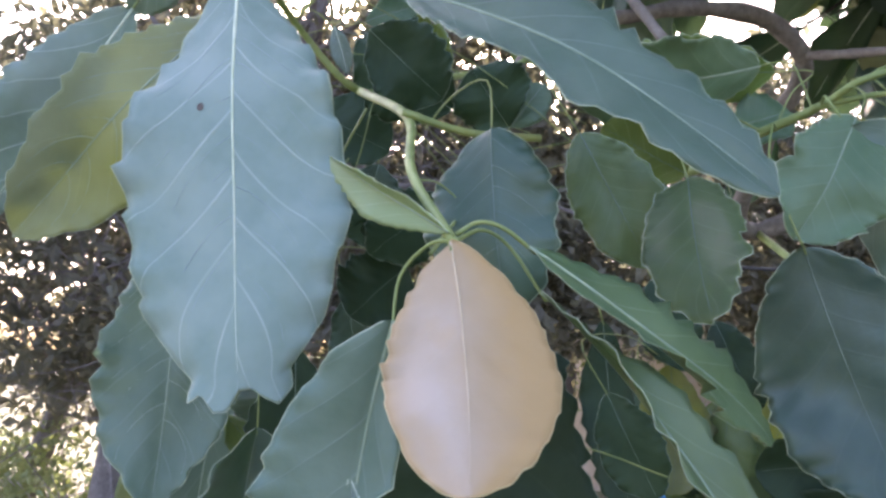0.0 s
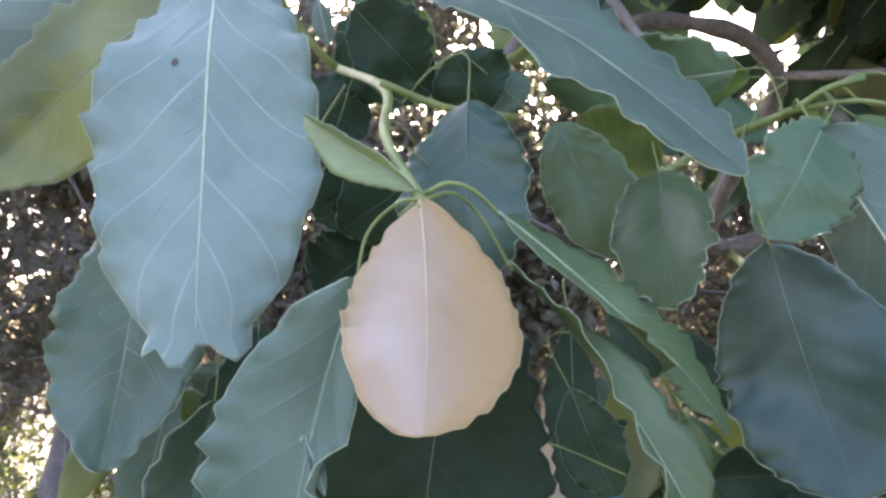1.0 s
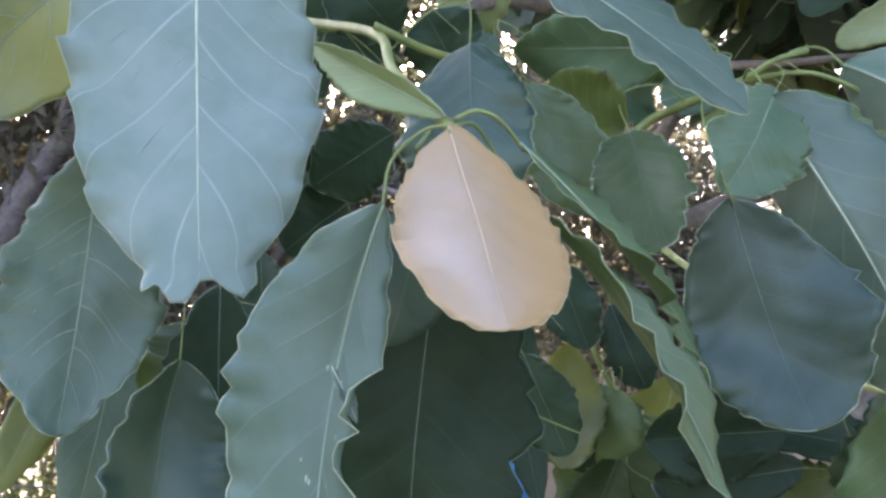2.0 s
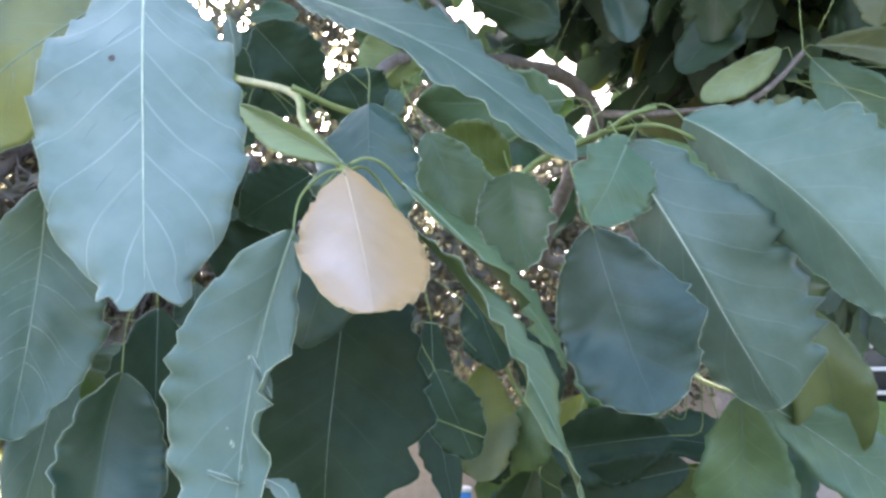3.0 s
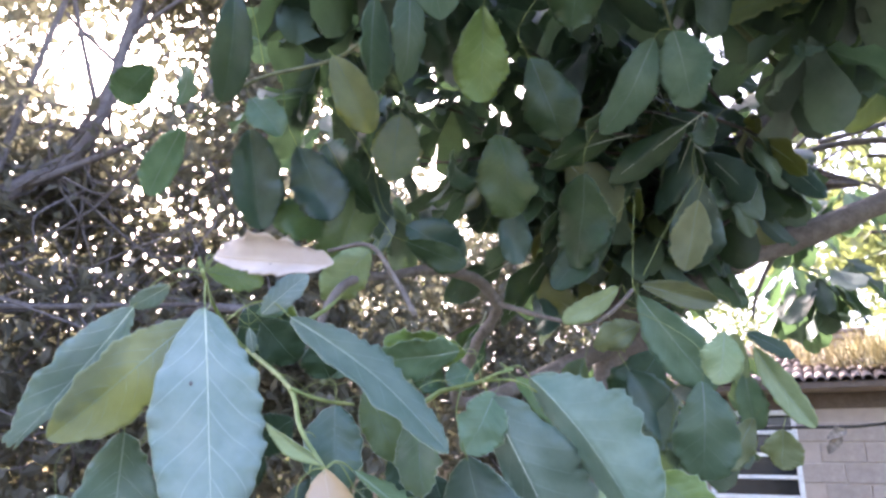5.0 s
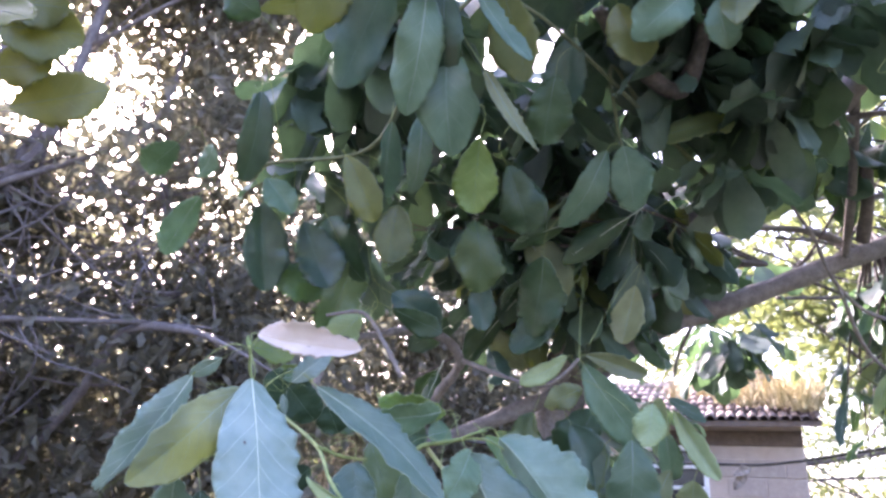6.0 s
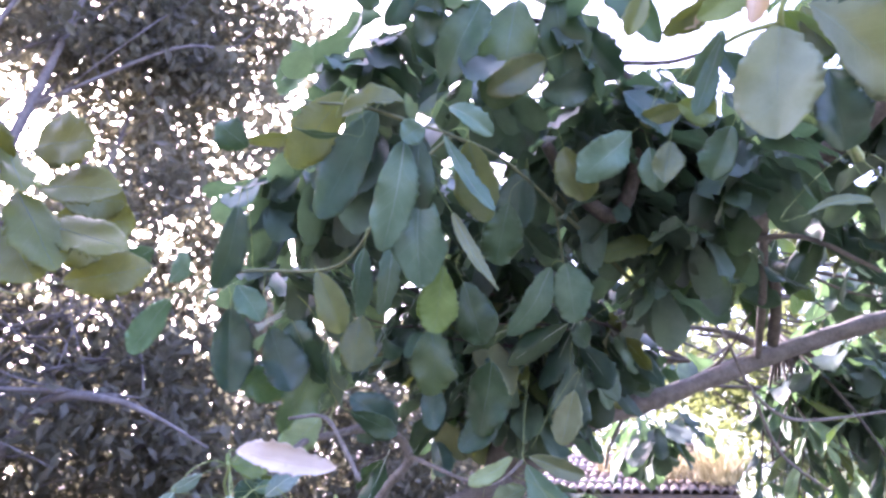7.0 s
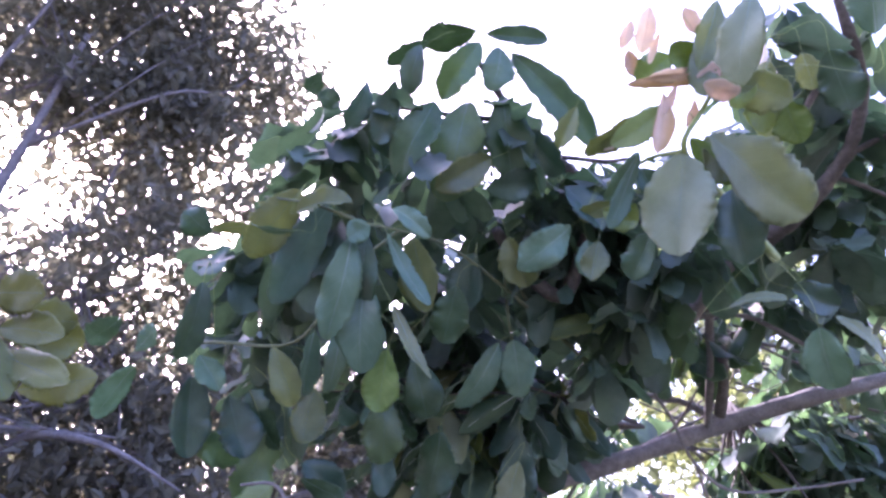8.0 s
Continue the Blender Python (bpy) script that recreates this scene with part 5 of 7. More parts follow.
leaf(plume_branch, (0.456, 0.099, 2.393), (0.492, 0.127, 2.324), 0.0546, (-0.61, -0.57, -0.55), 'mature', flip=False, wide=1.2, blunt=0.53, wave=0.05, bow=0.12, fold=0.42, twist=-0.48, seed=156)
leaf(plume_branch, (0.489, 0.038, 2.460), (0.425, 0.087, 2.433), 0.0453, (0.01, -0.47, -0.88), 'olive', flip=True, wide=1.32, blunt=0.48, wave=0.08, bow=-0.03, fold=0.31, twist=0.54, seed=157)
leaf(plume_branch, (0.316, 0.173, 2.387), (0.379, 0.196, 2.304), 0.0704, (-0.55, -0.59, -0.59), 'olive', flip=True, wide=1.2, blunt=0.49, wave=0.1, bow=0.06, fold=0.58, twist=-0.69, seed=158)
leaf(plume_branch, (-0.123, 0.147, 2.577), (-0.138, 0.176, 2.545), 0.0370, (-0.12, -0.77, -0.63), 'mature', flip=True, wide=1.3, blunt=0.55, wave=0.08, bow=0.03, fold=0.15, twist=0.09, seed=159)
near_right_branch = branch((0.744, -0.102, 2.354), 'branch with broad pale leaves and reddish young tips', [[(0.744, -0.102, 2.354, 0.0104), (0.511, -0.185, 2.358, 0.0064), (0.335, -0.266, 2.318, 0.0047), (0.339, -0.302, 2.368, 0.0040), (0.350, -0.338, 2.414, 0.0040)],
    [(0.335, -0.266, 2.318, 0.0040), (0.323, -0.207, 2.337, 0.0033), (0.337, -0.101, 2.362, 0.0037)]], STEM)
leaf(near_right_branch, (0.335, -0.263, 2.314), (0.353, -0.215, 2.170), 0.1009, (-0.71, -0.64, -0.31), 'airy', flip=False, wide=1.14, blunt=0.47, wave=0.07, bow=0.02, fold=0.49, twist=0.5, seed=160)
leaf(near_right_branch, (0.359, -0.293, 2.340), (0.497, -0.329, 2.233), 0.0974, (-0.52, -0.74, -0.43), 'airy', flip=False, wide=1.35, blunt=0.43, wave=0.11, bow=0.03, fold=0.4, twist=0.68, seed=161)
leaf(near_right_branch, (0.449, -0.249, 2.305), (0.485, -0.220, 2.198), 0.0769, (-0.63, -0.67, -0.39), 'gloss', flip=True, wide=1.23, blunt=0.49, wave=0.09, bow=0.06, fold=0.5, twist=-0.39, seed=162)
leaf(near_right_branch, (0.282, -0.287, 2.388), (0.288, -0.257, 2.299), 0.0329, (-0.21, -0.92, -0.33), 'pink', flip=False, wide=1.36, blunt=0.5, wave=0.06, bow=0.06, fold=0.43, twist=0.4, seed=163)
leaf(near_right_branch, (0.307, -0.194, 2.328), (0.285, -0.152, 2.224), 0.0312, (-0.04, -0.93, -0.37), 'mature', flip=False, wide=1.38, blunt=0.5, wave=0.11, bow=-0.02, fold=0.03, twist=0.68, seed=164)
leaf(near_right_branch, (0.357, -0.263, 2.355), (0.417, -0.273, 2.288), 0.0404, (-0.74, -0.27, -0.61), 'young', flip=True, wide=1.19, blunt=0.49, wave=0.1, bow=-0.03, fold=-0.08, twist=-0.01, seed=165)
leaf(near_right_branch, (0.346, -0.334, 2.410), (0.221, -0.278, 2.380), 0.0235, (0.03, -0.42, -0.91), 'pink', flip=False, wide=1.32, blunt=0.47, wave=0.06, bow=-0.04, fold=0.29, twist=-0.41, seed=166)
leaf(near_right_branch, (0.350, -0.333, 2.425), (0.394, -0.339, 2.382), 0.0557, (-0.32, -0.92, -0.20), 'young', flip=True, wide=1.34, blunt=0.42, wave=0.07, bow=0.04, fold=0.14, twist=0.66, seed=167)
leaf(near_right_branch, (0.360, -0.341, 2.411), (0.435, -0.383, 2.378), 0.0608, (-0.55, -0.44, -0.71), 'olive', flip=False, wide=1.15, blunt=0.54, wave=0.07, bow=-0.06, fold=0.15, twist=-0.31, seed=168)
leaf(near_right_branch, (0.299, -0.234, 2.393), (0.233, -0.163, 2.337), 0.0417, (0.03, -0.61, -0.80), 'olive', flip=True, wide=1.26, blunt=0.44, wave=0.09, bow=-0.03, fold=0.48, twist=-0.22, seed=169)
leaf(near_right_branch, (0.343, -0.329, 2.424), (0.270, -0.323, 2.450), 0.0477, (-0.32, -0.54, -0.78), 'young', flip=True, wide=1.14, blunt=0.52, wave=0.09, bow=-0.04, fold=0.45, twist=-0.59, seed=170)
leaf(near_right_branch, (0.442, -0.356, 2.469), (0.463, -0.308, 2.382), 0.0583, (-0.49, -0.71, -0.51), 'young', flip=True, wide=1.27, blunt=0.51, wave=0.05, bow=0.0, fold=0.05, twist=-0.29, seed=171)
leaf(near_right_branch, (0.362, -0.344, 2.432), (0.336, -0.351, 2.461), 0.0320, (-0.75, 0.03, -0.66), 'pink', flip=False, wide=1.33, blunt=0.43, wave=0.1, bow=-0.06, fold=0.13, twist=-0.62, seed=172)
leaf(near_right_branch, (0.245, -0.263, 2.477), (0.265, -0.250, 2.442), 0.0250, (-0.35, -0.79, -0.51), 'pink', flip=False, wide=1.12, blunt=0.53, wave=0.08, bow=-0.06, fold=0.45, twist=-0.4, seed=173)
leaf(near_right_branch, (0.304, -0.339, 2.448), (0.326, -0.326, 2.374), 0.0470, (-0.39, -0.88, -0.27), 'olive', flip=False, wide=1.18, blunt=0.48, wave=0.09, bow=-0.05, fold=0.21, twist=0.67, seed=174)
leaf(near_right_branch, (0.345, -0.166, 2.355), (0.401, -0.151, 2.292), 0.0565, (-0.16, -0.92, -0.36), 'mature', flip=True, wide=1.11, blunt=0.54, wave=0.07, bow=0.11, fold=0.33, twist=-0.24, seed=175)
leaf(near_right_branch, (0.342, -0.077, 2.322), (0.401, -0.097, 2.309), 0.0504, (-0.38, -0.72, -0.58), 'young', flip=True, wide=1.19, blunt=0.52, wave=0.08, bow=0.08, fold=0.54, twist=-0.47, seed=176)
leaf(near_right_branch, (0.381, -0.018, 2.303), (0.373, -0.003, 2.229), 0.0473, (-0.43, -0.89, -0.14), 'olive', flip=False, wide=1.15, blunt=0.53, wave=0.1, bow=-0.03, fold=0.48, twist=0.66, seed=177)
leaf(near_right_branch, (0.425, -0.101, 2.296), (0.422, -0.051, 2.225), 0.0573, (-0.84, -0.47, -0.29), 'mature', flip=True, wide=1.22, blunt=0.46, wave=0.08, bow=-0.01, fold=0.26, twist=-0.37, seed=178)
leaf(near_right_branch, (0.632, -0.223, 2.132), (0.683, -0.197, 2.055), 0.0633, (-0.75, -0.29, -0.60), 'mature', flip=False, wide=1.1, blunt=0.45, wave=0.06, bow=0.04, fold=0.6, twist=-0.19, seed=179)
leaf(near_right_branch, (0.661, -0.175, 2.232), (0.740, -0.200, 2.211), 0.0564, (-0.37, -0.85, -0.37), 'gloss', flip=True, wide=1.19, blunt=0.46, wave=0.09, bow=-0.03, fold=0.44, twist=0.65, seed=180)
leaf(near_right_branch, (0.478, -0.346, 2.427), (0.521, -0.332, 2.374), 0.0583, (-0.75, -0.14, -0.64), 'young', flip=True, wide=1.11, blunt=0.53, wave=0.07, bow=0.02, fold=0.48, twist=-0.18, seed=181)
leaf(near_right_branch, (0.435, -0.449, 2.418), (0.488, -0.429, 2.349), 0.0589, (-0.69, -0.34, -0.64), 'gloss', flip=True, wide=1.16, blunt=0.44, wave=0.09, bow=-0.04, fold=0.03, twist=-0.05, seed=182)
leaf(near_right_branch, (0.306, -0.292, 2.474), (0.271, -0.246, 2.431), 0.0500, (-0.47, -0.76, -0.44), 'young', flip=True, wide=1.18, blunt=0.51, wave=0.08, bow=-0.02, fold=0.55, twist=-0.43, seed=183)
leaf(near_right_branch, (0.251, -0.130, 2.468), (0.245, -0.085, 2.406), 0.0367, (-0.64, -0.65, -0.41), 'airy', flip=True, wide=1.39, blunt=0.52, wave=0.05, bow=0.02, fold=0.5, twist=-0.09, seed=184)
leaf(near_right_branch, (0.230, -0.328, 2.500), (0.239, -0.292, 2.440), 0.0300, (-0.39, -0.77, -0.51), 'bronze', wave=0.08, wide=1.21, blunt=0.46, bow=0.05, fold=0.29, twist=-0.13, seed=185)
leaf(near_right_branch, (0.213, -0.307, 2.481), (0.211, -0.281, 2.444), 0.0200, (-0.40, -0.76, -0.51), 'bronze', wave=0.08, wide=1.34, blunt=0.53, bow=0.08, fold=0.59, twist=0.13, seed=186)
leaf(near_right_branch, (0.255, -0.319, 2.468), (0.254, -0.292, 2.428), 0.0133, (-0.19, -0.82, -0.55), 'bronze', wave=0.08, wide=1.19, blunt=0.47, bow=-0.07, fold=0.07, twist=-0.13, seed=187)
leaf(near_right_branch, (0.311, -0.318, 2.425), (0.249, -0.294, 2.396), 0.0198, (0.19, -0.52, -0.83), 'bronze', wave=0.08, wide=1.26, blunt=0.46, bow=0.12, fold=0.14, twist=0.08, seed=188)
leaf(near_right_branch, (0.360, -0.348, 2.433), (0.308, -0.328, 2.403), 0.0264, (0.09, -0.75, -0.66), 'bronze', wave=0.08, wide=1.33, blunt=0.45, bow=-0.01, fold=0.33, twist=-0.56, seed=189)
leaf(near_right_branch, (0.301, -0.301, 2.406), (0.284, -0.283, 2.353), 0.0181, (0.20, -0.91, -0.36), 'bronze', wave=0.08, wide=1.37, blunt=0.53, bow=-0.01, fold=-0.01, twist=0.54, seed=190)
leaf(near_right_branch, (0.269, -0.201, 2.378), (0.259, -0.176, 2.347), 0.0262, (-0.43, -0.76, -0.49), 'bronze', wave=0.08, wide=1.32, blunt=0.5, bow=-0.06, fold=0.51, twist=-0.12, seed=191)
leaf(near_right_branch, (0.319, -0.353, 2.472), (0.275, -0.352, 2.503), 0.0283, (-0.57, 0.03, -0.82), 'bronze', wave=0.08, wide=1.4, blunt=0.54, bow=0.1, fold=0.24, twist=-0.55, seed=192)
leaf(near_right_branch, (0.370, -0.350, 2.389), (0.314, -0.332, 2.386), 0.0325, (-0.06, -0.38, -0.92), 'bronze', wave=0.08, wide=1.16, blunt=0.48, bow=0.12, fold=0.54, twist=0.51, seed=193)
leaf(near_right_branch, (0.329, -0.303, 2.389), (0.331, -0.277, 2.348), 0.0217, (0.30, -0.81, -0.51), 'bronze', wave=0.08, wide=1.15, blunt=0.54, bow=0.01, fold=0.46, twist=0.14, seed=194)
leaf(near_right_branch, (0.283, -0.401, 2.473), (0.276, -0.357, 2.372), 0.0407, (-0.37, -0.86, -0.35), 'olive', wide=1.35, blunt=0.51, wave=0.11, bow=0.01, fold=0.52, twist=0.02, seed=195)
leaf(near_right_branch, (0.276, -0.455, 2.423), (0.286, -0.408, 2.305), 0.0609, (-0.83, -0.49, -0.27), 'airy', wide=1.4, blunt=0.53, wave=0.06, bow=0.13, fold=0.11, twist=0.46, seed=196)
leaf(near_right_branch, (0.485, -0.387, 2.497), (0.519, -0.374, 2.451), 0.0385, (-0.69, -0.39, -0.62), 'olive', wide=1.22, blunt=0.43, wave=0.11, bow=0.03, fold=0.26, twist=0.23, seed=197)
leaf(near_right_branch, (0.443, -0.357, 2.482), (0.441, -0.310, 2.414), 0.0525, (-0.76, -0.55, -0.35), 'olive', wide=1.15, blunt=0.51, wave=0.09, bow=-0.02, fold=0.05, twist=-0.05, seed=198)
leaf(near_right_branch, (0.296, -0.278, 2.375), (0.241, -0.215, 2.322), 0.0458, (-0.19, -0.72, -0.66), 'young', wide=1.19, blunt=0.54, wave=0.07, bow=0.13, fold=0.39, twist=-0.16, seed=199)
leaf(near_right_branch, (0.531, -0.326, 2.468), (0.505, -0.277, 2.413), 0.0641, (-0.02, -0.75, -0.66), 'olive', wide=1.4, blunt=0.44, wave=0.1, bow=0.08, fold=0.07, twist=0.46, seed=200)
leaf(near_right_branch, (0.365, -0.537, 2.324), (0.332, -0.571, 2.399), 0.0586, (-0.88, -0.14, -0.45), 'mature', wide=1.22, blunt=0.5, wave=0.07, bow=-0.01, fold=0.41, twist=-0.22, seed=201)
leaf(near_right_branch, (0.373, -0.278, 2.357), (0.406, -0.274, 2.287), 0.0421, (-0.64, -0.69, -0.34), 'olive', wide=1.4, blunt=0.43, wave=0.08, bow=-0.04, fold=-0.08, twist=-0.13, seed=202)
leaf(near_right_branch, (0.310, -0.201, 2.348), (0.285, -0.145, 2.282), 0.0350, (-0.18, -0.78, -0.60), 'mature', wide=1.18, blunt=0.42, wave=0.07, bow=0.08, fold=0.26, twist=-0.28, seed=203)
leaf(near_right_branch, (0.819, -0.107, 2.217), (0.806, -0.085, 2.136), 0.0561, (-0.61, -0.79, -0.11), 'mature', wide=1.15, blunt=0.56, wave=0.1, bow=0.05, fold=0.26, twist=0.6, seed=204)
leaf(near_right_branch, (0.698, -0.016, 2.268), (0.775, -0.089, 2.282), 0.0279, (-0.68, -0.65, 0.33), 'olive', wide=1.28, blunt=0.44, wave=0.07, bow=0.12, fold=0.26, twist=0.28, seed=205)
leaf(near_right_branch, (0.883, -0.108, 2.269), (0.975, -0.125, 2.186), 0.0430, (-0.13, -0.99, 0.05), 'olive', wide=1.35, blunt=0.42, wave=0.1, bow=0.12, fold=0.22, twist=-0.29, seed=206)
branch((0.951, 0.091, 2.543), 'dark slender branch forking upward beside the limb', [[(0.951, 0.091, 2.543, 0.0229), (0.940, -0.043, 2.559, 0.0190), (0.926, -0.161, 2.608, 0.0157), (0.895, -0.237, 2.648, 0.0140), (0.840, -0.301, 2.708, 0.0125), (0.752, -0.344, 2.760, 0.0110), (0.679, -0.376, 2.825, 0.0087)],
    [(0.783, -0.175, 2.639, 0.0082), (0.785, -0.247, 2.708, 0.0069), (0.775, -0.305, 2.763, 0.0057), (0.772, -0.344, 2.764, 0.0044)],
    [(0.930, -0.189, 2.629, 0.0072), (0.982, -0.239, 2.665, 0.0060), (1.077, -0.300, 2.705, 0.0048)],
    [(0.928, -0.145, 2.603, 0.0061), (0.999, -0.170, 2.588, 0.0049), (1.085, -0.196, 2.562, 0.0036)]], DARK_BARK, knobs=0.12)
left_tip_branch = branch((-0.620, -0.120, -0.030), 'slender sapling with yellow-green leaves lit from behind', [[(-0.620, -0.120, -0.030, 0.0060), (-0.580, -0.080, 0.900, 0.0050), (-0.507, -0.036, 1.905, 0.0023), (-0.449, -0.135, 1.875, 0.0020), (-0.419, -0.161, 1.875, 0.0016), (-0.398, -0.178, 1.864, 0.0015)]], STEM, name='sapling', category='sapling')
leaf(left_tip_branch, (-0.408, -0.186, 1.887), (-0.370, -0.227, 1.881), 0.0379, (-0.71, -0.62, -0.35), 'sap', flip=True, wave=0.09, wide=1.2, seed=207)
leaf(left_tip_branch, (-0.420, -0.163, 1.878), (-0.451, -0.183, 1.896), 0.0311, (0.15, -0.77, -0.62), 'sap', flip=True, wave=0.09, wide=1.2, seed=208)
leaf(left_tip_branch, (-0.398, -0.177, 1.862), (-0.347, -0.221, 1.853), 0.0303, (-0.66, -0.75, -0.01), 'sap', flip=True, wave=0.09, wide=1.2, seed=209)
leaf(left_tip_branch, (-0.395, -0.146, 1.849), (-0.334, -0.198, 1.823), 0.0331, (-0.53, -0.78, 0.32), 'sap', flip=True, wave=0.09, wide=1.2, seed=210)
leaf(left_tip_branch, (-0.413, -0.158, 1.865), (-0.373, -0.171, 1.809), 0.0398, (0.20, -0.92, 0.35), 'sap', flip=True, wave=0.09, wide=1.2, seed=211)
leaf(left_tip_branch, (-0.417, -0.144, 1.843), (-0.384, -0.161, 1.802), 0.0467, (-0.18, -0.95, 0.25), 'sap', flip=True, wave=0.09, wide=1.2, seed=212)
leaf(left_tip_branch, (-0.428, -0.167, 1.892), (-0.406, -0.181, 1.855), 0.0250, (0.34, -0.80, 0.50), 'sap', flip=True, wave=0.09, wide=1.2, seed=213)
leaf(left_tip_branch, (-0.396, -0.068, 1.897), (-0.337, -0.078, 1.902), 0.050, (-0.30, -0.90, -0.25), 'sap', flip=True, wave=0.09, wide=1.2, seed=421)
leaf(left_tip_branch, (-0.380, -0.037, 1.852), (-0.315, -0.056, 1.875), 0.042, (-0.30, -0.90, -0.25), 'sap', flip=True, wave=0.09, wide=1.2, seed=422)
leaf(left_tip_branch, (-0.400, -0.077, 1.909), (-0.348, -0.089, 1.914), 0.040, (-0.30, -0.90, -0.25), 'sap', flip=True, wave=0.09, wide=1.2, seed=423)
leaf(left_tip_branch, (-0.394, -0.052, 1.872), (-0.353, -0.066, 1.877), 0.034, (-0.30, -0.90, -0.25), 'sap', flip=True, wave=0.09, wide=1.2, seed=424)
limbs = branch((0.764, 1.152, -0.050), 'grey-brown trunk of the large-leaved tree with two heavy limbs', [[(0.764, 1.152, -0.050, 0.0750), (0.744, 1.112, 0.800, 0.0600), (0.715, 1.084, 1.870, 0.0475), (0.770, 0.907, 2.129, 0.0427), (0.843, 0.787, 2.275, 0.0427)],
    [(0.715, 1.084, 1.870, 0.0380), (0.820, 0.982, 2.023, 0.0370), (0.926, 0.906, 2.109, 0.0341), (1.050, 0.876, 2.165, 0.0317), (1.145, 0.808, 2.203, 0.0283), (1.384, 0.688, 2.317, 0.0273), (1.593, 0.596, 2.409, 0.0280), (1.806, 0.444, 2.491, 0.0262), (2.361, 0.190, 2.681, 0.0238)],
    [(1.447, 0.654, 2.345, 0.0154), (1.341, 0.717, 2.411, 0.0105), (1.233, 0.817, 2.438, 0.0090), (1.143, 0.925, 2.434, 0.0055)],
    [(1.052, 0.878, 2.160, 0.0067), (1.021, 0.927, 2.058, 0.0049), (1.019, 0.951, 1.997, 0.0033)],
    [(0.843, 0.787, 2.275, 0.0427), (0.965, 0.589, 2.405, 0.0401), (1.047, 0.433, 2.498, 0.0360), (1.061, 0.323, 2.568, 0.0292), (1.068, 0.211, 2.646, 0.0227), (1.069, 0.100, 2.729, 0.0179), (1.141, -0.066, 2.846, 0.0160), (1.419, -0.369, 3.136, 0.0133)],
    [(1.061, 0.323, 2.568, 0.0131), (1.239, 0.500, 2.439, 0.0111), (1.398, 0.679, 2.321, 0.0120)],
    [(1.056, 0.420, 2.512, 0.0090), (1.169, 0.305, 2.509, 0.0073), (1.324, 0.220, 2.418, 0.0057)]], BARK, knobs=0.1, name='large_leaved_tree', category='tree')
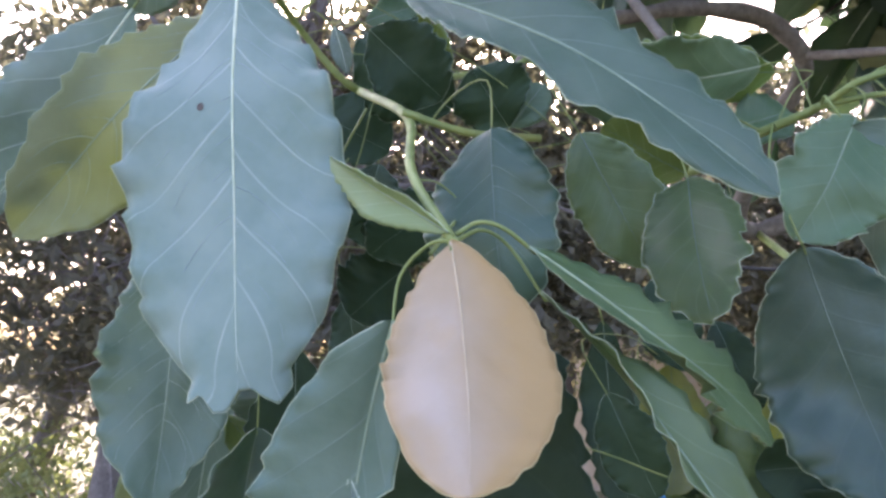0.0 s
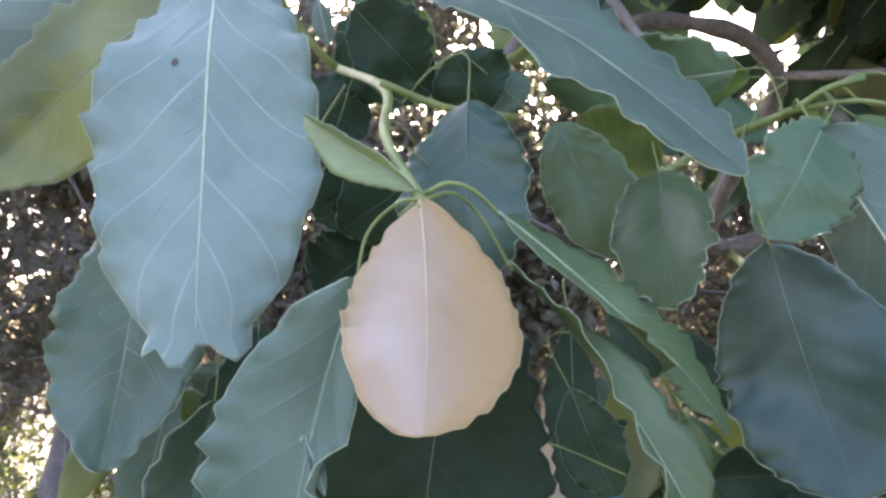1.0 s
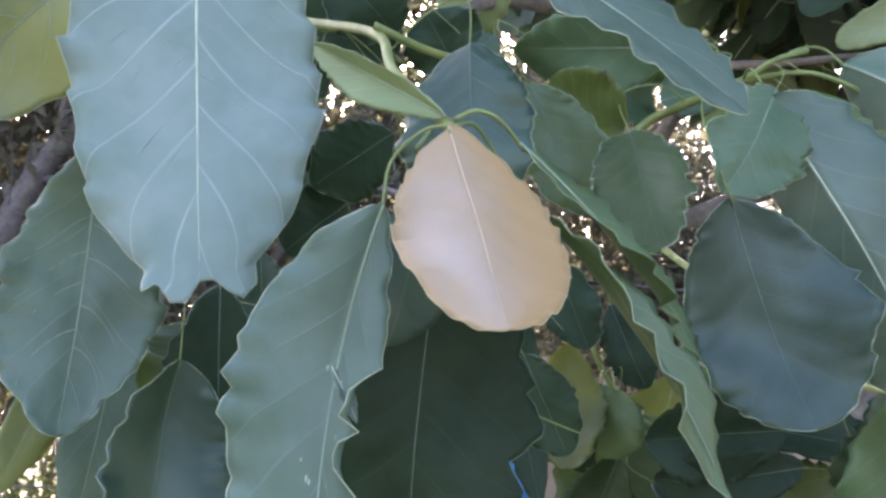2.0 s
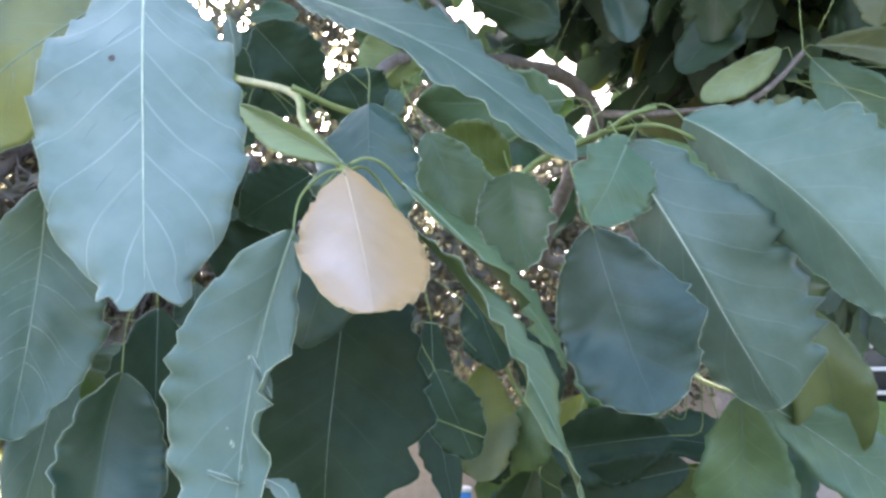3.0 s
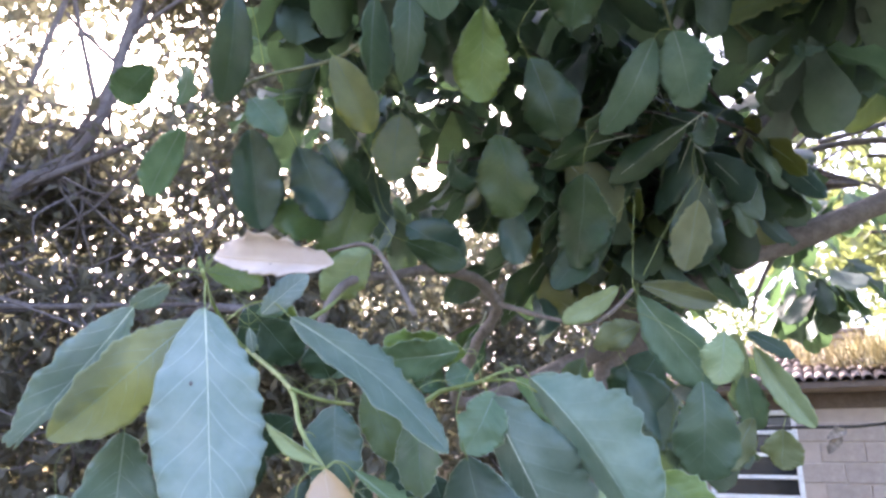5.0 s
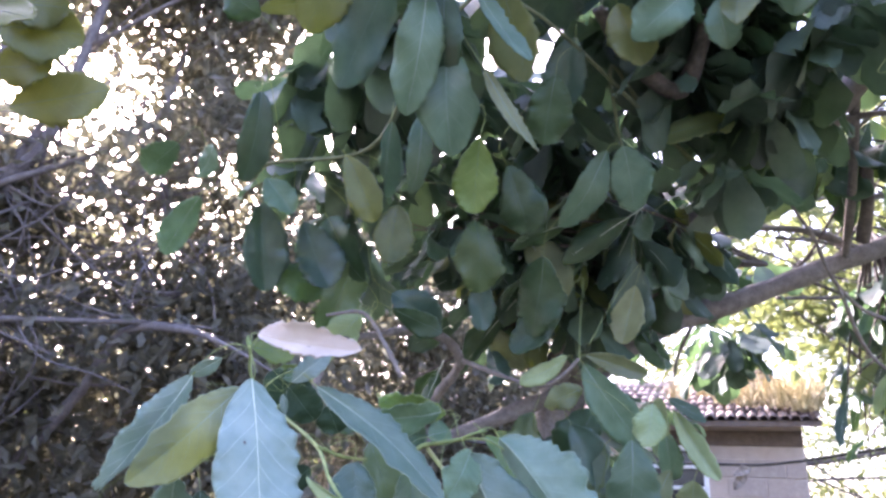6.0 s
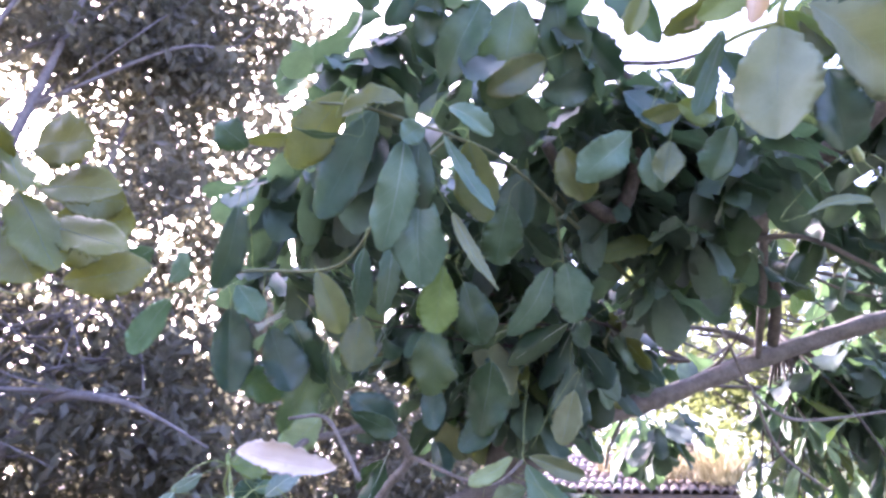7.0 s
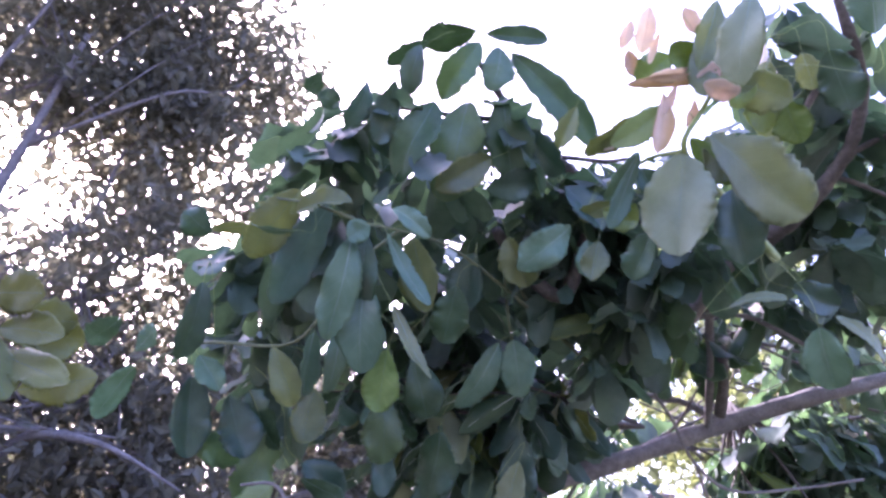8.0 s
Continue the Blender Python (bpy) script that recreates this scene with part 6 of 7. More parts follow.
twigs = branch((1.255, 0.467, 2.494), 'tangle of thin bare twigs beside the lower limb', [[(1.255, 0.467, 2.494, 0.0150), (1.311, 0.522, 2.409, 0.0151), (1.364, 0.592, 2.343, 0.0172)],
    [(1.238, 0.957, 2.715, 0.0052), (1.373, 0.934, 2.806, 0.0043), (1.559, 0.880, 2.757, 0.0021)],
    [(1.262, 0.844, 2.269, 0.0073), (1.403, 0.815, 2.364, 0.0060), (1.282, 0.580, 2.421, 0.0027)],
    [(2.033, 0.860, 2.896, 0.0093), (2.263, 0.828, 2.928, 0.0077), (2.380, 0.696, 2.778, 0.0037)],
    [(1.960, 0.430, 2.677, 0.0049), (2.288, 0.367, 2.684, 0.0040), (2.274, 0.175, 2.712, 0.0019)],
    [(1.893, 1.383, 2.576, 0.0062), (2.127, 1.235, 2.779, 0.0051), (2.031, 0.886, 2.991, 0.0024)],
    [(1.615, 0.767, 2.616, 0.0061), (1.857, 0.730, 2.648, 0.0050), (1.954, 0.570, 2.530, 0.0024)],
    [(1.965, 1.133, 2.645, 0.0071), (2.465, 1.104, 2.471, 0.0059), (2.841, 1.034, 2.450, 0.0030)],
    [(2.187, 1.110, 2.518, 0.0072), (2.303, 1.034, 2.701, 0.0059), (2.485, 0.936, 2.709, 0.0029)],
    [(1.652, 1.290, 2.765, 0.0097), (2.021, 1.141, 2.870, 0.0080), (2.244, 0.840, 2.768, 0.0037)],
    [(1.351, 0.662, 2.502, 0.0037), (1.597, 0.656, 2.484, 0.0030), (1.791, 0.640, 2.568, 0.0016)],
    [(1.770, 1.216, 2.921, 0.0075), (1.918, 1.174, 3.030, 0.0061), (2.026, 1.109, 3.173, 0.0031)],
    [(2.339, 0.646, 2.690, 0.0088), (2.687, 0.616, 2.631, 0.0073), (3.003, 0.576, 2.669, 0.0038)],
    [(2.230, 0.792, 2.843, 0.0093), (2.438, 0.768, 2.879, 0.0077), (2.663, 0.708, 2.710, 0.0038)],
    [(1.577, 0.772, 2.308, 0.0047), (1.893, 0.714, 2.315, 0.0039), (2.080, 0.598, 2.419, 0.0020)],
    [(2.450, 0.797, 2.543, 0.0091), (2.760, 0.700, 2.615, 0.0075), (2.763, 0.464, 2.597, 0.0035)],
    [(1.427, 0.920, 2.490, 0.0060), (1.642, 0.905, 2.508, 0.0050), (1.847, 0.852, 2.470, 0.0025)],
    [(2.325, 0.706, 2.593, 0.0088), (2.522, 0.524, 2.875, 0.0073), (2.522, 0.240, 2.918, 0.0034)],
    [(1.443, 0.886, 2.356, 0.0058), (1.678, 0.892, 2.329, 0.0048), (1.845, 0.844, 2.304, 0.0024)],
    [(2.136, 0.637, 2.895, 0.0067), (2.346, 0.612, 2.932, 0.0055), (2.359, 0.466, 2.759, 0.0026)],
    [(1.481, 1.211, 2.674, 0.0069), (1.628, 1.128, 2.845, 0.0057), (1.606, 0.851, 2.819, 0.0026)],
    [(1.864, 1.344, 2.484, 0.0073), (2.255, 1.231, 2.518, 0.0060), (2.585, 1.052, 2.509, 0.0030)],
    [(1.442, 0.620, 2.673, 0.0057), (1.825, 0.576, 2.609, 0.0047), (1.907, 0.388, 2.582, 0.0022)],
    [(2.341, 0.880, 2.872, 0.0061), (2.664, 0.807, 2.896, 0.0050), (2.641, 0.579, 2.897, 0.0024)],
    [(1.658, 1.233, 2.611, 0.0047), (2.029, 1.193, 2.551, 0.0038), (2.167, 0.995, 2.489, 0.0018)],
    [(2.048, 1.027, 2.472, 0.0091), (2.373, 0.884, 2.601, 0.0075), (2.553, 0.635, 2.604, 0.0036)],
    [(1.772, 1.252, 2.495, 0.0058), (2.001, 1.147, 2.639, 0.0048), (1.827, 0.793, 2.791, 0.0022)],
    [(2.117, 0.575, 2.519, 0.0051), (2.415, 0.537, 2.509, 0.0042), (2.756, 0.487, 2.354, 0.0021)],
    [(2.252, 0.837, 2.759, 0.0058), (2.608, 0.686, 2.876, 0.0048), (2.699, 0.431, 3.066, 0.0023)],
    [(1.384, 0.554, 2.598, 0.0072), (1.623, 0.531, 2.611, 0.0060), (1.791, 0.451, 2.580, 0.0030)],
    [(1.640, 1.457, 2.636, 0.0099), (1.948, 1.437, 2.592, 0.0082), (2.104, 1.365, 2.709, 0.0042)],
    [(1.640, 1.354, 2.676, 0.0049), (1.842, 1.260, 2.824, 0.0040), (2.010, 1.108, 2.914, 0.0020)],
    [(2.239, 0.685, 2.938, 0.0069), (2.537, 0.603, 2.995, 0.0057), (2.558, 0.409, 3.059, 0.0027)],
    [(1.875, 0.861, 2.485, 0.0053), (2.114, 0.759, 2.617, 0.0044), (1.968, 0.460, 2.726, 0.0020)],
    [(1.556, 0.770, 2.674, 0.0061), (1.789, 0.762, 2.668, 0.0050), (1.970, 0.689, 2.563, 0.0025)]], DARK_BARK, knobs=0.1, name='twig_tangle')
vine = branch((0.798, 0.299, 2.397), 'thin bare hanging vine', [[(0.798, 0.299, 2.397, 0.0034), (0.880, 0.389, 2.281, 0.0035), (0.991, 0.434, 2.219, 0.0041), (1.110, 0.486, 2.139, 0.0042), (1.261, 0.502, 2.092, 0.0044), (1.464, 0.449, 2.123, 0.0039), (1.616, 0.354, 2.158, 0.0039)],
    [(1.110, 0.486, 2.139, 0.0042), (1.257, 0.549, 2.016, 0.0044), (1.448, 0.563, 1.940, 0.0030)]], BARK, knobs=0.12, name='hanging_vine', category='vine')
CROWN = [((0.605, 0.968, 2.518), (0.5, 0.35, 0.38), 320),
         ((0.493, 0.502, 2.580), (0.45, 0.3, 0.18), 120),
         ((1.197, 0.118, 2.965), (0.42, 0.35, 0.26), 140),
         ((1.605, -0.143, 2.954), (0.4, 0.4, 0.28), 90),
         ((0.363, 0.680, 2.762), (0.5, 0.35, 0.22), 31),
         ((1.451, 0.127, 2.662), (0.2, 0.2, 0.12), 75),
         ((0.696, 0.373, 2.387), (0.25, 0.15, 0.15), 75),
         ((0.834, 0.161, 2.572), (0.25, 0.15, 0.15), 68),
         ((0.877, 1.089, 2.426), (0.22, 0.2, 0.25), 150),
         ((0.576, 0.331, 2.635), (0.2, 0.13, 0.1), 57),
         ((0.553, 0.291, 2.598), (0.2, 0.12, 0.09), 75),
         ((0.028, 0.754, 2.366), (0.14, 0.15, 0.2), 45),
         ((0.142, 0.884, 2.501), (0.3, 0.35, 0.35), 125),
         ((1.083, 0.619, 2.785), (0.2, 0.25, 0.14), 42),
         ((0.823, 0.990, 2.023), (0.35, 0.3, 0.25), 75),
         ((0.780, 0.969, 2.432), (0.5, 0.3, 0.3), 60),
         ((1.760, 0.301, 2.953), (0.3, 0.3, 0.12), 50),
         ((0.204, 0.161, 2.605), (0.16, 0.1, 0.13), 28),
         ((0.787, -0.232, 2.820), (0.22, 0.2, 0.14), 56),
         ((1.074, -0.113, 2.719), (0.25, 0.25, 0.2), 75),
         ((1.850, 0.656, 2.353), (0.38, 0.25, 0.14), 300),
         ((2.129, 0.657, 2.729), (0.32, 0.25, 0.1), 100),
         ((0.056, 0.268, 2.612), (0.12, 0.1, 0.1), 20),
         ((-0.012, 0.416, 2.485), (0.14, 0.12, 0.12), 42),
         ((-0.065, 0.529, 2.428), (0.12, 0.12, 0.1), 28),
         ((0.557, 0.217, 2.593), (0.2, 0.15, 0.09), 42),
         ((1.497, 1.266, 2.260), (0.18, 0.16, 0.14), 42),
         ((1.592, 1.304, 2.567), (0.2, 0.18, 0.14), 35)]
FILL_A = Vector((0.437, 0.774, 2.312))
FILL_B = Vector((1.768, 0.879, 2.208))
FILL_C = Vector((0.484, 0.951, 2.371))
FILL_D = Vector((1.295, 0.354, 2.641))

# ---- the rest of the large-leaved tree ----
def pool(kind_seed, L, W, skin):
    v, f, idx, uv = blade_data(blade_surface(L, W, 0.04, 0.18, 0.11, kind_seed, 1.15 + 0.12 * (kind_seed % 3), 0.58, 0.0, 0.06, 0.3 * (kind_seed % 3 - 1)), 24, 8)
    r = 0.006 * L
    tv, tf = tube_data([(-0.22 * L, 0, -0.03 * L, r * 1.4), (0, 0, 0.0003, r), (0.3 * L, 0, 0.034 * L, r * 0.8), (0.6 * L, 0, 0.038 * L, r * 0.5), (0.85 * L, 0, 0.02 * L, r * 0.25)], 2, 5)
    o = len(v)
    f = f + [tuple(i + o for i in q) for q in tf]
    return mesh_of("leaf", v + [tuple(q) for q in tv], f, [*SKINS[skin], RIB], idx + [2] * len(tf), uv + [(0.3, 0.5)] * len(tv))


POOL = [pool(k, 0.125 + 0.012 * (k % 4), 0.054 + 0.006 * (k % 3), ("mature", "gloss", "olive", "mature", "gloss", "mature", "gloss", "mature")[k]) for k in range(8)]
POOL_YOUNG = [pool(20 + k, 0.12 + 0.01 * k, 0.055, "young") for k in range(3)]


def bushy(at, centre, radii, twigs, per, label, seed, young=0.15, droop=0.75, scale=1.0, narrow=1.0):
    """A leafy branch: twigs from its foot into a space round centre, with whorls of hanging leaves at their ends."""
    rng = random.Random(seed)
    br = thing("leafy_branch", at, label, "branch", "branches of the large-leaved tree")
    a = Vector(at)
    for _ in range(twigs):
        while True:
            q = Vector([rng.uniform(-1, 1) for _ in range(3)])
            if 0.25 < q.length < 1:
                break
        end = Vector(centre) + Vector(q[k] * radii[k] for k in range(3))
        mid = a.lerp(end, 0.5) + Vector([rng.uniform(-1, 1) * 0.08 for _ in range(3)])
        pts = [(0, 0, 0, 0.006), (*(mid - a), 0.0045), (*(end - a), 0.002)]
        part("twig", tube("twig", pts, DARK_BARK, 4, 5), br)
        side = rng.uniform(0, 6.28)
        for k in range(per):
            s = rng.uniform(0.55, 1.0)
            foot = Vector(spline(pts, 4)[min(8, int(s * 8))][:3])
            an = side + 2.4 * k
            d = Vector((math.cos(an), math.sin(an), -droop * rng.uniform(0.6, 2.2))).normalized()
            n = Vector((rng.uniform(-1.2, 1.2), -0.7 + rng.uniform(-0.6, 0.8), rng.uniform(-0.9, 0.6)))
            sc = scale * rng.uniform(0.85, 1.4)
            me = rng.choice(POOL_YOUNG if rng.random() < young else POOL)
            base = foot + d * 0.03 * sc
            part("leaf", me, br, leaf_pose(base, base + d, n * rng.choice((1, -1))) @ Matrix.Diagonal((sc, sc * narrow, sc, 1)))
    return br


bushy((1.02, 0.78, 2.30), FILL_A, (0.36, 0.30, 0.32), 18, 6, "dense dark leafy heart of the crown", 1, 0.08)
bushy((1.02, 0.78, 2.30), FILL_A + Vector((-0.08, 0.35, -0.1)), (0.45, 0.25, 0.38), 14, 5, "dark leaves behind the crown's heart", 2, 0.08)
bushy((1.30, 0.85, 2.35), FILL_C, (0.55, 0.35, 0.25), 7, 6, "leafy branch overhead, dark against the light", 3, 0.12)
bushy((1.55, 0.70, 2.45), FILL_B + Vector((0.15, -0.1, -0.25)), (0.50, 0.40, 0.25), 20, 5, "narrow leaves hanging under the limb, some lit yellow-green", 4, 0.35, 1.0, 0.9, 0.6)
bushy((1.30, 0.60, 2.55), FILL_D, (0.40, 0.30, 0.18), 8, 5, "leafy side branch by the fork", 5, 0.3)


# ---- the dense crown behind ----
def crown_mesh(name, spaces, size, mat, seed):
    """Whorls of drooping leaves, each a small folded grid, filling the given ellipsoids, as one mesh."""
    r = np.random.RandomState(seed)
    cs = []
    per = 7
    for c, rad, n in spaces:
        n = max(1, round(n / per))
        q = r.normal(size=(n, 3))
        q = q / np.linalg.norm(q, axis=1)[:, None] * r.uniform(0.15, 1, (n, 1)) ** 0.45
        cs.append(np.array(c) + q * np.array(rad))
    hub = np.concatenate(cs)
    c = np.repeat(hub, per, axis=0)
    n = len(c)
    turn = np.tile(np.arange(per) * 2.4, len(hub)) + np.repeat(r.uniform(0, 6.28, len(hub)), per) + r.normal(size=n) * 0.3
    fall = -np.tan(np.repeat(r.uniform(0.9, 1.3, len(hub)), per) + r.uniform(-0.6, 0.18, n))
    d = np.stack([np.cos(turn), np.sin(turn), fall], axis=1)
    d /= np.linalg.norm(d, axis=1)[:, None]
    w = np.stack([-np.sin(turn), np.cos(turn), r.normal(size=n) * 0.45], axis=1)
    w -= d * np.sum(w * d, axis=1)[:, None]
    w /= np.linalg.norm(w, axis=1)[:, None]
    up = np.cross(d, w)
    c = c + d * size * 0.16 + r.normal(size=(n, 3)) * size * 0.06
    L = size * r.uniform(0.5, 1.15, (n, 1))
    bow = r.uniform(-0.05, 0.12, (n, 1))
    us = np.array([0, 0.12, 0.3, 0.5, 0.72, 0.91, 1.0])
    hw = np.array([0.012, 0.07, 0.15, 0.205, 0.235, 0.185, 0.06])
    pts, uv = [], []
    for u, h in zip(us, hw):
        for v in (-1, -0.5, 0, 0.5, 1):
            rip = r.uniform(-0.075, 0.075, (n, 1)) * abs(v)
            pts.append(c + d * L * u + w * L * h * v * (1 + rip * 3) + up * L * (bow * 4 * u * (1 - u) + 0.16 * h * abs(v) + rip))
            uv.append((u, 0.5 + 0.5 * v))
    k, uv = len(pts), np.array(uv, dtype=np.float32)
    pts = np.stack(pts, axis=1).reshape(-1, 3)
    cell = np.array([(i * 5 + j, i * 5 + j + 1, i * 5 + j + 6, i * 5 + j + 5) for i in range(6) for j in range(4)])
    quads = ((np.arange(n) * k)[:, None, None] + cell[None]).reshape(-1, 4)
    me = bpy.data.meshes.new(name)
    me.from_pydata(pts.tolist(), [], quads.tolist())
    me.materials.append(mat)
    me.uv_layers.new(name="UVMap").data.foreach_set("uv", uv[(quads % k).ravel()].ravel())
    me.polygons.foreach_set("use_smooth", [True] * len(quads))
    me.update()
    return me


crown = tagged(new("crown_foliage", crown_mesh("crown_foliage", CROWN, 0.165, CROWN_LEAF, 3)), "dense dark green hanging leaves of the large-leaved tree's crown", "foliage", kind="stuff")


# ---- trees farther off ----
def cloud(name, centres, spread, per, size, mat, seed, slim=0.5):
    """Many small bent leaves round the given clump centres, as one mesh."""
    r = np.random.RandomState(seed)
    c = np.repeat(np.array(centres), per, axis=0)
    n = len(c)
    c = c + r.normal(size=(n, 3)) * np.array(spread)
    d = r.normal(size=(n, 3)) + np.array((0, 0, -0.5))
    d /= np.linalg.norm(d, axis=1)[:, None]
    w = np.cross(d, r.normal(size=(n, 3)))
    w /= np.linalg.norm(w, axis=1)[:, None]
    up = np.cross(d, w)
    L = size * r.uniform(0.6, 1.3, (n, 1))
    pts = np.stack([c, c + d * L * 0.45 + w * L * slim * 0.5 + up * L * 0.08, c + d * L * 0.5 - up * L * 0.05, c + d * L * 0.45 - w * L * slim * 0.5 + up * L * 0.08, c + d * L], axis=1).reshape(-1, 3)
    o = (np.arange(n) * 5)[:, None]
    quads = np.concatenate([o + np.array([0, 1, 4, 2]), o + np.array([0, 2, 4, 3])], axis=0)
    me = bpy.data.meshes.new(name)
    me.from_pydata(pts.tolist(), [], quads.tolist())
    me.materials.append(mat)
    lay = me.uv_layers.new(name="UVMap")
    one = np.array([[0, .5], [.45, 1], [1, .5], [.5, .5]] * n + [[0, .5], [.5, .5], [1, .5], [.45, 0]] * n, dtype=np.float32)
    lay.data.foreach_set("uv", one.ravel())
    me.update()
    return me


def far_tree(foot, trunk, crowns, limbs, clumps, per, size, mat, label, seed, spread=0.2, low=-1.0, gaps=(), tangle=(), arms=()):
    """trunk: points with radii; crowns: (centre, radii); limbs run from the trunk's upper part to clumps of leaves."""
    rng = random.Random(seed)
    tr = thing("tree", foot, label, "tree")
    f = Vector(foot)
    loc = [(x - f.x, y - f.y, z - f.z, r) for x, y, z, r in trunk]
    part("trunk", tube("trunk", loc, FAR_BARK, 6, 9, 0.12, seed), tr)
    line = spline(loc, 8)
    cents = []
    for _ in range(clumps):
        c, rad = crowns[rng.randrange(len(crowns))]
        while True:
            q = Vector([rng.uniform(-1, 1) for _ in range(3)])
            if q.length < 1 and q.z > low:
                break
        e = Vector(c) - f + Vector(q[k] * rad[k] for k in range(3))
        if all((e + f - Vector(g)).length > w for g, w in gaps):
            cents.append(e)
    held = []
    for k, arm in enumerate(arms):
        part("limb", tube("limb", [(x - f.x, y - f.y, z - f.z, r) for x, y, z, r in arm], FAR_BARK, 6, 8, 0.12, k), tr)
    for k in range(limbs):
        e = cents[rng.randrange(len(cents))]
        s = line[rng.randrange(len(line) // 3, len(line))]
        a = Vector(s[:3])
        th = s[3] * rng.choice((0.5, 0.22, 0.22, 0.15))
        pts = [(*a, th), (*(a.lerp(e, 0.35) + Vector([rng.uniform(-.3, .3) for _ in range(3)])), th * 0.6 + 0.002), (*(a.lerp(e, 0.7) + Vector([rng.uniform(-.3, .3) for _ in range(3)])), th * 0.35 + 0.002), (*e, 0.003)]
        part("limb", tube("limb", pts, FAR_BARK, 5, 6, 0.1, k), tr)
        held += [Vector(q[:3]) for q in spline(pts, 5)]
    held += [Vector(q[:3]) for q in line]
    starts = []
    for where, reach, count in tangle:
        close = [q for q in held if (q - Vector(where) + f).length < reach]
        starts += [rng.choice(close) for _ in range(count)] if close else []
    for k, a in enumerate(starts):
        rr = rng.uniform(0.004, 0.011)
        way = Vector((rng.uniform(-1, 1), rng.uniform(-0.4, 0.4), rng.uniform(-0.7, 0.9))).normalized() * rng.uniform(0.5, 1.3)
        jog = [Vector([rng.uniform(-.12, .12) for _ in range(3)]) for _ in range(2)]
        pts = [(*a, rr), (*(a + way * 0.35 + jog[0]), rr * 0.8), (*(a + way * 0.7 + jog[1]), rr * 0.55), (*(a + way), 0.002)]
        part("twig", tube("twig", pts, FAR_BARK, 4, 5, 0.1, k), tr)
    part("crown", cloud("crown", [tuple(c) for c in cents], (spread, spread, spread * 0.8), per, size, mat, seed), tr)["kind"] = "stuff"
    return tr


far_tree((-2.72, 4.24, -0.05), [(-2.72, 4.24, -0.05, 0.14), (-2.62, 4.24, 0.25, 0.11), (-2.44, 4.00, 1.75, 0.085), (-2.14, 3.95, 2.62, 0.065), (-1.74, 3.95, 3.22, 0.052), (-1.38, 3.97, 3.63, 0.042), (-1.28, 3.93, 4.47, 0.034), (-1.20, 3.85, 5.56, 0.02)],
         [((-1.2, 4.6, 6.9), (2.2, 1.1, 1.6)), ((-1.6, 4.6, 6.3), (2.0, 1.0, 1.6)), ((-0.5, 4.7, 6.2), (1.2, 0.9, 1.3)), ((-0.4, 4.8, 5.0), (1.2, 0.8, 1.4)), ((-1.6, 4.7, 4.5), (1.6, 0.9, 1.5)), ((-0.9, 4.7, 3.9), (1.2, 0.9, 0.9)), ((-2.6, 4.5, 4.0), (1.6, 1.0, 1.5)), ((-3.0, 4.4, 2.6), (1.6, 1.0, 1.4)), ((-2.6, 4.6, 2.5), (1.9, 1.0, 1.4)), ((-0.6, 4.9, 2.3), (1.5, 0.9, 1.1)), ((0.3, 5.0, 3.3), (0.9, 0.8, 1.4))],
         55, 960, 62, 0.118, SMALL_LEAF, "dense small-leaved tree, dark against the bright sky", 11, 0.17,
         gaps=(((-2.05, 4.50, 4.70), 0.60), ((-1.49, 4.10, 4.04), 0.42), ((-1.03, 4.10, 4.00), 0.38), ((-1.67, 4.65, 4.36), 0.42), ((-1.16, 4.65, 4.31), 0.38), ((-1.85, 5.20, 4.69), 0.42), ((-1.28, 5.20, 4.63), 0.38), ((-1.59, 4.50, 4.54), 0.40), ((-1.13, 4.50, 4.67), 0.45), ((-0.63, 4.50, 4.62), 0.38), ((-0.05, 4.50, 4.88), 0.35), ((0.35, 4.50, 4.43), 0.25), ((-1.20, 4.60, 6.25), 0.30), ((-0.40, 4.60, 5.83), 0.30), ((-0.69, 4.60, 5.29), 0.30), ((-0.12, 4.60, 6.72), 0.30), ((-1.29, 4.60, 5.64), 0.30), ((-1.70, 4.45, 4.20), 0.50), ((-0.72, 4.50, 4.30), 0.50), ((-0.63, 4.53, 3.41), 0.45), ((-1.25, 4.45, 3.85), 0.42), ((0.02, 4.50, 3.98), 0.50), ((-0.24, 4.45, 3.60), 0.35), ((-1.16, 4.50, 3.09), 0.26), ((-0.50, 4.50, 3.09), 0.24), ((-1.19, 4.50, 2.41), 0.26), ((-0.04, 4.50, 2.70), 0.22), ((-0.73, 4.50, 2.63), 0.18)), tangle=(((-0.43, 4.50, 2.57), 1.5, 190), ((-2.86, 4.13, 1.08), 1.3, 90)),
         arms=(((-1.44, 5.05, 1.39, 0.05), (-1.10, 4.67, 1.86, 0.04), (-0.83, 4.35, 2.25, 0.034), (-0.64, 4.10, 2.60, 0.03), (-0.31, 3.93, 2.63, 0.026), (-0.02, 3.84, 2.55, 0.016), (0.31, 3.78, 2.40, 0.008)),))
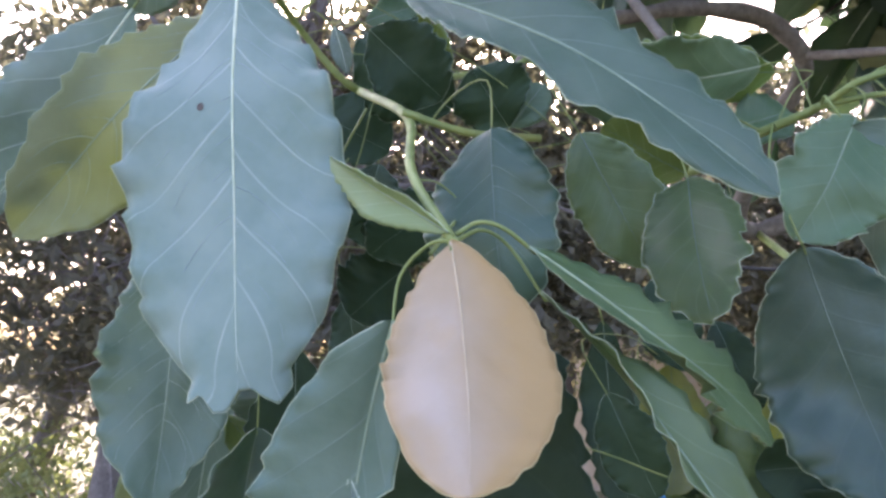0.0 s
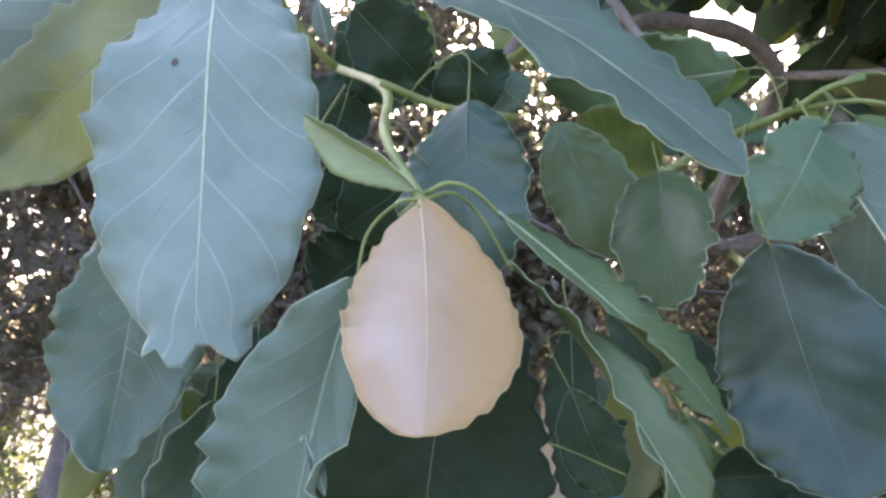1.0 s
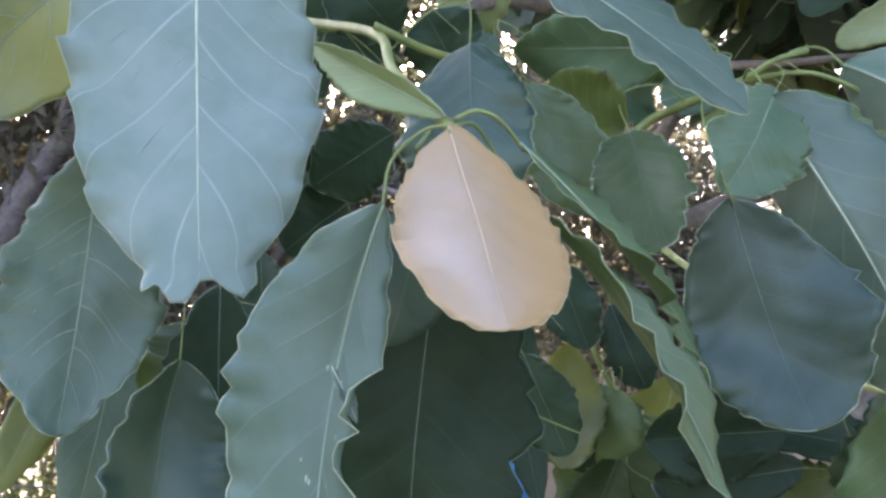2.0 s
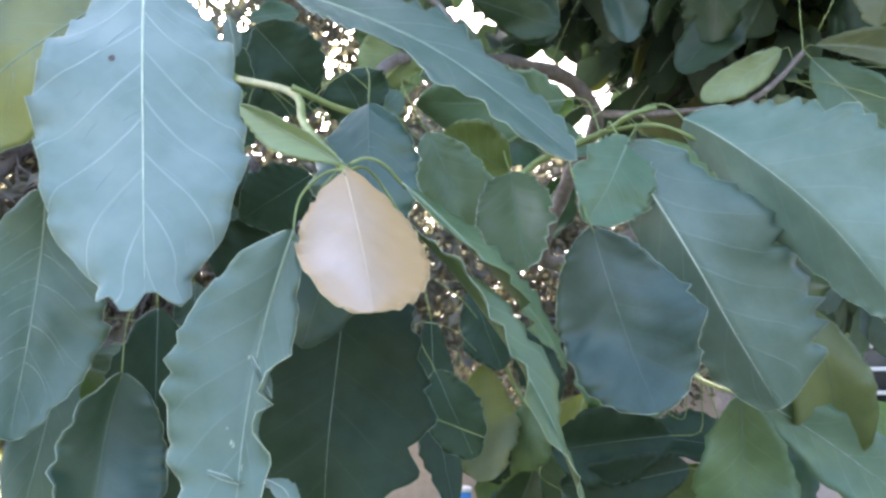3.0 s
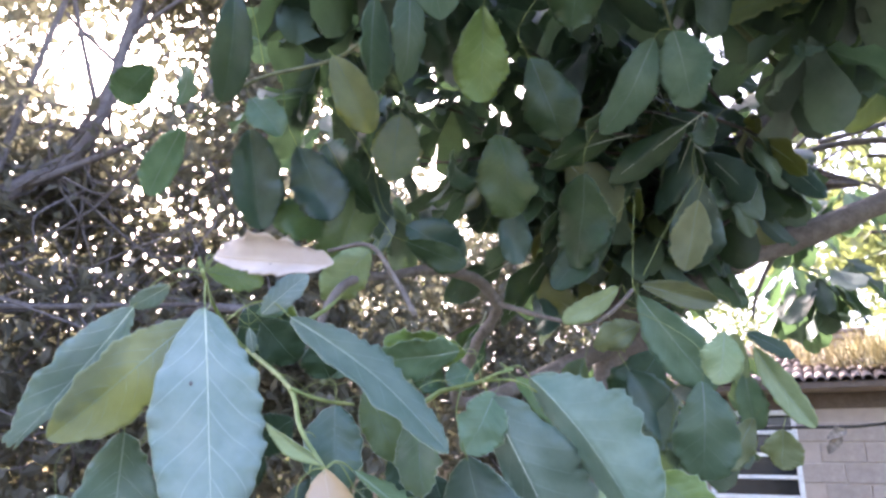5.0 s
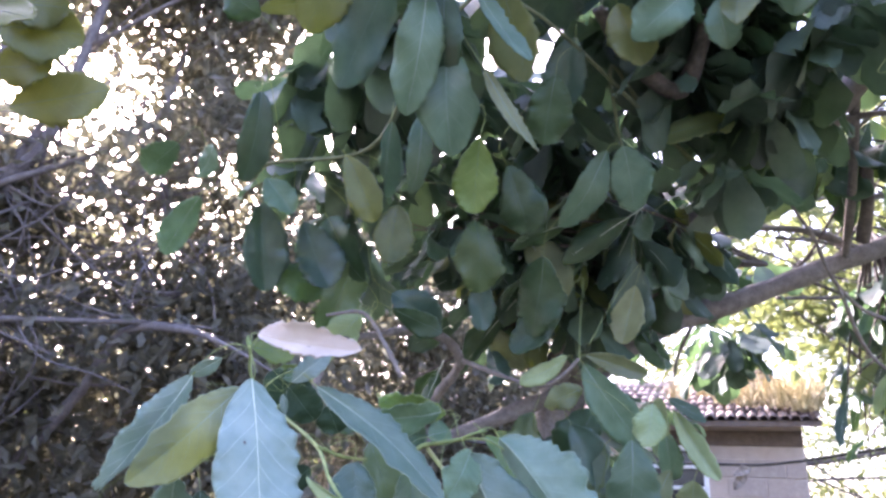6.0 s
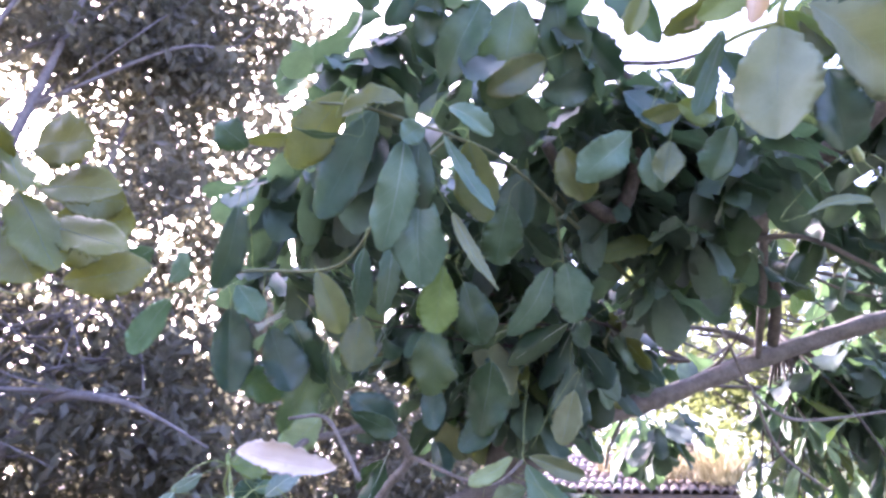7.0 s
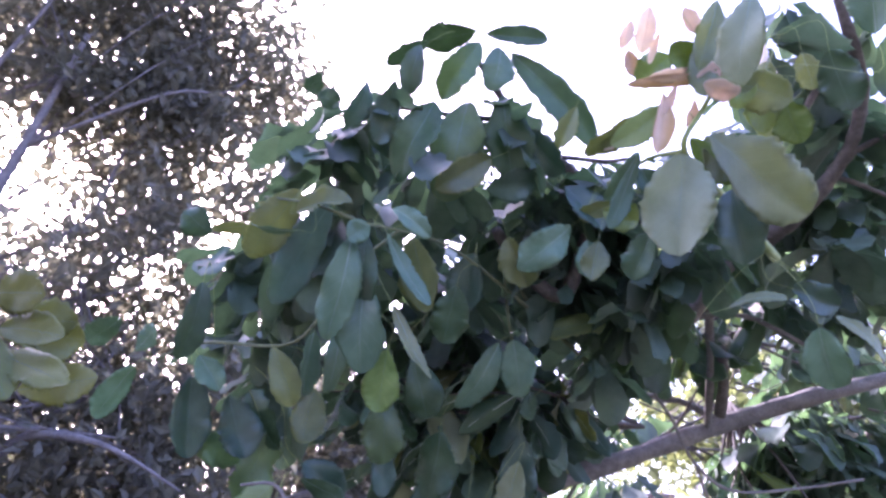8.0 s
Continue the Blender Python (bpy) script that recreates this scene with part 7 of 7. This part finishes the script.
far_tree((-4.6, 6.0, -0.05), [(-4.6, 6.0, -0.05, 0.12), (-4.3, 6.0, 1.0, 0.10), (-4.0, 6.1, 2.2, 0.08), (-3.8, 6.3, 4.0, 0.04)],
         [((-4.2, 6.2, 2.4), (2.4, 1.2, 1.8)), ((-1.8, 6.6, 2.2), (2.4, 1.0, 1.5)), ((-0.6, 6.4, 2.4), (1.6, 0.8, 1.4))], 80, 235, 56, 0.12, SMALL_LEAF, "leaning small-leaved tree with bare lower branches", 12, 0.22, gaps=(((-2.16, 6.30, 5.66), 0.60), ((-2.22, 6.30, 5.34), 0.60), ((-1.53, 6.30, 5.27), 0.55), ((-1.54, 6.30, 5.85), 0.68), ((-0.84, 6.30, 5.77), 0.57), ((-0.04, 6.30, 6.14), 0.52), ((0.50, 6.30, 5.52), 0.38), ((-0.60, 6.50, 4.25), 1.0), ((-2.31, 6.30, 5.20), 1.3), ((-0.94, 6.40, 5.30), 0.8), ((0.10, 6.40, 4.80), 0.9), ((-1.31, 6.40, 3.63), 0.50), ((-0.50, 6.40, 3.43), 0.40), ((-1.54, 6.40, 2.83), 0.40)), tangle=(((-0.28, 6.44, 3.12), 2.5, 80), ((-4.44, 5.86, 1.16), 2.0, 60)))
far_tree((0.4, 8.5, -0.05), [(0.4, 8.5, -0.05, 0.14), (0.5, 8.5, 1.5, 0.12), (0.4, 8.6, 3.2, 0.08), (0.3, 8.7, 5.0, 0.04)],
         [((0.2, 8.8, 3.4), (2.6, 1.2, 2.3))], 22, 150, 70, 0.09, SUN_LEAF, "sunlit yellow-green tree farther off", 13, 0.28, gaps=(((-0.24, 8.7, 5.25), 1.0), ((0.19, 8.7, 6.20), 0.9)))
far_tree((-2.4, 8.6, -0.05), [(-2.4, 8.6, -0.05, 0.10), (-2.3, 8.6, 1.0, 0.08), (-2.1, 8.7, 2.2, 0.05), (-2.0, 8.7, 3.2, 0.02)],
         [((-2.2, 8.8, 1.9), (2.2, 0.9, 1.5))], 20, 120, 60, 0.09, SUN_LEAF, "low yellow-green tree lit by the sun", 18, 0.24)
far_tree((2.6, 6.6, -0.05), [(2.6, 6.6, -0.05, 0.12), (2.5, 6.5, 1.2, 0.10), (2.4, 6.4, 2.4, 0.07), (2.2, 6.3, 3.6, 0.04)],
         [((2.3, 6.3, 3.0), (1.7, 0.9, 1.5))], 24, 240, 56, 0.12, SMALL_LEAF, "small dark tree standing before the house", 15, 0.22)
far_tree((10.5, 7.0, -0.05), [(10.5, 7.0, -0.05, 0.16), (10.4, 7.0, 1.8, 0.14), (10.6, 7.1, 3.6, 0.10), (10.7, 7.2, 5.6, 0.05)],
         [((10.3, 7.5, 4.2), (3.0, 2.4, 2.6)), ((7.5, 10.0, 3.6), (2.5, 1.5, 2.0))], 30, 330, 70, 0.11, SUN_LEAF, "bright yellow-green tree behind the house", 14, 0.3)

far_tree((5.6, 1.6, -0.05), [(5.6, 1.6, -0.05, 0.10), (5.4, 1.8, 1.4, 0.085), (5.0, 2.0, 2.6, 0.06), (4.4, 2.3, 3.5, 0.03)],
         [((3.9, 2.5, 3.6), (1.4, 1.1, 0.75)), ((4.9, 1.9, 3.2), (0.9, 0.9, 0.9)), ((4.3, 1.9, 2.8), (0.8, 0.8, 0.6))], 60, 270, 34, 0.12, SUN_LEAF, "thin twiggy tree with yellow-green leaves by the house", 16, 0.16, tangle=(((4.2, 2.0, 3.1), 1.1, 150),))


def undergrowth(foot, reach, height, stems, heads, label, seed):
    """A low bush: bare pale stems fanning out from one foot and loose leaves round their upper ends."""
    rng = random.Random(seed)
    ob = thing("undergrowth_bush", foot, label, "bush", "bushes under the far trees")
    ends = []
    for k in range(stems):
        an, out, up = rng.uniform(0, 6.28), rng.uniform(0.3, 1.0) * reach, height * rng.uniform(0.6, 1.1)
        x, y = out * math.cos(an), 0.6 * out * math.sin(an)
        r = rng.uniform(0.008, 0.02)
        part("stem", tube("stem", [(0.1 * x, 0.1 * y, 0, r), (0.35 * x, 0.35 * y, 0.45 * up, 0.8 * r), (x, y, up, 0.3 * r)], PALE_BARK, 4, 5, 0.1, k), ob)
        ends += [(x * s, y * s, up * s) for s in (0.6, 0.8, 1.0)]
    tops = [tuple(c + rng.gauss(0, 0.2 * height) for c in rng.choice(ends)) for _ in range(heads)]
    part("leaves", cloud("leaves", [(x, y, max(z, 0.05)) for x, y, z in tops], (0.11, 0.11, 0.09), 26, 0.085, SUN_LEAF, seed), ob)["kind"] = "stuff"
    return ob


undergrowth((-3.35, 5.1, -0.05), 0.75, 0.75, 18, 42, "straggling yellow-green bush with bare grey stems", 41)
undergrowth((-4.5, 5.5, -0.05), 0.9, 0.9, 20, 60, "taller yellow-green bush beside the leaning tree", 42)
undergrowth((-2.3, 5.6, -0.05), 0.7, 0.7, 14, 50, "low yellow-green bush at a trunk's foot", 43)
fl_m = Mat("red_blossom", 0.6)
RED = fl_m.color(fl_m.ramp(fl_m.rand(True), [(0.2, (0.42, 0.03, 0.06)), (0.6, (0.60, 0.10, 0.14)), (0.9, (0.66, 0.28, 0.30))])).m
shrub = thing("flowering_shrub", (-4.02, 8.70, -0.05), "red-flowering shrub on the far side of the yard", "shrub")
for k in range(9):
    part("stem", tube("stem", [(0, 0, 0, 0.02), (0.12 * math.cos(k), 0.12 * math.sin(k), 0.6, 0.014), (0.5 * math.cos(k * 1.3), 0.4 * math.sin(k * 1.3), 1.35, 0.006)], FAR_BARK, 4, 5), shrub)
rs = random.Random(8)
heads = [(rs.uniform(-0.8, 0.8), rs.uniform(-0.5, 0.5), rs.uniform(0.8, 1.7)) for _ in range(46)]
part("leaves", cloud("leaves", heads, (0.14, 0.14, 0.14), 40, 0.09, SUN_LEAF, 21), shrub)["kind"] = "stuff"
part("blossom", cloud("blossom", heads[::2], (0.12, 0.12, 0.08), 60, 0.06, RED, 22, 0.9), shrub)["kind"] = "stuff"

STRAW = Mat("dry_straw", 0.8)
STRAW.color(STRAW.ramp(STRAW.rand(True), [(0.2, (0.30, 0.26, 0.13)), (0.8, (0.55, 0.48, 0.30))]))


def tuft_mesh(name, n, mat, seed):
    """Arching dry blades that spring from one spot."""
    r = random.Random(seed)
    v, f = [], []
    for _ in range(n):
        a, lean, h = r.uniform(0, 6.28), r.uniform(0.2, 1.0), r.uniform(0.25, 0.6)
        d, w = Vector((math.cos(a), math.sin(a), 0)), Vector((-math.sin(a), math.cos(a), 0)) * r.uniform(0.004, 0.01)
        foot = Vector((r.uniform(-0.12, 0.12), r.uniform(-0.12, 0.12), 0))
        o = len(v)
        for s in (0.0, 0.35, 0.7, 1.0):
            p = foot + d * lean * h * s + Vector((0, 0, h * (s - 0.75 * lean * s * s)))
            v += [tuple(p - w * (1 - 0.9 * s)), tuple(p + w * (1 - 0.9 * s))]
        f += [(o + 2 * k, o + 2 * k + 1, o + 2 * k + 3, o + 2 * k + 2) for k in range(3)]
    return mesh_of(name, v, f, [mat])


for k, (hx, hy) in enumerate(((0.0, 0.1), (-0.35, 0.5), (-0.75, 0.2), (0.05, 0.9), (-1.3, 0.6), (0.1, -0.2), (-0.2, -0.1), (-0.5, 0.0), (0.12, 0.5), (-0.95, 0.8), (0.02, -0.3), (0.1, 0.2), (-0.12, 0.3), (0.14, -0.05))):
    hz = EAVE + 0.06 + (hy + 0.34) * RISE / RUN
    spot = HOUSE @ Vector((hx, hy, hz))
    tagged(placed(new("dry_grass_tuft", tuft_mesh("dry_grass_tuft", 90, STRAW.m, 40 + k)), spot), "dry straw-coloured grass growing on the roof tiles", "grass", "grass on the roof")

# ---- wire, drum ----
CABLE = Mat("black_cable", 0.6)
CABLE.color(CABLE.ramp(CABLE.noise(20.0), [(0.3, (0.01, 0.01, 0.01)), (0.7, (0.03, 0.03, 0.03))]))
tagged(new("overhead_cable", tube("overhead_cable", [(1.2, 4.6, 2.25, 0.012), (2.4, 4.12, 2.15, 0.012), (3.55, 3.69, 2.13, 0.012), (4.57, 3.31, 2.27, 0.012), (8.0, 2.0, 3.1, 0.012)], CABLE.m, 6, 6)), "thin black cable strung past the house", "cable")
dl_m = Mat("withered_leaf", 0.8)
WITHERED = dl_m.color(dl_m.ramp(dl_m.noise(30.0, 5.0), [(0.3, (0.13, 0.11, 0.10)), (0.7, (0.34, 0.31, 0.29))])).m
for k, (spot, way) in enumerate((((3.82, 3.55, 2.12), (-0.13, 0.03, -0.07)), ((3.78, 3.57, 2.10), (-0.05, 0.05, -0.12)))):
    v, fc, idx, uv = blade_data(blade_surface(0.17, 0.07, 0.12, 0.5, 0.2, 60 + k, 1.1, 0.6, 0.0, 0.08, 0.9), 18, 8)
    dead = new("dead_leaf", mesh_of("dead_leaf", v, fc, [WITHERED, WITHERED, WITHERED], idx, uv))
    dead.matrix_basis = leaf_pose(spot, Vector(spot) + Vector(way), (-0.4, -0.9, 0.2))
    tagged(dead, "withered grey leaf caught on the cable", "leaf", "dead leaves on the cable")
blue_m = Mat("blue_plastic", 0.4)
BLUE = blue_m.color(blue_m.ramp(blue_m.noise(4.0, 5.0), [(0.3, (0.02, 0.20, 0.55)), (0.7, (0.04, 0.28, 0.68))])).m


def turned(name, profile, mat, sides=28):
    v, f = [], []
    for r, z in profile:
        v += [(r * math.cos(2 * math.pi * k / sides), r * math.sin(2 * math.pi * k / sides), z) for k in range(sides)]
    for i in range(len(profile) - 1):
        for k in range(sides):
            k2 = (k + 1) % sides
            f.append((i * sides + k, i * sides + k2, (i + 1) * sides + k2, (i + 1) * sides + k))
    f.append(tuple(range(sides - 1, -1, -1)))
    f.append(tuple((len(profile) - 1) * sides + k for k in range(sides)))
    return mesh_of(name, v, f, [mat])


drum = thing("plastic_drum", (1.29, 7.3, -0.04), "slim blue plastic drum standing on the earth", "drum")
part("body", turned("body", [(0.145, 0), (0.162, 0.03), (0.162, 0.27), (0.174, 0.29), (0.174, 0.32), (0.162, 0.34), (0.162, 0.58), (0.174, 0.60), (0.174, 0.63), (0.162, 0.65), (0.162, 0.84), (0.151, 0.88)], BLUE), drum)
part("lid", turned("lid", [(0.16, 0.875), (0.168, 0.88), (0.168, 0.915), (0.157, 0.925), (0.145, 0.905)], WHITE), drum, None, "pale lid")
